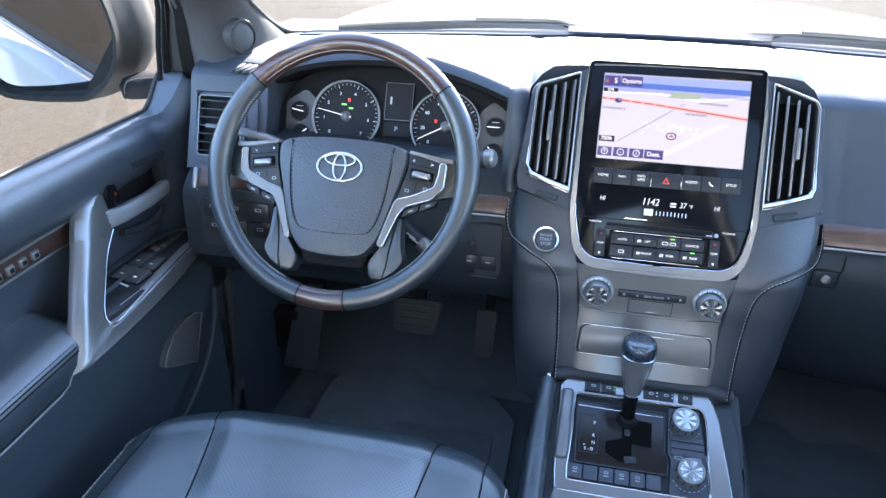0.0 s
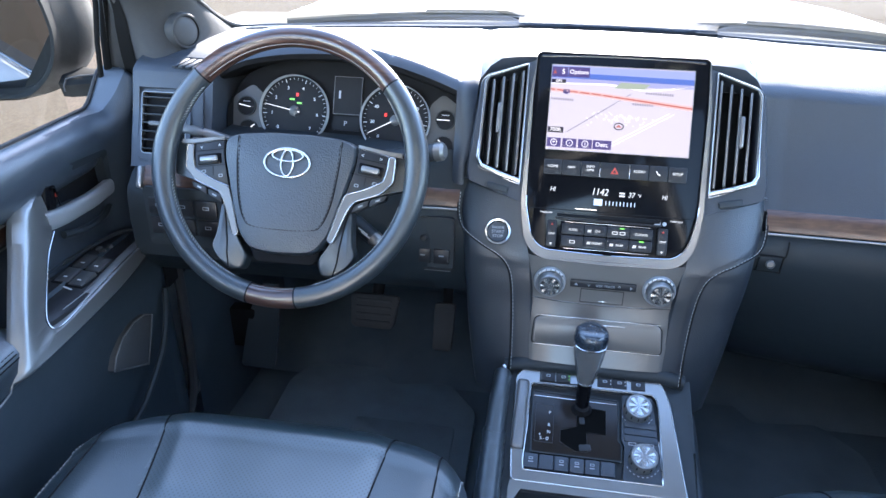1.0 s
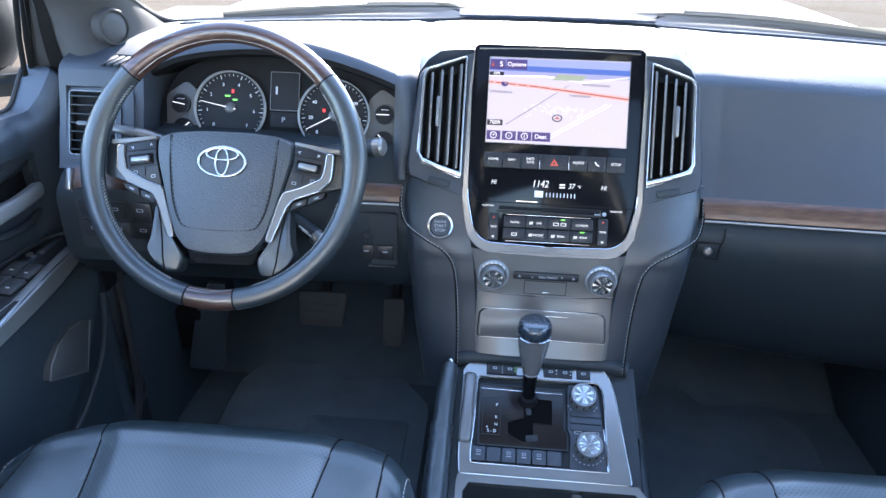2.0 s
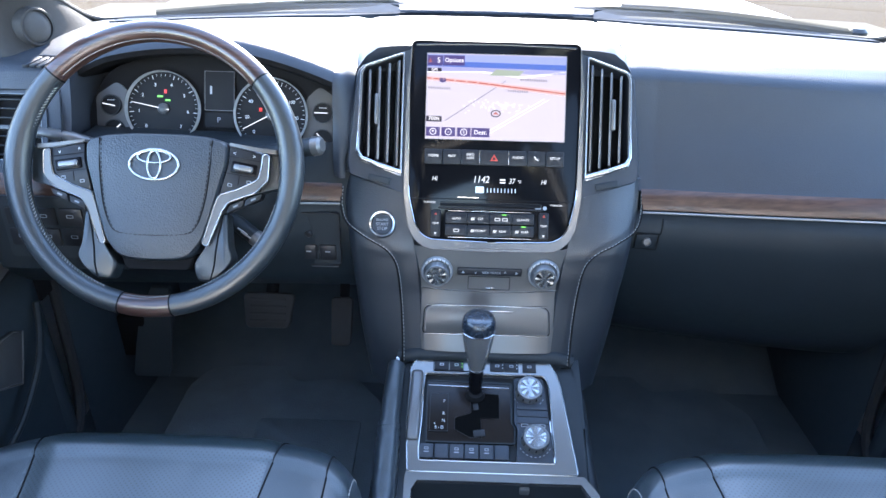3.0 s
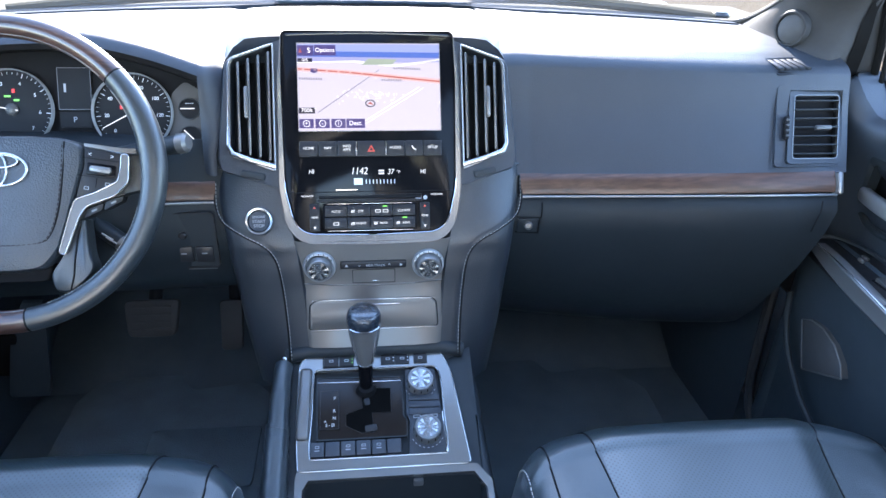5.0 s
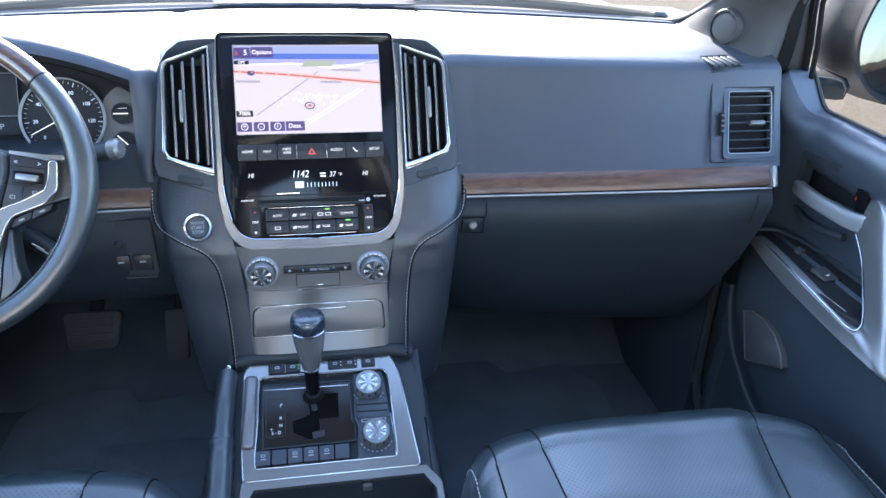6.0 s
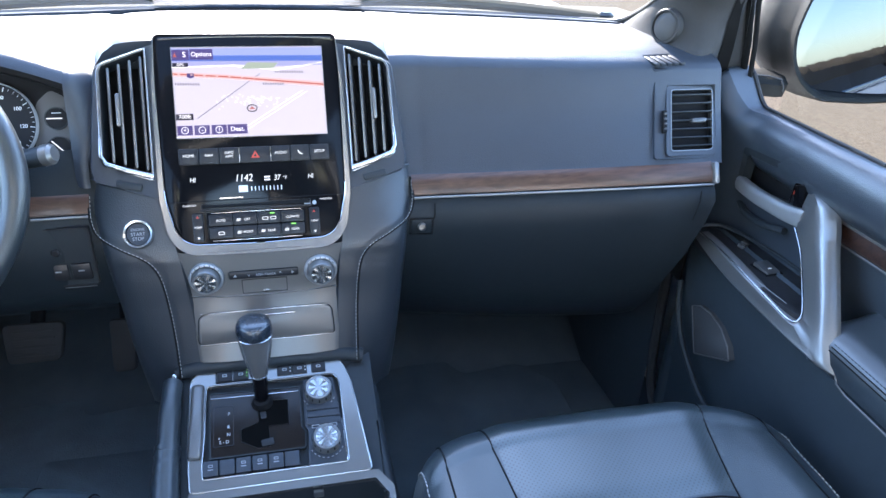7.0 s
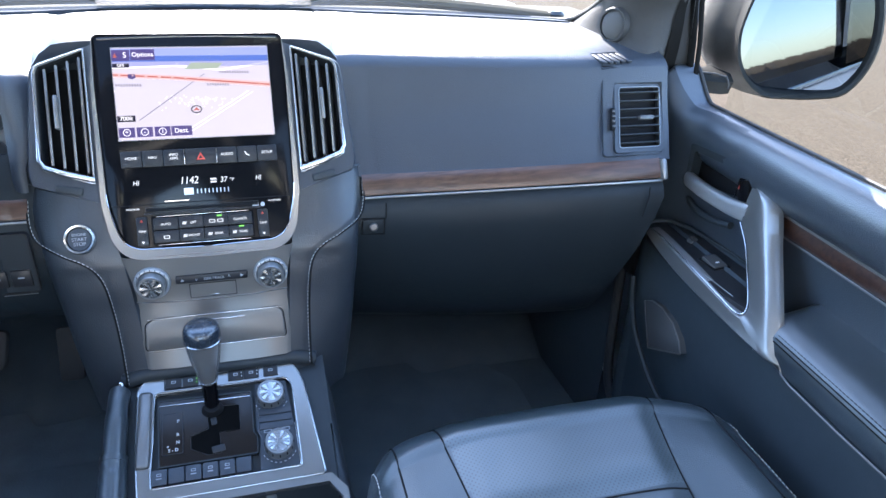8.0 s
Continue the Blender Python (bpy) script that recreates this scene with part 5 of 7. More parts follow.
# ---- centre console ----
def console():
    c = thing("centre_console", (0, -0.35, 0.0), "black centre console with satin silver shifter surround", "console")
    rows = []
    for y, z, w, pit in ((-0.085, 0.394, 0.128, 0), (-0.118, 0.382, 0.150, 0), (-0.150, 0.366, 0.156, 0), (-0.20, 0.342, 0.158, 0), (-0.258, 0.3135, 0.163, 0), (-0.276, 0.305, 0.165, 0), (-0.279, 0.304, 0.165, 0.085), (-0.31, 0.297, 0.168, 0.085), (-0.46, 0.295, 0.172, 0.085), (-0.463, 0.295, 0.172, 0), (-0.90, 0.295, 0.172, 0)):
        rows.append([(-w - 0.012, y, 0.0), (-w - 0.006, y, z - 0.08), (-w, y, z - 0.022), (-w + 0.008, y, z - 0.008), (-w + 0.022, y, z - 0.003), (-0.106, y, z - 0.004), (-0.104, y, z - 0.006 - pit), (0.146, y, z - 0.006 - pit), (0.148, y, z - 0.004), (w - 0.012, y, z - 0.004), (w - 0.004, y, z - 0.010), (w, y, z - 0.022), (w + 0.006, y, z - 0.08), (w + 0.012, y, 0.0)])
    part("console_body", loft(rows), PLASTIC, c)
    front = [(-0.135, -0.104, 0.388), (-0.10, -0.105, 0.397), (0, -0.107, 0.399), (0.10, -0.105, 0.397), (0.135, -0.104, 0.388)]
    part("front_lip", tube(front, 0.012, 10), PLASTIC, c)
    outer = rounded([(-0.098, 0.004), (-0.116, -0.018), (-0.1175, -0.10), (-0.115, -0.155), (-0.113, -0.180), (0.131, -0.180), (0.114, -0.040), (0.107, -0.018), (0.094, 0.004)], 0.006, 3)
    inner = rounded([(-0.090, -0.028), (-0.094, -0.032), (-0.0955, -0.10), (-0.0985, -0.145), (-0.097, -0.164), (0.100, -0.164), (0.097, -0.048), (0.094, -0.034), (0.088, -0.028)], 0.004, 3)
    part("silver_surround", moved(ring(outer, inner, -0.012, 0.0050), SHIFT), SILVER, c, "satin silver surround")
    for name, line in (("surround_edge", outer), ("surround_inner_edge", inner)):
        part(name, moved(tube([(u, v, 0.0048) for u, v in line], 0.0011, 6, loop=True), SHIFT), PULLMETAL, c, "bright rounded edge")
    part("grip_bar", moved(box((0.019, 0.112, 0.014), 0.006, 3), on(SHIFT, -0.1065, -0.080, 0.004, -1.5)), BRUSHED, c, "satin silver side rail")
    part("gate_plate", moved(prism(rounded([(-0.0885, -0.040), (0.0375, -0.043), (0.0370, -0.105), (0.0420, -0.110), (0.0410, -0.1345), (-0.0865, -0.1345)], 0.003), -0.006, 0.0015), SHIFT), GATE, c, "piano-black shifter gate")
    part("gate_edge", moved(ring(rounded([(-0.0905, -0.038), (0.0395, -0.041), (0.0390, -0.1055), (0.0435, -0.1105), (0.0425, -0.1365), (-0.0885, -0.1365)], 0.003), rounded([(-0.0885, -0.040), (0.0375, -0.043), (0.0370, -0.105), (0.0420, -0.110), (0.0410, -0.1345), (-0.0865, -0.1345)], 0.003), -0.004, 0.0030), SHIFT), PLASTIC, c)
    part("gate_chrome", moved(box((0.124, 0.0012, 0.0016), 0.0004), on(SHIFT, -0.026, -0.0480, 0.0020, -0.8)), CHROME, c)
    slot = [(-0.024, -0.058), (0.020, -0.060), (0.020, -0.098), (-0.008, -0.098), (-0.006, -0.128), (-0.024, -0.128), (-0.046, -0.116), (-0.046, -0.098), (-0.022, -0.090)]
    part("gate_slot", moved(prism(slot, -0.002, 0.0021), SHIFT), SLOT, c)
    part("gate_slot_edge", moved(tube([(u, v, 0.0022) for u, v in slot], 0.0005, 5, loop=True), SHIFT), BUTTON, c)
    for u, v, wide, deep in ((-0.015, -0.080, 0.009, 0.012), (-0.010, -0.121, 0.018, 0.011)):
        part("gate_leaf", moved(box((wide, deep, 0.005), 0.002), on(SHIFT, u, v, 0.0003, 8)), BUTTON, c, "steel guide in the shifter slot")
    part("position_plate", moved(prism(rect(0.026, 0.058, 0.002, -0.0700, -0.0900), 0, 0.0026), SHIFT), GATE, c)
    part("plate_outline", moved(ring(rect(0.0276, 0.0596, 0.002, -0.0700, -0.0900), rect(0.026, 0.058, 0.002, -0.0700, -0.0900), 0, 0.0029), SHIFT), BUTTON, c)
    for word, u, v in (("P", -0.0625, -0.0730), ("R", -0.0630, -0.0925), ("N", -0.0630, -0.1035), ("S - D", -0.0690, -0.1140), ("+", -0.0760, -0.1085)):
        part("gate_letter", lettering(word, 0.0064, on(SHIFT, u, v, 0.0028)), INK, c)
    part("boot", moved(dome([(0.020 * math.cos(a), 0.016 * math.sin(a)) for a in (k * math.pi / 8 for k in range(16))], [(0.8, 0.0), (0.7, 0.006), (0.55, 0.012)]), on(SHIFT, -0.016, -0.062, 0.0)), MATT, c)
    for u, w in ((-0.0680, 0.022), (-0.0450, 0.022), (0.0180, 0.022), (0.0400, 0.022), (0.0680, 0.021)):
        key = part("heater_key", moved(box((w, 0.0205, 0.006), 0.0015), on(SHIFT, u, -0.0130, 0.0045)), BUTTON, c)
        part("key_glyph", moved(ring(rect(0.0065, 0.0040, 0.001), rect(0.0045, 0.0022, 0.0008), 0, 0.0005), on(SHIFT, u, -0.0145, 0.0076)), GREYINK, key)
        if abs(u) < 0.06:
            for j in range(3):
                part("level_lamp", moved(box((0.0014, 0.0014, 0.0006)), on(SHIFT, u + 0.0085, -0.0180 + 0.0055 * j, 0.0077)), GREEN if u < -0.04 and j < 3 else INK, key)
    part("key_tray", moved(ring(rect(0.072, 0.024, 0.002, -0.0450, -0.0130), rect(0.069, 0.021, 0.002, -0.0450, -0.0130), 0, 0.0062), SHIFT), MATT, c)
    for k in range(6):
        u = -0.0865 + 0.0218 * k
        key = part("mode_key", moved(box((0.0205, 0.0215, 0.007), 0.0016), on(SHIFT, u, -0.1500, 0.0030)), SOFT, c)
        if k not in (1, 5):
            part("key_glyph", moved(ring(rect(0.006, 0.0036, 0.0008), rect(0.0046, 0.0023, 0.0006), 0, 0.0005), on(SHIFT, u, -0.1470, 0.0066)), GREYINK, key)
            part("key_bar", moved(box((0.007, 0.0012, 0.0005)), on(SHIFT, u, -0.1520, 0.0067)), GREYINK, key)
    part("dial_plate", moved(prism(rounded([(0.0440, -0.032), (0.0880, -0.032), (0.0945, -0.100), (0.0975, -0.162), (0.0440, -0.162), (0.0470, -0.112), (0.0425, -0.104)], 0.004), -0.006, 0.0025), SHIFT), SOFT, c)
    part("plate_edge", moved(tube([(-0.0965, -0.1640, 0.004), (0.05, -0.1645, 0.004), (0.0985, -0.1630, 0.004), (0.0955, -0.100, 0.004)], 0.0011, 6), SHIFT), CHROME, c)
    for v in (-0.0810, -0.0920, -0.1030):
        part("blank_key", moved(box((0.046, 0.0098, 0.004), 0.001), on(SHIFT, 0.0695, v + 0.003, 0.0030, -1)), SOFT, c)
    for u in (0.0575, 0.0825):
        part("key_glyph", moved(ring(rect(0.011, 0.0048, 0.001), rect(0.009, 0.0030, 0.001), 0, 0.0005), on(SHIFT, u, -0.1080, 0.0050)), GREYINK, c)
    for v in (-0.0545, -0.1300):
        m = on(SHIFT, 0.0655 if v > -0.1 else 0.0715, v, 0.0025)
        turned_knob("dial", m, 0.0195, 0.018, c, 12)
        for k in range(9):
            a = radians(-150 + 120 * k / 8)
            part("scale_mark", moved(box((0.0030, 0.0010, 0.0004)), m @ pose(0.0245 * math.cos(a), 0.0245 * math.sin(a), 0.0003, 0, 0, math.degrees(a) + 90)), GREYINK, c)
    # cup well behind the surround
    well = [(-0.098, -0.192), (0.134, -0.192), (0.150, -0.215), (0.153, -0.42), (-0.105, -0.42), (-0.106, -0.205)]
    rim = [(-0.114, -0.180), (0.139, -0.181), (0.158, -0.205), (0.163, -0.43), (-0.117, -0.43), (-0.116, -0.19)]
    part("well_rim", moved(ring(rim, well, -0.010, 0.0045), SHIFT @ pose(0, 0, 0.0, 0, 0, 0)), SILVER, c, "satin silver rim")
    return c


def cup_well():
    w = thing("cup_holder", (0.02, -0.42, 0.2), "deep black cup holder with a rounded liner", "cup holder")
    part("liner", moved(prism(rect(0.24, 0.17, 0.03, 0.021, -0.37), 0.2155, 0.2185), pose(0, 0, 0)), MATT, w)
    part("cup_ring", moved(lathe([(0.046, 0), (0.046, 0.012), (0.042, 0.014), (0.040, 0.010), (0.040, 0.0)], 40), pose(-0.045, -0.340, 0.232, 0, 0, 0)), PLASTIC, w)
    part("cup_ring", moved(lathe([(0.046, 0), (0.046, 0.012), (0.042, 0.014), (0.040, 0.010), (0.040, 0.0)], 40), pose(0.072, -0.345, 0.232, 0, 0, 0)), PLASTIC, w)
    part("spring_tab", moved(box((0.014, 0.006, 0.012), 0.002), pose(0.055, -0.279, 0.292)), SATIN, w)


def gear_lever():
    g = thing("gear_lever", (-0.016, -0.16, 0.365), "leather and satin silver gear lever", "gear lever")
    at = lambda z: Vector((-0.016, -0.160 + (z - 0.365) * 0.02, z))  # noqa: E731
    part("shaft", tube([at(0.350), at(0.385), at(0.426)], [0.0100, 0.0105, 0.0110], 20), GLOSS, g)
    low = [(0.4130, 0.0112, 0.0120), (0.416, 0.0126, 0.0133), (0.428, 0.0146, 0.0154), (0.440, 0.0174, 0.0180), (0.452, 0.0199, 0.0205), (0.464, 0.0219, 0.0225), (0.474, 0.0231, 0.0236), (0.4835, 0.0237, 0.0241)]
    top = [(0.484, 0.0239, 0.0243), (0.4885, 0.0246, 0.0249), (0.4935, 0.0247, 0.0250), (0.4985, 0.0242, 0.0246), (0.5028, 0.0228, 0.0232), (0.5058, 0.0202, 0.0207), (0.5077, 0.0150, 0.0155), (0.5085, 0.0075, 0.008), (0.5087, 0.001, 0.001)]
    skin = lambda lv, n=28: loft([[(at(z).x + a * math.cos(2 * math.pi * k / n), at(z).y + b * math.sin(2 * math.pi * k / n), z) for k in range(n)] for z, a, b in lv], closed=True, caps=True)  # noqa: E731
    part("silver_collar", skin(low), SILVER, g, "satin silver grip")
    part("leather_top", skin(top), KNOBSKIN, g, "smooth black leather top")
    n = 28
    part("chrome_line", tube([(at(0.484).x + 0.0239 * math.cos(2 * math.pi * k / n), at(0.484).y + 0.0243 * math.sin(2 * math.pi * k / n), 0.484) for k in range(n)], 0.0009, 6, loop=True), CHROME, g)
    part("chrome_line", tube([(at(0.4165).x + 0.0120 * math.cos(2 * math.pi * k / n), at(0.4165).y + 0.0130 * math.sin(2 * math.pi * k / n), 0.4165) for k in range(n)], 0.0009, 6, loop=True), CHROME, g)


def handbrake():
    h = thing("handbrake_lever", (-0.138, -0.30, 0.29), "leather handbrake lever with chrome release button", "handbrake")
    path = spline([(-0.1375, -0.128, 0.392), (-0.139, -0.150, 0.385), (-0.141, -0.185, 0.366), (-0.142, -0.215, 0.348)], 6)
    part("grip", tube(path, [0.0085] + [0.0135] * 8 + [0.0145] * (len(path) - 9), 16, flat=1.2), LEATHER, h)
    part("release_button", moved(lathe([(0.005, 0), (0.005, 0.008), (0.0035, 0.0105)], 16), Matrix.Translation((-0.1373, -0.127, 0.392)) @ Vector((0, 0.7, 0.7)).to_track_quat("Z", "Y").to_matrix().to_4x4()), CHROME, h, "chrome release button")
    part("collar", tube([(-0.142, -0.2135, 0.349), (-0.1425, -0.2195, 0.3455)], 0.0172, 16, flat=1.2), LEATHER, h)
    boot = spline([(-0.1425, -0.218, 0.345), (-0.143, -0.25, 0.328), (-0.144, -0.29, 0.305), (-0.145, -0.36, 0.280), (-0.145, -0.42, 0.26)], 6)
    part("boot", tube(boot, [0.0165 + 0.004 * k / len(boot) + 0.0008 * math.sin(k * 2.2) for k in range(len(boot))], 18, flat=1.25), LEATHER, h, "folded leather boot")
    for dx in (-0.006, 0.006):
        part("stitching", stitches([p + Vector((dx, 0.010, 0.0215 + 0.002 * k / len(boot))) for k, p in enumerate(boot[1:])], 0.004, 0.002, 0.0006), DARKTHREAD, h)


# ---- steering wheel and instruments ----
RIM, GRIP = 0.1870, 0.0152


def rim_arc(a0, a1, n, r=GRIP, swell=0.0):
    pts = [(RIM * math.cos(radians(a0 + (a1 - a0) * k / n)), RIM * math.sin(radians(a0 + (a1 - a0) * k / n)), 0) for k in range(n + 1)]
    rad = [r * (1 + swell * math.exp(-((((a0 + (a1 - a0) * k / n) + 180) % 360 - 180 - 5) / 16) ** 2) + swell * math.exp(-((((a0 + (a1 - a0) * k / n)) % 360 - 175) / 16) ** 2)) for k in range(n + 1)]
    return moved(tube(pts, rad, 18, side=(0, 0, 1)), WHEEL)


def steering_wheel():
    w = thing("steering_wheel", (-0.4645, -0.03, 0.66), "leather steering wheel with dark wood at top and bottom", "steering wheel")
    part("leather_rim", rim_arc(138.5, 258.0, 60, swell=0.10), RIMHIDE, w)
    part("leather_rim", rim_arc(-80.3, 41.0, 60, swell=0.10), RIMHIDE, w)
    part("wood_rim", rim_arc(41.3, 138.2, 50, GRIP * 0.985), WOOD, w, "polished dark wood rim section")
    part("wood_rim", rim_arc(258.4, 279.4, 14, GRIP * 0.985), WOOD, w, "polished dark wood rim section")
    for a in (41.1, 138.4, 258.2, 279.6):
        part("joint_ring", rim_arc(a - 0.35, a + 0.35, 2, GRIP * 1.015), MATT, w)
    # bright line where the wood meets its black underside
    for r, a0, a1 in ((RIM - GRIP * 0.86, 44, 136), (RIM - GRIP * 0.86, 259, 279)):
        part("wood_edge", moved(tube([(r * math.cos(radians(a0 + (a1 - a0) * k / 40)), r * math.sin(radians(a0 + (a1 - a0) * k / 40)), GRIP * 0.52) for k in range(41)], 0.0006, 6), WHEEL), SATIN, w)
    for a0, a1 in ((142, 168), (188, 250), (-72, -14), (6, 38)):
        bits = []
        for k in range(int((a1 - a0) / 1.5)):
            ends = [WHEEL @ Vector(((RIM - GRIP * r) * math.cos(radians(a)), (RIM - GRIP * r) * math.sin(radians(a)), GRIP * h)) for a, r, h in ((a0 + 1.5 * k, 1.01, 0.05), (a0 + 1.5 * k + 1.1, 0.955, 0.34))]
            bits.append(stitches(ends, 1.0, 1.0, 0.0007))
        part("stitching", joined(*bits), THREAD, w, "pale cross stitching")
    half = [(0.030, 0.0495), (0.072, 0.0460), (0.0985, 0.0385), (0.0975, 0.0100), (0.0850, -0.0350), (0.0780, -0.0620), (0.0665, -0.0985), (0.0480, -0.1215), (0.0200, -0.1255)]
    hub = rounded([(-u, v) for u, v in half[::-1]] + half, 0.011, 5)[::-1]
    pad = part("airbag_cover", moved(dome(hub, [(0.985, -0.06), (1.0, -0.020), (0.998, -0.012), (0.985, -0.0055), (0.962, -0.0020), (0.85, 0.0000), (0.5, 0.0015), (0.15, 0.0020)]), WHEEL), HUBSKIN, w, "grained airbag cover")
    seam = spline([(-0.0770, 0.0405, -0.0012), (-0.0750, 0.0000, 0.0002), (-0.0690, -0.0460, 0.0000), (-0.0585, -0.0775, -0.0004), (-0.0440, -0.0885, -0.0004), (0.0, -0.0910, 0.0002), (0.0440, -0.0885, -0.0004), (0.0585, -0.0775, -0.0004), (0.0690, -0.0460, 0.0000), (0.0750, 0.0000, 0.0002), (0.0770, 0.0405, -0.0012)], 8)
    part("hub_seam", moved(tube(seam, 0.0010, 5), WHEEL), MATT, pad)
    part("hub_stitching", stitches([WHEEL @ Vector((p.x * 0.97, p.y * 0.985 - 0.001, p.z + 0.0008)) for p in seam], 0.0036, 0.0026, 0.0007), DARKTHREAD, pad)
    part("airbag_word", lettering("AIRBAG", 0.009, on(WHEEL, 0.0, -0.0560, 0.0006)), HUBSKIN, pad)
    part("airbag_word", lettering("SRS", 0.009, on(WHEEL, 0.0, -0.0440, 0.0008)), HUBSKIN, pad)
    oval = lambda a, b, n=40: [(a * math.cos(2 * math.pi * k / n), b * math.sin(2 * math.pi * k / n), 0) for k in range(n)]  # noqa: E731
    em = on(WHEEL, 0.0, 0.0050, 0.0028)
    part("emblem", moved(joined(tube(oval(0.0335, 0.0205), 0.0019, 10, loop=True, flat=1.0), tube(oval(0.0090, 0.0185), 0.0015, 10, loop=True, flat=1.0), moved(tube(oval(0.0225, 0.0082), 0.0015, 10, loop=True, flat=1.0), pose(0, 0.0105, 0))), em), PULLMETAL, pad, "chrome oval emblem")
    for side in (-1, 1):
        flip = lambda pts: [(side * u, v) for u, v in pts][::side]  # noqa: E731
        silver = flip(rounded([(0.1550, 0.0225), (0.1535, -0.0115), (0.1370, -0.0290), (0.1010, -0.0420), (0.0915, -0.0560), (0.0735, -0.1040), (0.0660, -0.1015), (0.0805, -0.0500), (0.0870, -0.0335), (0.1120, -0.0255), (0.1400, -0.0115), (0.1445, 0.0060), (0.1455, 0.0240)], 0.004, 3)[::-1])
        part("silver_spoke_trim", moved(prism(silver, -0.022, -0.0035), WHEEL), SILVERGREY, w, "satin silver spoke trim")
        part("trim_edge", moved(tube([(u, v, -0.0035) for u, v in silver], 0.0008, 6, loop=True), WHEEL), PULLMETAL, w)
        arm = flip(rounded([(0.176, 0.028), (0.150, 0.032), (0.080, 0.034), (0.070, -0.060), (0.095, -0.046), (0.150, -0.026), (0.176, -0.020)], 0.006, 3))
        part("spoke", moved(prism(arm, -0.030, -0.0135, 0.003), WHEEL), RIMHIDE, w)
        panel = flip(rounded([(0.1450, 0.0235), (0.1000, 0.0330), (0.0990, 0.0100), (0.0875, -0.0325), (0.1130, -0.0245), (0.1395, -0.0105), (0.1440, 0.0060)], 0.003, 3))
        sw = part("switch_panel", moved(prism(panel, -0.020, -0.0055, 0.001), WHEEL), BUTTON, w)
        part("panel_rim", moved(tube([(side * u, v, -0.0050) for u, v in ((0.1445, 0.0245), (0.1220, 0.0300), (0.1000, 0.0340))], 0.0008, 6), WHEEL), PULLMETAL, sw)
        strip = flip([(0.1640, 0.0240), (0.1450, 0.0258), (0.1220, 0.0302), (0.0995, 0.0346), (0.0995, 0.0385), (0.1220, 0.0350), (0.1450, 0.0315), (0.1640, 0.0300)])
        part("spoke_top", moved(prism(strip, -0.020, -0.0040, 0.001), WHEEL), SILVERGREY, w, "satin silver spoke edge")
        u0, tilt = side * 0.1200, -side * 9
        part("seesaw_rim", moved(box((0.036, 0.0155, 0.004), 0.003), on(WHEEL, u0, 0.0035, -0.0050, tilt)), GLOSS, sw)
        part("seesaw_key", moved(box((0.027, 0.0090, 0.007), 0.003, 3), on(WHEEL, u0, 0.0035, -0.0025, tilt)), SATIN, sw, "bright satin rocker")
        for du, dv, wide, high in ((0.0, 0.0135, 0.044, 0.0009), (-0.006, -0.0090, 0.048, 0.0009)):
            part("panel_groove", moved(box((wide, high, 0.0008)), on(WHEEL, u0 + side * du, 0.0035 + dv, -0.0053, tilt)), MATT, sw)
        part("panel_groove", moved(box((0.0009, 0.0130, 0.0008)), on(WHEEL, u0 - side * 0.007, -0.0130, -0.0053, tilt)), MATT, sw)
        for k, word in enumerate(("v", "^") if side < 0 else ("<", ">")):
            part("key_glyph", lettering(word, 0.0080, on(WHEEL, u0 - 0.0135 + 0.027 * k, 0.0220 + 0.0040 * (0.5 - k) * side, -0.0052, tilt)), INK, sw)
        for du in (-0.019, 0.007):
            part("key_glyph", moved(ring(rect(0.006, 0.0042, 0.0008), rect(0.0045, 0.0028, 0.0006), 0, 0.0005), on(WHEEL, u0 + side * du, -0.0150 - 0.004 * (du < 0), -0.0054, tilt)), GREYINK, sw)
        for k in range(2):
            low = flip(rounded([(0.1460 - 0.0255 * k, -0.0290 - 0.0090 * k), (0.1225 - 0.0240 * k, -0.0370 - 0.0100 * k), (0.1205 - 0.0240 * k, -0.0480 - 0.0100 * k), (0.1430 - 0.0235 * k, -0.0370 - 0.0100 * k)], 0.002, 3))
            key = part("lower_key", moved(prism(low, -0.024, -0.0085, 0.0012), WHEEL), BUTTON, w)
            part("key_glyph", moved(box((0.007, 0.0022, 0.0005)), on(WHEEL, side * (0.1330 - 0.0240 * k), -0.0378 - 0.0098 * k, -0.0082, side * 22)), GREYINK, key)
        leg = flip(rounded([(0.0690, -0.1035), (0.0905, -0.0570), (0.0975, -0.0580), (0.1000, -0.0880), (0.1020, -0.1060), (0.1080, -0.1200), (0.0985, -0.1360), (0.0780, -0.1530), (0.0585, -0.1515), (0.0520, -0.1300)], 0.007, 3))
        part("lower_spoke", moved(prism(leg, -0.034, -0.0090, 0.005), WHEEL), RIMHIDE, w)
        part("spoke_seam", moved(tube([(side * u, v, -0.0085) for u, v in ((0.0930, -0.0590), (0.0870, -0.0850), (0.0835, -0.1100), (0.0820, -0.1300), (0.0775, -0.1500))], 0.0010, 6), WHEEL), MATT, w)
    # Solid plate in matt black, read as the dark opening between the spokes.
    part("lower_opening_shade", moved(prism(rounded([(-0.056, -0.105), (0.056, -0.105), (0.046, -0.138), (-0.046, -0.138)], 0.01), -0.06, -0.020, 0.004), WHEEL), MATT, w)
    part("column_shroud", moved(loft([[(s * 0.075, -0.055, z), (s * 0.06, -0.085, z), (-s * 0.06, -0.085, z), (-s * 0.075, -0.055, z), (-s * 0.075, 0.045, z), (s * 0.075, 0.045, z)] for s, z in ((0.85, -0.03), (1.0, -0.06), (1.1, -0.16))], closed=True, caps=True), WHEEL), PLASTIC, w)


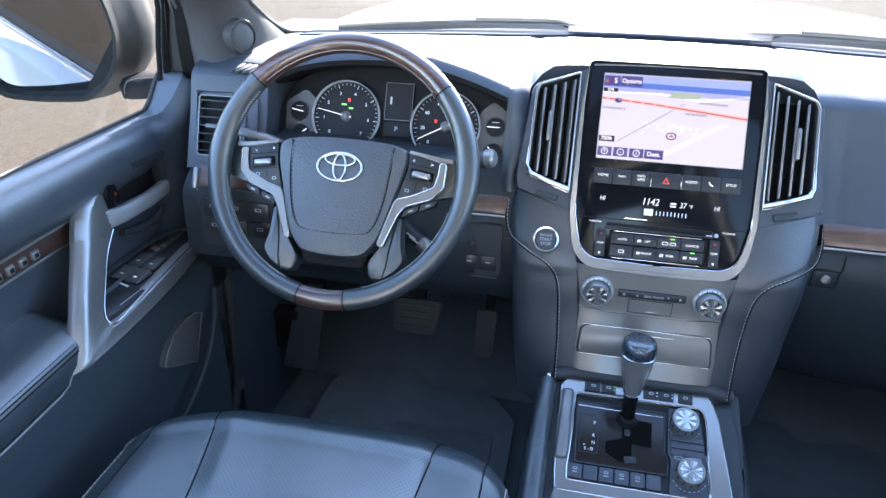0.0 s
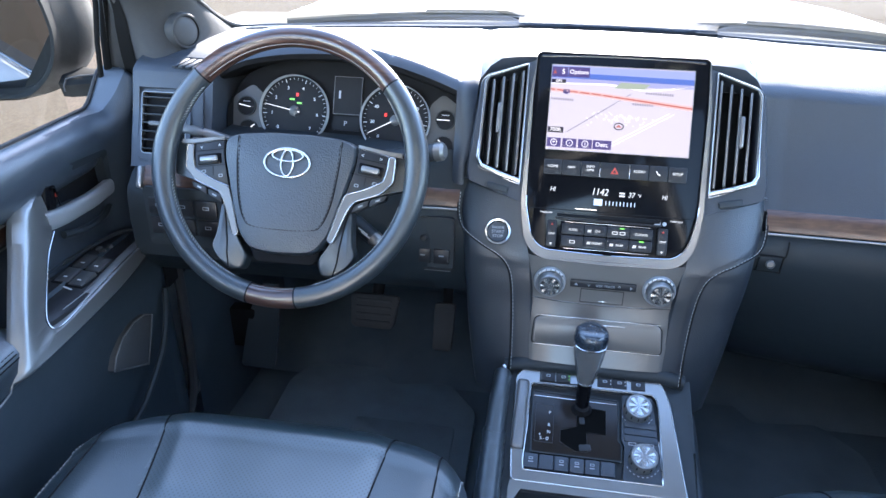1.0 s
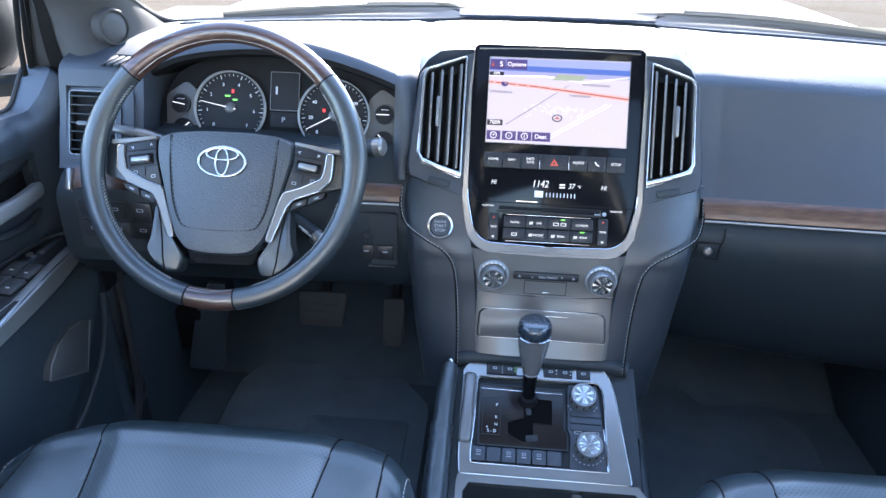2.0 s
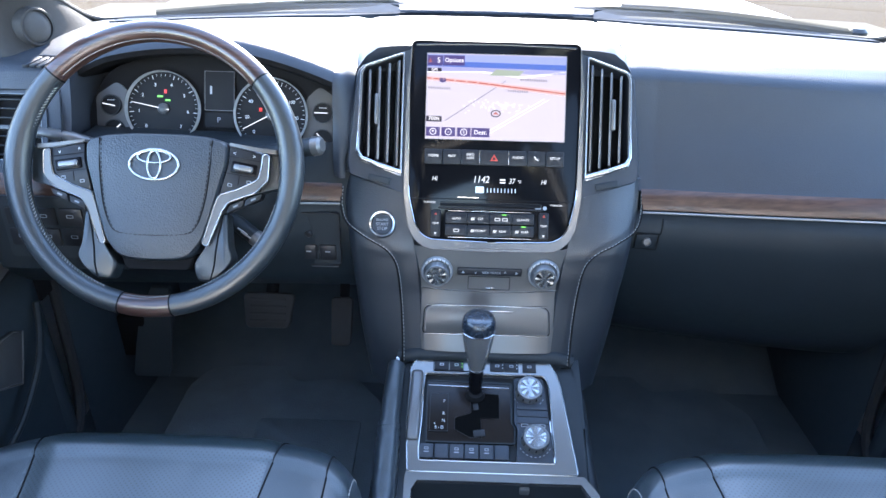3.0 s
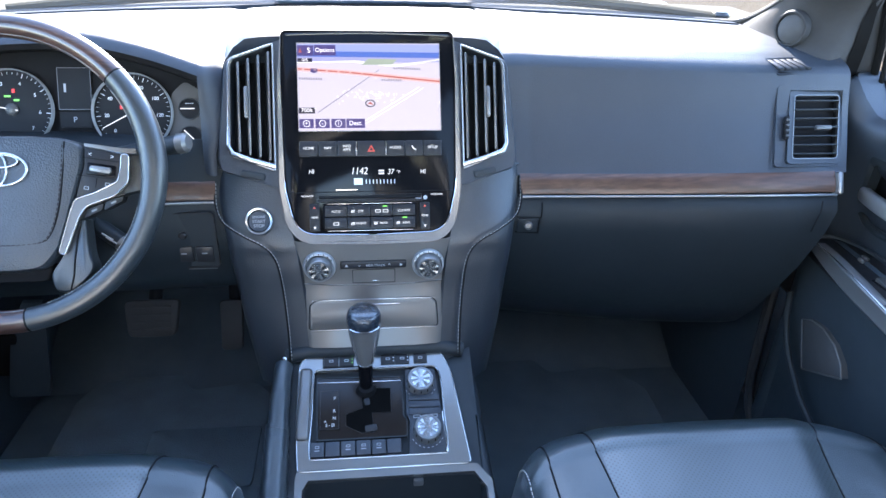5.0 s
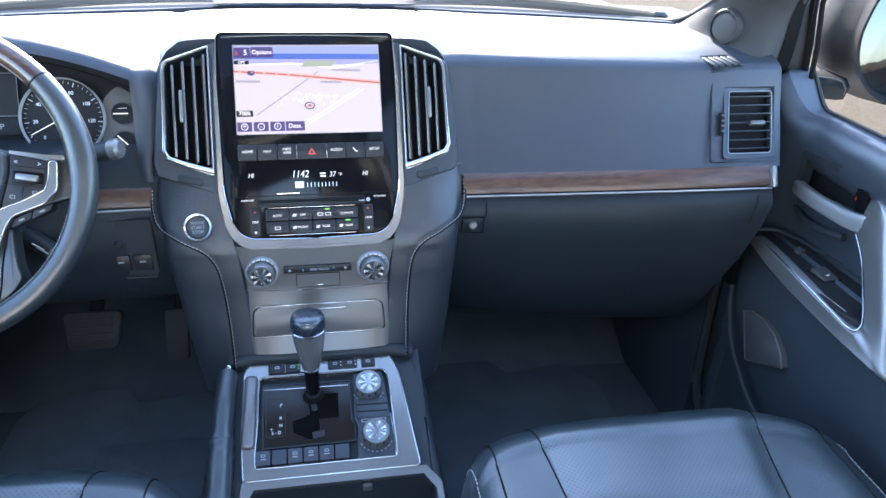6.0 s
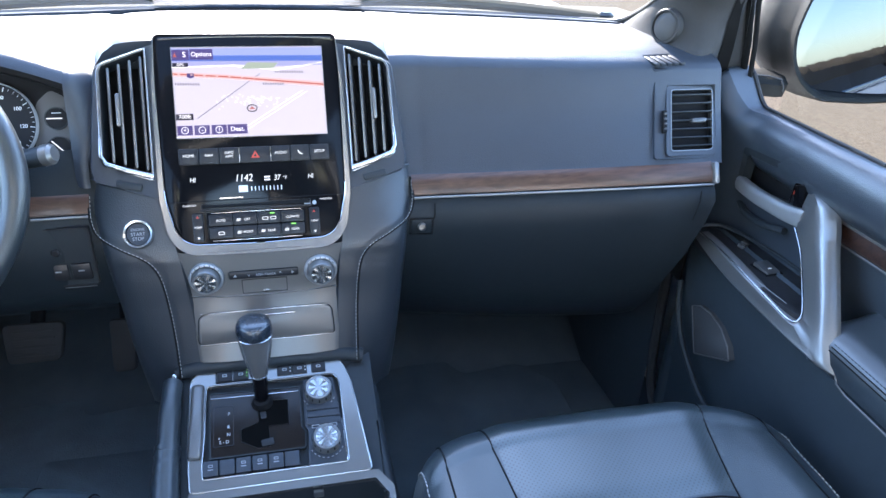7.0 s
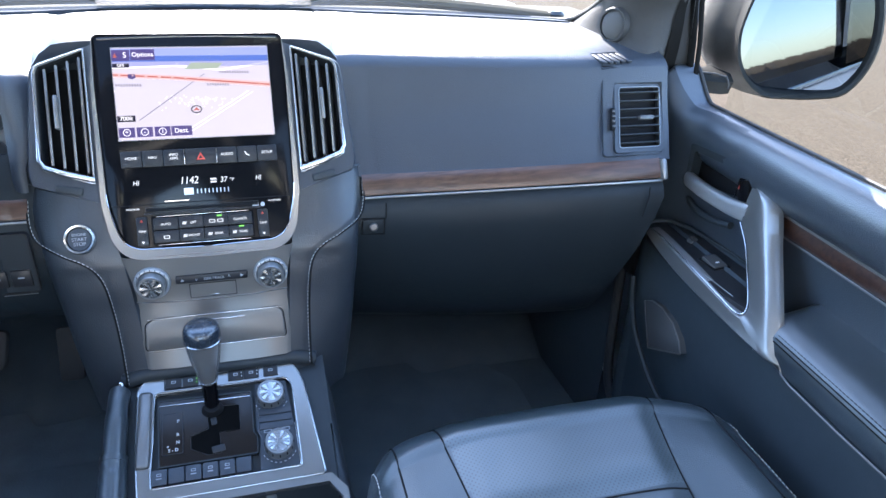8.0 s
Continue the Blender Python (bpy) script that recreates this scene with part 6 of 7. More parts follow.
def stalk(name, label, path, r, skin):
    s = thing(name, path[0], label, "stalk", "column stalks")
    pts = spline(path, 5)
    part("arm", tube(pts, [r * 0.62 + (r * 0.38) * min(1, k / (len(pts) * 0.55)) for k in range(len(pts))], 14, flat=0.8), skin, s)
    end, d = pts[-1], (pts[-1] - pts[-3]).normalized()
    part("end_cap", tube([end, end + d * 0.010, end + d * 0.014], [r * 1.05, r * 1.0, r * 0.7], 14, flat=0.85), BRUSHED, s)
    return s


def dial(c, name, u, v, r, ticks, label, needle, words):
    """A round gauge: bright ring, dark face, scale marks, figures, needle."""
    g = part(name, moved(lathe([(r * 0.97, 0), (r, 0), (r, 0.008), (r * 0.985, 0.010), (r * 0.972, 0.008), (r * 0.968, 0.001)], 56), on(GAUGES, u, v, 0.001)), GREYINK, c, label)
    part("dial_face", moved(lathe([(r * 0.975, 0), (r * 0.975, 0.0015), (0, 0.0016)], 56), on(GAUGES, u, v, 0.001)), DIAL, g)
    for k in range(ticks):
        a = radians(225 - 270 * k / (ticks - 1))
        major = k % 5 == 0
        ln = r * (0.11 if major else 0.06)
        part("scale_mark", moved(box((ln, 0.0008 if major else 0.0004, 0.0003)), on(GAUGES, u + (r * 0.92 - ln / 2) * math.cos(a), v + (r * 0.92 - ln / 2) * math.sin(a), 0.0028, math.degrees(a))), INK, g)
    for k, word in enumerate(words):
        a = radians(225 - 270 * k / (len(words) - 1))
        part("figure", lettering(word, r * 0.125, on(GAUGES, u + r * 0.66 * math.cos(a), v + r * 0.66 * math.sin(a), 0.0027)), INK, g)
    a = radians(needle)
    tip = Vector((u + r * 0.86 * math.cos(a), v + r * 0.86 * math.sin(a), 0.006))
    tail = Vector((u - r * 0.16 * math.cos(a), v - r * 0.16 * math.sin(a), 0.006))
    part("needle", moved(tube([tail, tip], [0.0010, 0.0005], 6), GAUGES), LCD, g, "white needle")
    part("needle_hub", moved(lathe([(r * 0.15, 0.002), (r * 0.15, 0.005), (r * 0.10, 0.007), (0, 0.0072)], 28), on(GAUGES, u, v, 0)), DIMSATIN, g)
    return g


def instruments():
    c = thing("instrument_cluster", (-0.421, 0.06, 0.68), "dark instrument cluster with two round dials", "instruments")
    plate = rounded([(-0.195, -0.080), (0.190, -0.080), (0.196, 0.0), (0.165, 0.055), (0.09, 0.085), (-0.09, 0.090), (-0.170, 0.055), (-0.200, 0.0)], 0.02)
    part("backing", moved(prism(plate, -0.03, -0.001), GAUGES), MATT, c)
    wing = rounded([(0.128, -0.060), (0.185, -0.058), (0.188, 0.018), (0.155, 0.040), (0.135, 0.022)], 0.008)
    part("grey_surround", moved(prism(wing, -0.01, 0.001), GAUGES), DIMSATIN, c, "satin grey surround")
    part("grey_surround", moved(prism([(-u, v) for u, v in wing][::-1], -0.01, 0.001), GAUGES), DIMSATIN, c, "satin grey surround")
    dial(c, "rev_counter", -0.0836, 0.0000, 0.0570, 36, "rev counter in a bright ring", 169, [str(k) for k in range(8)])
    dial(c, "speedometer", 0.0813, -0.0050, 0.0560, 36, "speedometer in a bright ring", 208, [str(20 * k) for k in range(8)])
    for u, v, n in ((-0.1640, 0.0036, 170), (-0.1590, -0.0335, 40), (0.1605, 0.0000, 180), (0.1605, -0.0400, 135)):
        g = part("small_gauge", moved(lathe([(0.0142, 0), (0.0154, 0), (0.0154, 0.004), (0.0144, 0.004), (0.0142, 0.0005)], 32), on(GAUGES, u, v, 0.001)), PLASTIC, c)
        part("dial_face", moved(lathe([(0.0145, 0), (0.0145, 0.0022), (0, 0.0023)], 32), on(GAUGES, u, v, 0.001)), DIAL, g)
        part("needle", moved(box((0.020, 0.0014, 0.0006)), on(GAUGES, u + 0.003 * math.cos(radians(n)), v + 0.003 * math.sin(radians(n)), 0.0042, n)), LCD, g)
        for k in range(4):
            part("scale_mark", moved(box((0.0026, 0.0008, 0.0003)), on(GAUGES, u - 0.0045 + 0.003 * k, v + (0.0075 if v > -0.02 else -0.0070), 0.0036)), INK, g)
    disp = part("trip_display", moved(prism(rect(0.0455, 0.0590, 0.001, 0.0025, 0.0290), 0, 0.0030), GAUGES), DIAL, c)
    part("display_edge", moved(ring(rect(0.0455, 0.0590, 0.001, 0.0025, 0.0290), rect(0.0443, 0.0578, 0.001, 0.0025, 0.0290), 0, 0.0034), GAUGES), BRUSHED, disp)
    part("trip_readout", moved(box((0.003, 0.012, 0.0004)), on(GAUGES, -0.0105, 0.030, 0.0032)), GREYINK, disp)
    part("gear_window", moved(prism(rect(0.044, 0.022, 0.001, 0.002, -0.0150), 0, 0.0022), GAUGES), DIAL, c)
    part("gear_letter", lettering("P", 0.0110, on(GAUGES, 0.001, -0.0150, 0.0024)), GREYINK, c)
    part("odometer_bars", moved(box((0.024, 0.004, 0.0005)), on(GAUGES, 0.016, -0.0420, 0.0020)), GREYINK, c)
    for u, v, w, h, mat in ((-0.0802, 0.0260, 0.0038, 0.0056, RED), (-0.0885, 0.0185, 0.0085, 0.0026, GREEN), (-0.0765, 0.0130, 0.0075, 0.0026, GREEN), (0.0655, 0.0025, 0.0042, 0.0054, RED)):
        part("warning_lamp", moved(box((w, h, 0.0006)), on(GAUGES, u, v, 0.0034)), mat, c, "lit warning lamp")


def knee_switches():
    p = thing("switch_panel", (-0.27, -0.03, 0.51), "black switch panel below the wood strip", "switch panel", "lower switch panels")
    m = slope((-0.268, -0.0295, 0.555), (0, 0.02, 1))
    part("plate", moved(prism(rect(0.068, 0.088, 0.006), -0.004, 0.0015), m), PLASTIC, p)
    part("frame", moved(ring(rect(0.072, 0.092, 0.007), rect(0.068, 0.088, 0.006), -0.004, 0.0030), m), BUTTON, p)
    for k in range(2):
        key = part("switch", moved(box((0.026, 0.026, 0.006), 0.002), on(m, -0.014 + 0.030 * k, -0.022, 0.002)), BUTTON, p)
        part("key_glyph", moved(box((0.008, 0.002, 0.0005)), on(m, -0.014 + 0.030 * k, -0.020, 0.0052)), GREYINK, key)
    part("chrome_line", moved(box((0.062, 0.0010, 0.001)), on(m, 0.0, -0.048, 0.002)), SATIN, p)
    part("mirror_dial", moved(lathe([(0.006, 0), (0.006, 0.004), (0.004, 0.006)], 20), on(m, -0.012, 0.010, 0.001)), BUTTON, p)
    p = thing("switch_panel", (-0.66, -0.08, 0.53), "black switch panel by the door with dim legends", "switch panel", "lower switch panels")
    m = slope((-0.640, -0.1015, 0.600), (0, 0.05, 1))
    part("plate", moved(prism(rect(0.125, 0.095, 0.006), -0.004, 0.0015), m), PLASTIC, p)
    for k in range(6):
        key = part("switch", moved(box((0.034, 0.027, 0.006), 0.002), on(m, -0.038 + 0.038 * (k % 3), 0.018 - 0.032 * (k // 3), 0.002)), BUTTON, p)
        part("key_glyph", moved(ring(rect(0.010, 0.005, 0.001), rect(0.008, 0.0034, 0.001), 0, 0.0005), on(m, -0.038 + 0.038 * (k % 3), 0.020 - 0.032 * (k // 3), 0.0052)), GREYINK, key)


# ---- seats ----
def seat(side, label):
    s = thing("front_seat", (side * 0.425, -0.55, 0.0), label, "car seat", "front seats")
    cols, rows = 81, 70
    hw, cx, r = 0.250, 0.425, 0.060
    span = lambda a, lo, hi: max(0.0, min(1.0, (a - lo) / (hi - lo)))  # noqa: E731
    seam_out = lambda d: 0.67 - 0.62 * d + 0.45 * d * d  # noqa: E731
    seam_in = lambda d: -0.625 + 0.20 * d  # noqa: E731

    def surface(q, u):
        """A point of the cushion: q across (outboard positive), u from under the front roll to the back."""
        y0 = -0.284 - (0.075 if q > 0 else 0.060) * abs(q) ** 6
        top = 0.409 + 0.022 * span(abs(q), 0.50, 0.80) ** 2 * span(u, 0.25, 1) ** 0.7 + 0.006 * (1 - q * q)
        top -= 0.050 * (1 - math.sqrt(max(0.0, 1 - span(abs(q), 0.84, 1.0) ** 2)))
        if u < 0.25:
            a = radians(-50 + 560 * u)
            y, z = y0 - r + r * math.cos(a), top - r + r * math.sin(a)
            d = (y0 - y) / 0.52 if a > 0 else 0.0
        else:
            d = r / 0.52 + (1 - r / 0.52) * (u - 0.25) / 0.75
            y, z = y0 - d * 0.52, top - 0.030 * d
        inside = span(q, seam_in(d), seam_in(d) + 0.10) * span(-q, -seam_out(d), -seam_out(d) + 0.10)
        z += 0.0045 * inside * (1 - 0.8 * math.exp(-((d - 0.345 + 0.02 * q * q) / 0.03) ** 2))
        z += 0.0006 * noise.noise((q * 4, d * 9, side * 3.0)) + 0.0004 * noise.noise((q * 9, d * 16, 7.0))
        return Vector((side * (cx + q * hw + 0.022 * span(q, 0.80, 1.0) - (0.003 if side > 0 else 0.013) * span(-q, 0.60, 1.0)), y, z)), d

    verts, tags = [], []
    for j in range(rows):
        for i in range(cols):
            q = -1 + 2 * i / (cols - 1)
            p, d = surface(q, j / (rows - 1))
            verts.append(tuple(p))
            tags.append((q, d))
    insert, cover = [], []
    for j in range(rows - 1):
        for i in range(cols - 1):
            k = j * cols + i
            f = (k, k + 1, k + cols + 1, k + cols)
            q, d = tags[k]
            (insert if seam_in(d) < q < seam_out(d) and d < 0.345 and j > 9 else cover).append(f[::side])
    for name, faces, mat, text in (("perforated_insert", insert, PERFORATED, "perforated leather panel"), ("leather_cushion", cover, SEATHIDE, "")):
        me = bpy.data.meshes.new("tmp")
        me.from_pydata(verts, [], faces)
        bm = bmesh.new()
        bm.from_mesh(me)
        bpy.data.meshes.remove(me)
        bmesh.ops.delete(bm, geom=[v for v in bm.verts if not v.link_faces], context="VERTS")
        part(name, bm, mat, s, text, 80)
    lift = Vector((0, 0.0004, 0.0006))
    us = [k / 90 for k in range(8, 91)]
    for rule in (seam_out, seam_in, lambda d: -0.85, lambda d: 0.88):
        part("seam", tube([surface(rule(surface(0.0, u)[1]), u)[0] + lift * 0.3 for u in us], 0.0013, 6), MATT, s)
    cross = 0.25 + 0.75 * (0.345 - r / 0.52) / (1 - r / 0.52)
    part("seam", tube([surface(-0.574 + 1.080 * k / 30, cross + 0.012 + 0.06 * (-0.674 + 1.080 * k / 30) ** 2)[0] + lift * 0.3 for k in range(31)], 0.0013, 6), MATT, s)
    for q in (0.955, -0.955):
        part("edge_stitching", stitches([surface(q, u)[0] + lift * 2 for u in us], 0.0042, 0.0026, 0.0007), THREAD, s, "pale edge stitching")
    skirt = loft([[(side * (cx + x * hw), y, z) for x, y in ((-0.97, -0.80), (-0.97, -0.42), (-0.80, -0.345), (0, -0.315), (0.80, -0.345), (0.97, -0.42), (0.97, -0.80))] for z in (0.355, 0.30, 0.16)])
    part("seat_base", skirt, PLASTIC, s)
    part("seat_rail", joined(*[moved(box((0.04, 0.52, 0.16), 0.01), pose(side * (cx + dx), -0.62, 0.08)) for dx in (-0.17, 0.17)]), MATT, s)
    back = []
    for z, y, w, t in ((0.40, -0.800, 0.225, 0.10), (0.55, -0.845, 0.240, 0.13), (0.72, -0.895, 0.240, 0.13), (0.88, -0.930, 0.228, 0.12), (0.985, -0.955, 0.196, 0.10), (1.01, -0.985, 0.12, 0.06)):
        back.append([(side * (cx + w * math.copysign(abs(math.cos(a)) ** 0.6, math.cos(a))), y - t / 2 + t / 2 * math.copysign(abs(math.sin(a)) ** 0.6, math.sin(a)) + 0.03 * abs(math.cos(a)) ** 3, z) for a in (k * math.pi / 14 for k in range(28))])
    grid = [list(map(tuple, row)) for row in zip(*[spline(list(c), 4) for c in zip(*back)])]
    part("backrest", loft(grid, closed=True, caps=True), LEATHER, s)
    part("headrest", moved(box((0.25, 0.10, 0.16), 0.04, 4), pose(side * cx, -1.02, 1.10, -12, 0, 0)), LEATHER, s)
    for dx in (-0.06, 0.06):
        part("headrest_post", tube([(side * (cx + dx), -0.99, 0.97), (side * (cx + dx), -1.015, 1.06)], 0.006, 8), CHROME, s)


# ---- doors ----
# the pull bracket from its top down to the corner, then forward along the pod: x, inner edge (y, z), outer edge (y, z)
BRACKET = (
    (0.784, (-0.186, 0.667), (-0.199, 0.672)), (0.779, (-0.188, 0.656), (-0.227, 0.669)), (0.774, (-0.192, 0.640), (-0.249, 0.659)),
    (0.768, (-0.200, 0.612), (-0.267, 0.641)), (0.757, (-0.235, 0.592), (-0.289, 0.616)), (0.744, (-0.269, 0.562), (-0.318, 0.587)),
    (0.731, (-0.296, 0.541), (-0.346, 0.560)), (0.721, (-0.309, 0.533), (-0.372, 0.529)), (0.713, (-0.311, 0.527), (-0.394, 0.498)),
    (0.711, (-0.297, 0.524), (-0.361, 0.4965)), (0.710, (-0.269, 0.527), (-0.306, 0.4975)), (0.710, (-0.213, 0.533), (-0.241, 0.4990)),
    (0.711, (-0.152, 0.538), (-0.168, 0.5030)), (0.714, (-0.097, 0.539), (-0.100, 0.512)), (0.719, (-0.055, 0.535), (-0.053, 0.521)),
)


def door(side, label):
    d = thing("front_door", (side * 0.80, -0.4, 0.1), label, "car door", "front doors")
    put = lambda name, bm, mat, parent=None, text="": part(name, sided(bm, side), mat, parent or d, text)  # noqa: E731
    ease = lambda f: max(0.0, min(1.0, f)) ** 2 * (3 - 2 * max(0.0, min(1.0, f)))  # noqa: E731
    ys = [-0.015, -0.032, -0.05, -0.08, -0.11, -0.15, -0.2, -0.4, -0.7, -1.0]
    rows = []
    for y in ys:
        up = -0.012 * ease((y + 0.055) / 0.04)
        lift = -0.005
        tuck = 0.003 * max(0.0, min(1.0, (y + 0.16) / 0.06)) + 0.018 * ease((y + 0.055) / 0.04)
        rows.append([(x + tuck, y, z + (up if z > 0.70 else up * 0.3) + lift) for x, z in ((0.812, 0.722), (0.806, 0.738), (0.799, 0.7425), (0.788, 0.7415), (0.776, 0.734), (0.768, 0.720), (0.765, 0.704), (0.768, 0.688), (0.775, 0.672), (0.785, 0.659), (0.796, 0.650), (0.806, 0.646))])
    put("upper_roll", loft([list(map(tuple, r)) for r in zip(*[spline(list(c), 3) for c in zip(*rows)])]), DOORSKIN, None, "soft vinyl upper roll")
    put("weather_strip", tube([(0.8045, y, 0.7385 + 0.053 * ease((y + 0.030) / 0.075)) for y in (0.034, 0.025, 0.015, 0.005, -0.005, -0.015, -0.025, -0.035, -0.05, -0.1, -0.2, -0.6, -1.0)], 0.0032, 6), RUBBER)
    put("recess_panel", loft([[(0.809, y, 0.73), (0.807, y, 0.66), (0.806, y, 0.60), (0.804, y, 0.545), (0.80, y, 0.50)] for y in (0.04, -0.30, -0.7, -1.0)]), DOORSKIN)
    # inner skin: the front column runs smoothly into the roll and the panel under it, with a hole for the latch
    skin, steps, lifts = bmesh.new(), 60, 56
    grid = []

    def skin_top(y):
        return 0.736 + 0.053 * ease((y + 0.030) / 0.075)

    def skin_x(y, z):
        w = ease((y + 0.070) / 0.078)
        q = z - 0.704
        base = 0.7637 + 0.0055 * ease((-y - 0.09) / 0.14) + (0.0226 * ((z - 0.699) / 0.0375) ** 2.6 if q > 0 else 0.020 * ease(-q / 0.06) + 0.006 * ease((0.60 - z) / 0.06))
        front = min(0.757, 0.745 + 0.17 * (0.72 - z))
        crown = max(0.0, (z - skin_top(y)) / 0.034 + 1)
        return min(0.806, base * (1 - w) + front * w + 0.026 * w * crown ** 2.5 + 0.03 * (max(0.0, y - 0.032) / 0.014) ** 2)

    for j in range(lifts + 1):
        row = []
        for i in range(steps + 1):
            y = 0.046 - 0.282 * i / steps
            z = 0.526 + (skin_top(y) - 0.526) * j / lifts
            row.append((skin.verts.new((skin_x(y, z), y, z)), y, z))
        grid.append(row)
    for ra, rb in zip(grid, grid[1:]):
        for i in range(steps):
            y, z = ra[i][1], ra[i][2]
            if -0.197 < y < -0.043 and 0.602 + 0.14 * (-y - 0.03) < z < 0.674 + 0.06 * (-y - 0.05):
                continue
            skin.faces.new((ra[i][0], ra[i + 1][0], rb[i + 1][0], rb[i][0]))
    part("inner_skin", sided(skin, side), DOORSKIN, d, "smooth inner skin ahead of the pull", 75)
    ledge = []
    for k in range(16):
        y = 0.046 - 0.0085 * k
        z = skin_top(y)
        ledge.append([(skin_x(y, z), y, z), (0.5 * skin_x(y, z) + 0.403, y, z + 0.0008), (0.806, y, z + 0.0005), (0.812, y, z - 0.012)])
    put("column_top", loft(ledge), DOORSKIN)
    hole = rounded([(-0.052, 0.671), (-0.190, 0.680), (-0.185, 0.632), (-0.046, 0.610)], 0.008, 4)
    edge = [(y * 1.09 + 0.0105, 0.636 + (z - 0.636) * 1.28 + (0.002 if z > 0.636 else -0.002)) for y, z in hole]
    lips = [[(skin_x(y, z) - 0.0008, y, z) for y, z in edge], [(skin_x(y, z) - 0.0016, y, z) for y, z in hole], [(skin_x(y, z) + 0.016, y, z) for y, z in hole]]
    put("latch_surround", loft([r + r[:1] for r in lips]), PLASTIC)
    put("kick_edge", loft([[(0.800, 0.030, z), (0.755, 0.018, z), (0.742, 0.0, z), (0.742, -0.02, z), (0.752, -0.034, z)] for z in (0.53, 0.40, 0.20, 0.06)]), LOWDOOR)
    put("lower_panel", loft([[(x, y, z) for x, z in ((0.765, 0.535), (0.733, 0.515), (0.724, 0.49), (0.728, 0.45), (0.735, 0.38), (0.742, 0.25), (0.748, 0.05))] for y in (-0.03, -0.2, -0.35, -0.6, -1.0)]), LOWDOOR, None, "hard black lower door panel")
    # latch recess, pull and lock knob
    put("latch_recess", moved(prism(rounded([(0.018, 0.672), (0.200, 0.686), (0.182, 0.622), (0.100, 0.606), (0.020, 0.602)], 0.010), 0, 0.004), Matrix(((0, 0, -1, 0.804), (-1, 0, 0, 0.0), (0, 1, 0, 0.0), (0, 0, 0, 1)))), MATT)
    bar = [[tuple(p) for p in spline([(xf + a, y, zc + h * b) for a, b in ((0.016, 0.85), (0.006, 1.0), (0.0015, 0.72), (0.0, 0.25), (0.0012, -0.55), (0.005, -1.0), (0.016, -0.85))], 3)] for y, zc, h, xf in ((-0.0395, 0.619, 0.0075, 0.775), (-0.0430, 0.619, 0.0105, 0.769), (-0.0500, 0.6185, 0.0118, 0.767), (-0.07, 0.6175, 0.0120, 0.766), (-0.10, 0.617, 0.0122, 0.765), (-0.13, 0.6185, 0.0125, 0.765), (-0.168, 0.621, 0.0130, 0.765), (-0.205, 0.628, 0.0145, 0.766))]
    put("latch_pull", loft([list(map(tuple, r)) for r in zip(*[spline(list(c), 3) for c in zip(*bar)])], closed=True, caps=True), LATCH, None, "bright satin latch pull")
    lower_grip = spline([(0.785, -0.045, 0.585), (0.776, -0.08, 0.578), (0.774, -0.13, 0.581), (0.778, -0.17, 0.590)], 5)
    put("grip_lip", tube(lower_grip, 0.006, 8), PLASTIC)
    knob = put("lock_knob", moved(box((0.016, 0.024, 0.036), 0.004), pose(0.779, -0.183, 0.656, -14, 0, 0)), GLOSS)
    part("knob_edge", sided(moved(tube([(0.769, -0.172, 0.640), (0.769, -0.174, 0.668), (0.769, -0.190, 0.676)], 0.0012, 6), pose(0, 0, 0)), side), CHROME, knob)
    part("lock_mark", sided(moved(box((0.002, 0.004, 0.006), 0.001), pose(0.7705, -0.173, 0.657, -14, 0, 0)), side), REDINK, knob)
    # the silver pull bracket
    secs = []
    for x, inner, outer in BRACKET:
        a, b = Vector((x, *inner)), Vector((x, *outer))
        m = (a + b) / 2
        secs.append([a + Vector((0.014, 0, 0)), a + Vector((0.002, 0, 0)), a.lerp(b, 0.10) + Vector((-0.0035, 0, 0)), m + Vector((-0.0050, 0, 0)), a.lerp(b, 0.74) + Vector((-0.0078, 0, 0)), a.lerp(b, 0.86) + Vector((-0.0050, 0, 0)), b + Vector((0.005, 0, 0)), b + Vector((0.013, 0, 0)), m + Vector((0.015, 0, 0))])
    put("pull_bracket", loft([list(map(tuple, r)) for r in zip(*[spline(list(c), 5) for c in zip(*secs)])], closed=True, caps=True), SATIN, None, "satin silver pull bracket and pod rim")
    inner_line = spline([(x - 0.0012, y, z) for x, (y, z), _ in BRACKET[3:]], 5)
    put("bracket_edge", tube(inner_line, 0.0009, 6), PULLMETAL, None, "thin bright inner edge")
    pod = rounded([(0.722, -0.034), (0.748, -0.022), (0.790, -0.030), (0.802, -0.090), (0.800, -0.200), (0.775, -0.262), (0.722, -0.312), (0.713, -0.270), (0.712, -0.120)], 0.012, 4)
    top = put("switch_pod", moved(prism(pod, 0.505, 0.5315, 0.001), pose(0, 0, 0)), BUTTON, None, "glossy black switch pod")
    put("pod_lip", tube(spline([(0.724, -0.036, 0.5355), (0.744, -0.040, 0.539), (0.762, -0.051, 0.5405), (0.777, -0.086, 0.541), (0.786, -0.132, 0.541), (0.792, -0.174, 0.541), (0.794, -0.225, 0.541)], 4), 0.0032, 8), PLASTIC)
    put("pod_line", tube([(0.719, -0.075, 0.5325), (0.7175, -0.13, 0.5325), (0.7185, -0.21, 0.5325), (0.7225, -0.275, 0.5325)], 0.0007, 6), SATIN)
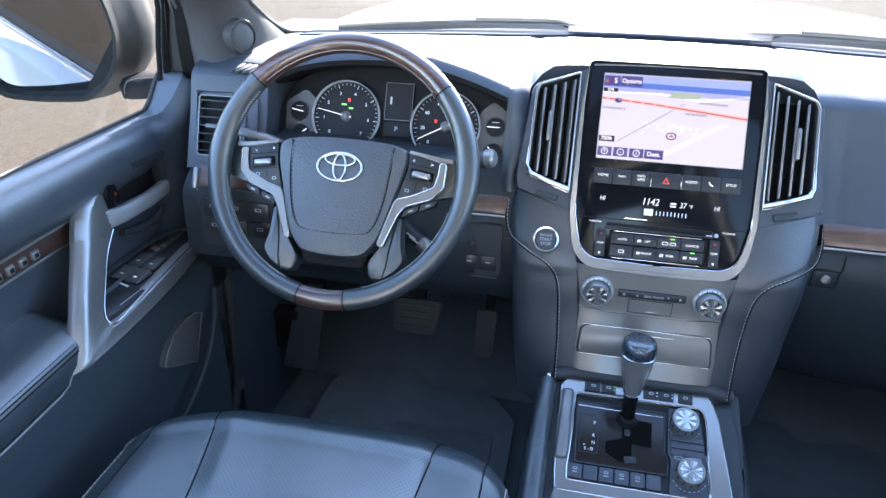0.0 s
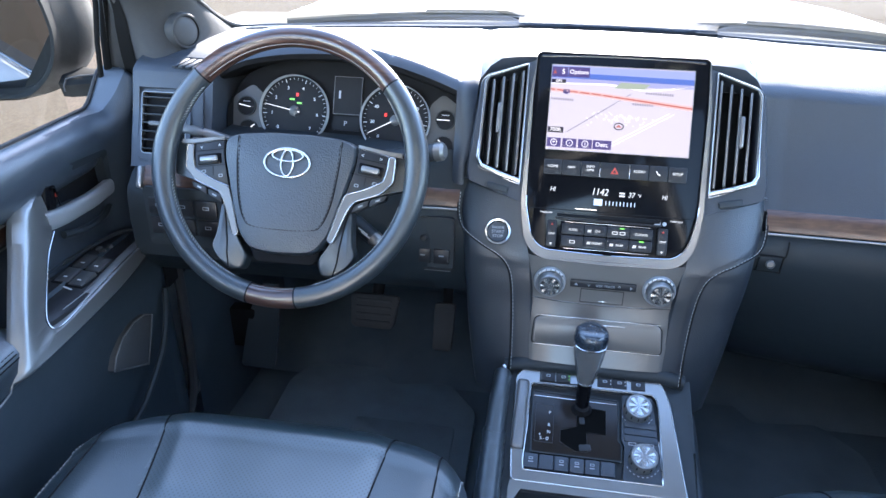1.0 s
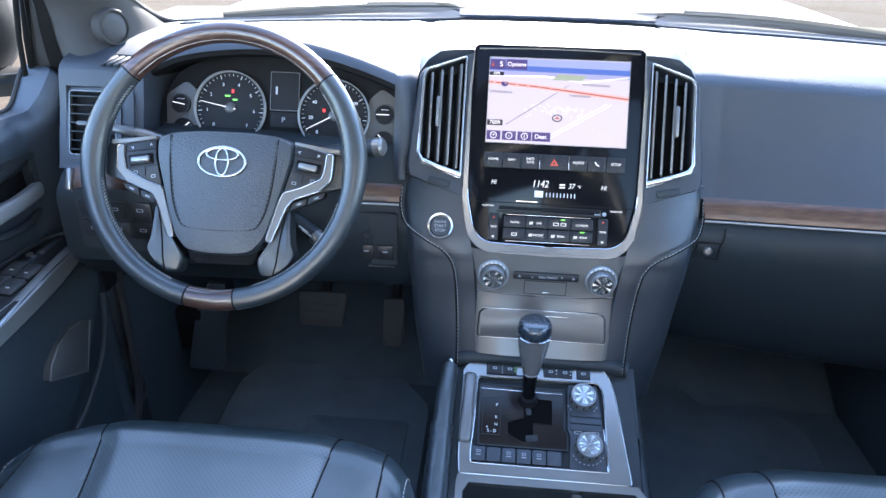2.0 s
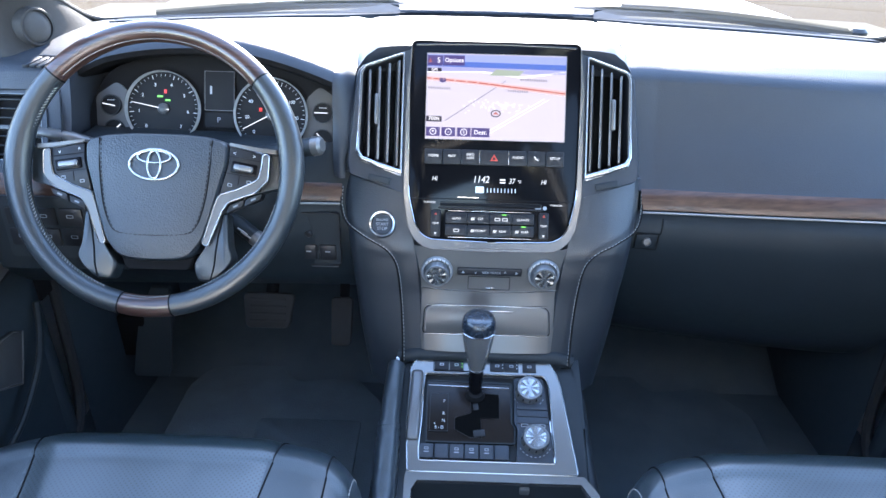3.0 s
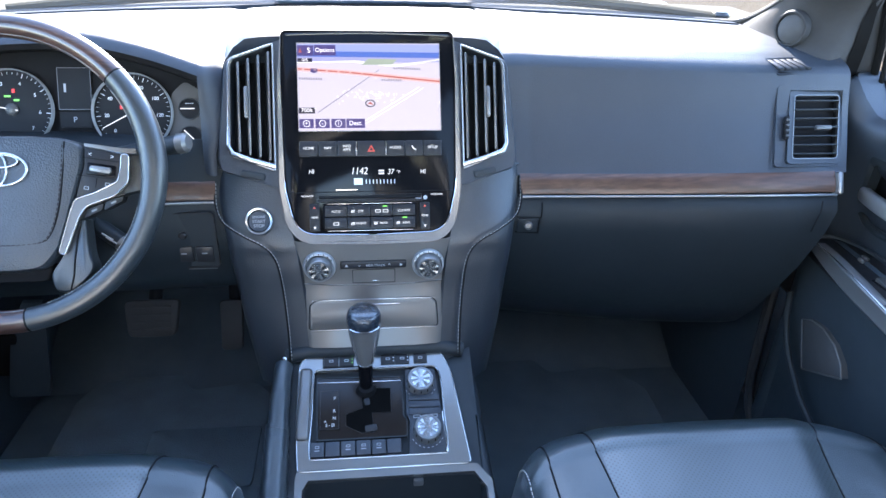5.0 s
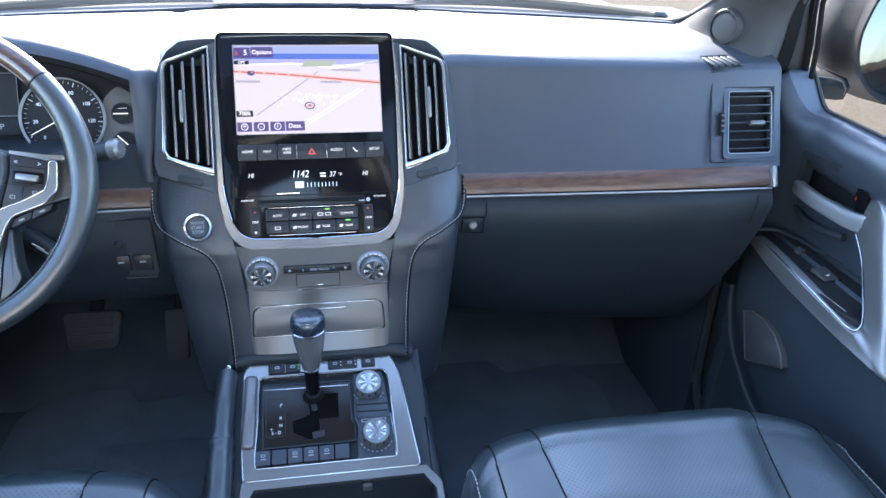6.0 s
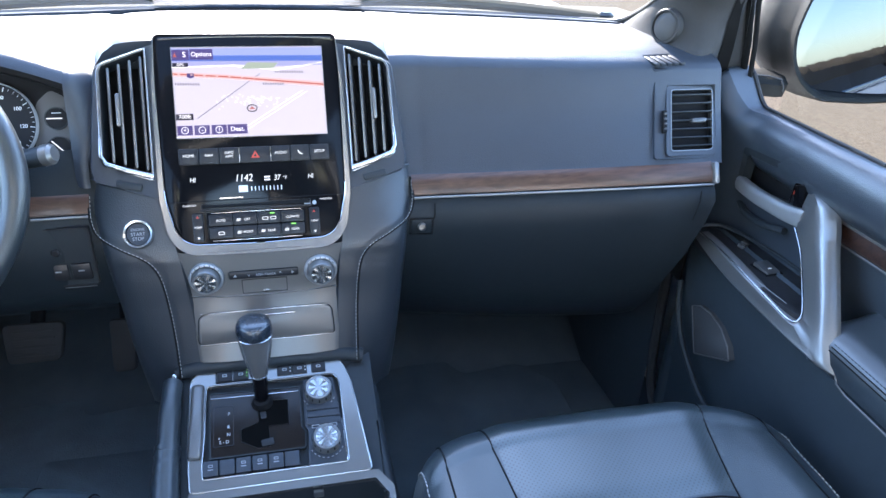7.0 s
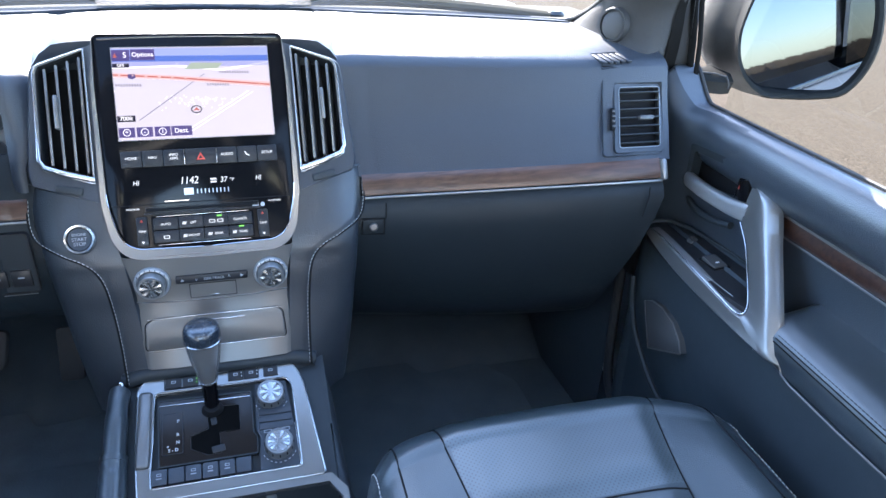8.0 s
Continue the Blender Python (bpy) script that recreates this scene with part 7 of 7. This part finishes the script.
    if side > 0:
        spots = [(0.770, -0.104, 0.007, 0.012, BRUSHED), (0.760, -0.110, 0.007, 0.012, BRUSHED), (0.756, -0.182, 0.026, 0.032, DIMSATIN)]
    else:
        spots = [(x, y, 0.024, 0.034, DIMSATIN) for x, y in ((0.770, -0.150), (0.744, -0.156), (0.770, -0.192), (0.744, -0.198))] + [(0.764, -0.096, 0.008, 0.009, BRUSHED), (0.776, -0.106, 0.008, 0.009, BRUSHED), (0.766, -0.112, 0.008, 0.009, BRUSHED)]
    for x, y, w, h, mat in spots:
        if mat is DIMSATIN:
            part("switch_well", sided(moved(box((w + 0.006, h + 0.006, 0.002), 0.0005), pose(x, y, 0.5320, 0, 0, 6)), side), MATT, top)
        key = part("window_switch" if mat is DIMSATIN else "lock_switch", sided(moved(box((w, h, 0.008), 0.002), pose(x, y, 0.5330, 8, 0, 6)), side), mat, top)
        if mat is DIMSATIN:
            part("switch_mark", sided(moved(box((0.006, 0.0022, 0.0005)), pose(x, y - h * 0.2, 0.5370, 8, 0, 6)), side), INK, key)
    if side < 0:
        part("legend_bars", sided(moved(box((0.018, 0.0025, 0.0005)), pose(0.752, -0.222, 0.5320, 0, 0, 20)), side), INK, top)
    # wood strip, armrest
    put("wood_trim", loft([[(0.8035, y, 0.6425), (0.7965, y, 0.641), (0.794, y, 0.630), (0.7945, y, 0.620), (0.799, y, 0.615)] for y in (-0.235, -0.4, -0.7, -1.0)]), DOORWOOD, None, "dark wood door strip")
    put("chrome_line", tube([(0.7975, y, 0.6130) for y in (-0.235, -0.5, -1.0)], 0.0018, 6), SATIN)
    put("strip_edge", tube([(0.7965, y, 0.6440) for y in (-0.235, -0.5, -1.0)], 0.0030, 6), SATIN)
    arm = []
    for k, (y, z) in enumerate(((-0.330, 0.528), (-0.340, 0.535), (-0.365, 0.539), (-0.45, 0.537), (-0.60, 0.533), (-0.80, 0.533), (-1.0, 0.533))):
        dip = 0.02 if k == 0 else 0.0
        arm.append([(0.806, y, z + 0.016 - dip), (0.780, y, z + 0.010 - dip), (0.750, y, z + 0.005 - dip), (0.728 + dip, y, z - 0.002 - dip), (0.719 + dip, y, z - 0.012), (0.715 + dip, y, z - 0.030), (0.721 + dip, y, z - 0.050), (0.745, y, z - 0.060)])
    put("armrest", loft([list(map(tuple, r)) for r in zip(*[spline(list(c), 4) for c in zip(*arm)])]), LEATHER, None, "padded leather armrest")
    brow = [(-0.372, 0.5388), (-0.45, 0.537), (-0.52, 0.5352), (-0.60, 0.533), (-0.80, 0.533)]
    put("armrest_stitching", stitches([(0.7232, y, z - 0.0068) for y, z in brow], 0.004, 0.002, 0.0007), DARKTHREAD)
    put("armrest_seam", tube([(0.7200, y, z - 0.0106) for y, z in brow], 0.0010, 6), MATT)
    put("armrest_seam", tube([(0.7178, y, z - 0.0155) for y, z in brow], 0.0010, 6), MATT)
    put("armrest_edge", tube([(0.7185, -0.392, 0.500), (0.7180, -0.400, 0.489), (0.7172, -0.418, 0.4855), (0.7180, -0.50, 0.482), (0.7180, -0.60, 0.482), (0.7180, -0.9, 0.482)], 0.0014, 6), BRUSHED, None, "thin grey piping")
    # speaker and its panel
    m = Matrix(((0, 0, -1, 0.7275), (-1, 0, 0, 0.0), (0, 1, 0, 0.0), (0, 0, 0, 1))) @ pose(0, 0, 0)
    dy, dz = (0.0, 0.0) if side > 0 else (0.010, 0.002)
    quarter = [(u + dy, v + dz) for u, v in ((0.111, 0.321), (0.150, 0.343), (0.197, 0.370), (0.186, 0.390), (0.160, 0.409), (0.125, 0.416), (0.095, 0.411), (0.074, 0.398))]
    put("speaker_grille", moved(prism(quarter, -0.01, 0.004, 0.003), m), GRILLE, None, "dark door speaker grille")
    put("speaker_edge", moved(tube([(u, v, 0.004) for u, v in quarter + quarter[:1]], 0.0014, 6), m), BRUSHED)
    put("map_pocket_lip", tube(spline([(0.719, -0.030 - dy, 0.425 + dz), (0.716, -0.047 - dy, 0.380 + dz), (0.714, -0.072 - dy, 0.340 + dz), (0.714, -0.105 - dy, 0.308 + dz), (0.715, -0.168 - dy, 0.268 + dz), (0.72, -0.26 - dy, 0.25), (0.72, -0.5, 0.24)], 5), 0.006, 10, flat=0.8), PLASTIC)
    # the pane stands a little open-framed above the sill
    pane = part("window_pane", sided(loft([[(0.866, 0.02, 0.695), (0.866, -0.30, 0.695), (0.866, -0.90, 0.695)], [(0.852, 0.0, 0.76), (0.852, -0.32, 0.76), (0.852, -0.90, 0.76)], [(0.812, -0.10, 0.93), (0.812, -0.36, 0.93), (0.812, -0.92, 0.93)], [(0.70, -0.36, 1.235), (0.70, -0.60, 1.24), (0.70, -0.98, 1.24)]]), side), GLASS, d, "clear side window")
    pane.visible_shadow = False
    if side < 0:
        for k in range(4):
            key = part("memory_key", sided(moved(box((0.007, 0.014, 0.013), 0.003), pose(0.7945, -0.321 - 0.0215 * k, 0.628)), side), SATIN, d, "small silver seat memory key")
            part("key_mark", sided(moved(box((0.001, 0.006, 0.005)), pose(0.7906, -0.321 - 0.0215 * k, 0.628)), side), MATT, key)


# ---- footwell ----
def footwell():
    b = thing("brake_pedal", (-0.41, 0.15, 0.25), "wide black rubber brake pedal", "pedal", "pedals")
    m = slope((-0.408, 0.128, 0.308), (0, 0.45, 0.9))
    part("pad", moved(prism(rounded([(-0.050, 0.034), (0.050, 0.034), (0.040, -0.034), (-0.044, -0.034)], 0.012), -0.012, 0.004, 0.003), m), RUBBER, b)
    for k in range(4):
        part("rib", moved(box((0.070, 0.005, 0.003), 0.001), on(m, -0.001, -0.020 + 0.014 * k, 0.005)), RUBBER, b)
    part("arm", tube([(-0.408, 0.14, 0.31), (-0.408, 0.20, 0.36), (-0.40, 0.26, 0.52)], 0.012, 10), MATT, b)
    g = thing("accelerator_pedal", (-0.265, 0.15, 0.2), "narrow black accelerator pedal", "pedal", "pedals")
    m = slope((-0.268, 0.135, 0.285), (0, 0.5, 0.9))
    part("pad", moved(prism(rounded([(-0.022, 0.045), (0.020, 0.045), (0.018, -0.050), (-0.020, -0.050)], 0.008), -0.012, 0.004, 0.003), m), RUBBER, g)
    part("arm", tube([(-0.267, 0.16, 0.29), (-0.267, 0.22, 0.40), (-0.267, 0.27, 0.5)], 0.010, 10), MATT, g)
    f = thing("footrest", (-0.67, 0.15, 0.10), "dark ribbed driver's footrest", "footrest")
    part("plate", loft([[(xa, y, z), (xb, y, z), (xb, y + 0.012, z), (xa, y + 0.012, z)] for xa, xb, y, z in ((-0.679, -0.641, 0.218, 0.292), (-0.684, -0.638, 0.210, 0.278), (-0.700, -0.635, 0.190, 0.240), (-0.713, -0.640, 0.175, 0.175), (-0.723, -0.646, 0.161, 0.116), (-0.719, -0.650, 0.160, 0.108))], closed=True, caps=True), LOWDOOR, f)
    part("bracket", moved(box((0.065, 0.03, 0.10), 0.005), pose(-0.7225, 0.200, 0.19)), MATT, f)
    mats = (("floor_mat", -0.40, "black driver's floor mat with raised heel panel"), ("floor_mat", 0.42, "black passenger's floor mat"))
    for name, x, label in mats:
        t = thing(name, (x, 0.0, 0.0), label, "floor mat", "floor mats")
        low = rounded([(x - 0.25, -0.30), (x + 0.20, -0.30), (x + 0.20, 0.20), (x + 0.13, 0.285), (x - 0.01, 0.265), (x - 0.05, 0.335), (x - 0.22, 0.305), (x - 0.25, 0.24)], 0.02)
        part("mat", moved(prism(low, 0.002, 0.016, 0.004), pose(0, 0, 0)), MATPILE if x < 0 else CARPET, t)
        if x < 0:
            part("heel_panel", moved(prism(rounded([(x - 0.06, -0.02), (x + 0.16, -0.02), (x + 0.16, 0.14), (x - 0.06, 0.14)], 0.012), 0.010, 0.0195, 0.002), pose(0, 0, 0)), MATPILE, t)
    for side in (1, -1):
        kick = thing("kick_panel", (side * 0.74, 0.05, 0.05), "black kick panel ahead of the door", "trim panel", "kick panels")
        part("panel", sided(loft([[(0.742, 0.045, z), (0.73, 0.10, z), (0.72, 0.30, z), (0.72, 0.48, z)] for z in (0.0, 0.3, 0.6)]), side), LOWDOOR, kick)
        part("sill_seal", sided(tube(spline([(0.745, 0.046, 0.70), (0.742, 0.046, 0.5), (0.742, 0.040, 0.30), (0.744, 0.02, 0.14), (0.748, -0.06, 0.06)], 5), 0.010, 8), side), RUBBER, kick)


# ---- the place, put together ----
ground_and_distance()
bonnet()
wiper(-1, "black wiper resting at the driver's windscreen foot")
wiper(1, "black wiper resting at the passenger's windscreen foot")
car_shell()
windscreen()
for side in (1, -1):
    pillar_front(side)
    side_mirror(side)
dashboard()
wood_strip("wood_trim_strip", 0.228, 0.693, "dark wood trim strip with chrome line across the passenger dash")
wood_strip("wood_trim_strip", -0.708, -0.500, "dark wood trim strip behind the steering wheel")
wood_strip("wood_trim_strip", -0.300, -0.228, "short dark wood trim strip beside the steering column")
for side in (1, -1):
    side_vent(side)
    corner_grille(side)
    centre_vent(side)
    knee_pad(side)
infotainment()
centre_stack()
start_button()
console()
cup_well()
gear_lever()
handbrake()
steering_wheel()
s = stalk("wiper_stalk", "dark grey wiper stalk on the steering column", [(-0.37, -0.015, 0.685), (-0.315, -0.026, 0.697), (-0.262, -0.034, 0.709)], 0.016, PLASTIC)
# Arm coloured lighter than the other stalks for sunlight and white legends.
s = stalk("indicator_stalk", "indicator stalk on the steering column, lightened for sun and legends", [(-0.55, -0.015, 0.685), (-0.605, -0.030, 0.708), (-0.655, -0.033, 0.719)], 0.011, BRUSHED)
s = stalk("cruise_stalk", "short dark stalk with white legends behind the wheel", [(-0.415, -0.030, 0.612), (-0.385, -0.055, 0.596), (-0.352, -0.072, 0.578)], 0.013, PLASTIC)
for k in range(3):
    part("legend_bar", moved(box((0.018, 0.0008, 0.0022)), pose(-0.366 + 0.004 * k, -0.0815, 0.592 - 0.006 * k, 0, 27, -20)), INK, s)
instruments()
knee_switches()
seat(-1, "black perforated leather driver's seat")
seat(1, "black perforated leather passenger seat")
door(-1, "black trimmed driver's door with silver pull and window switches")
door(1, "black trimmed passenger door with silver pull and wood strip")
footwell()
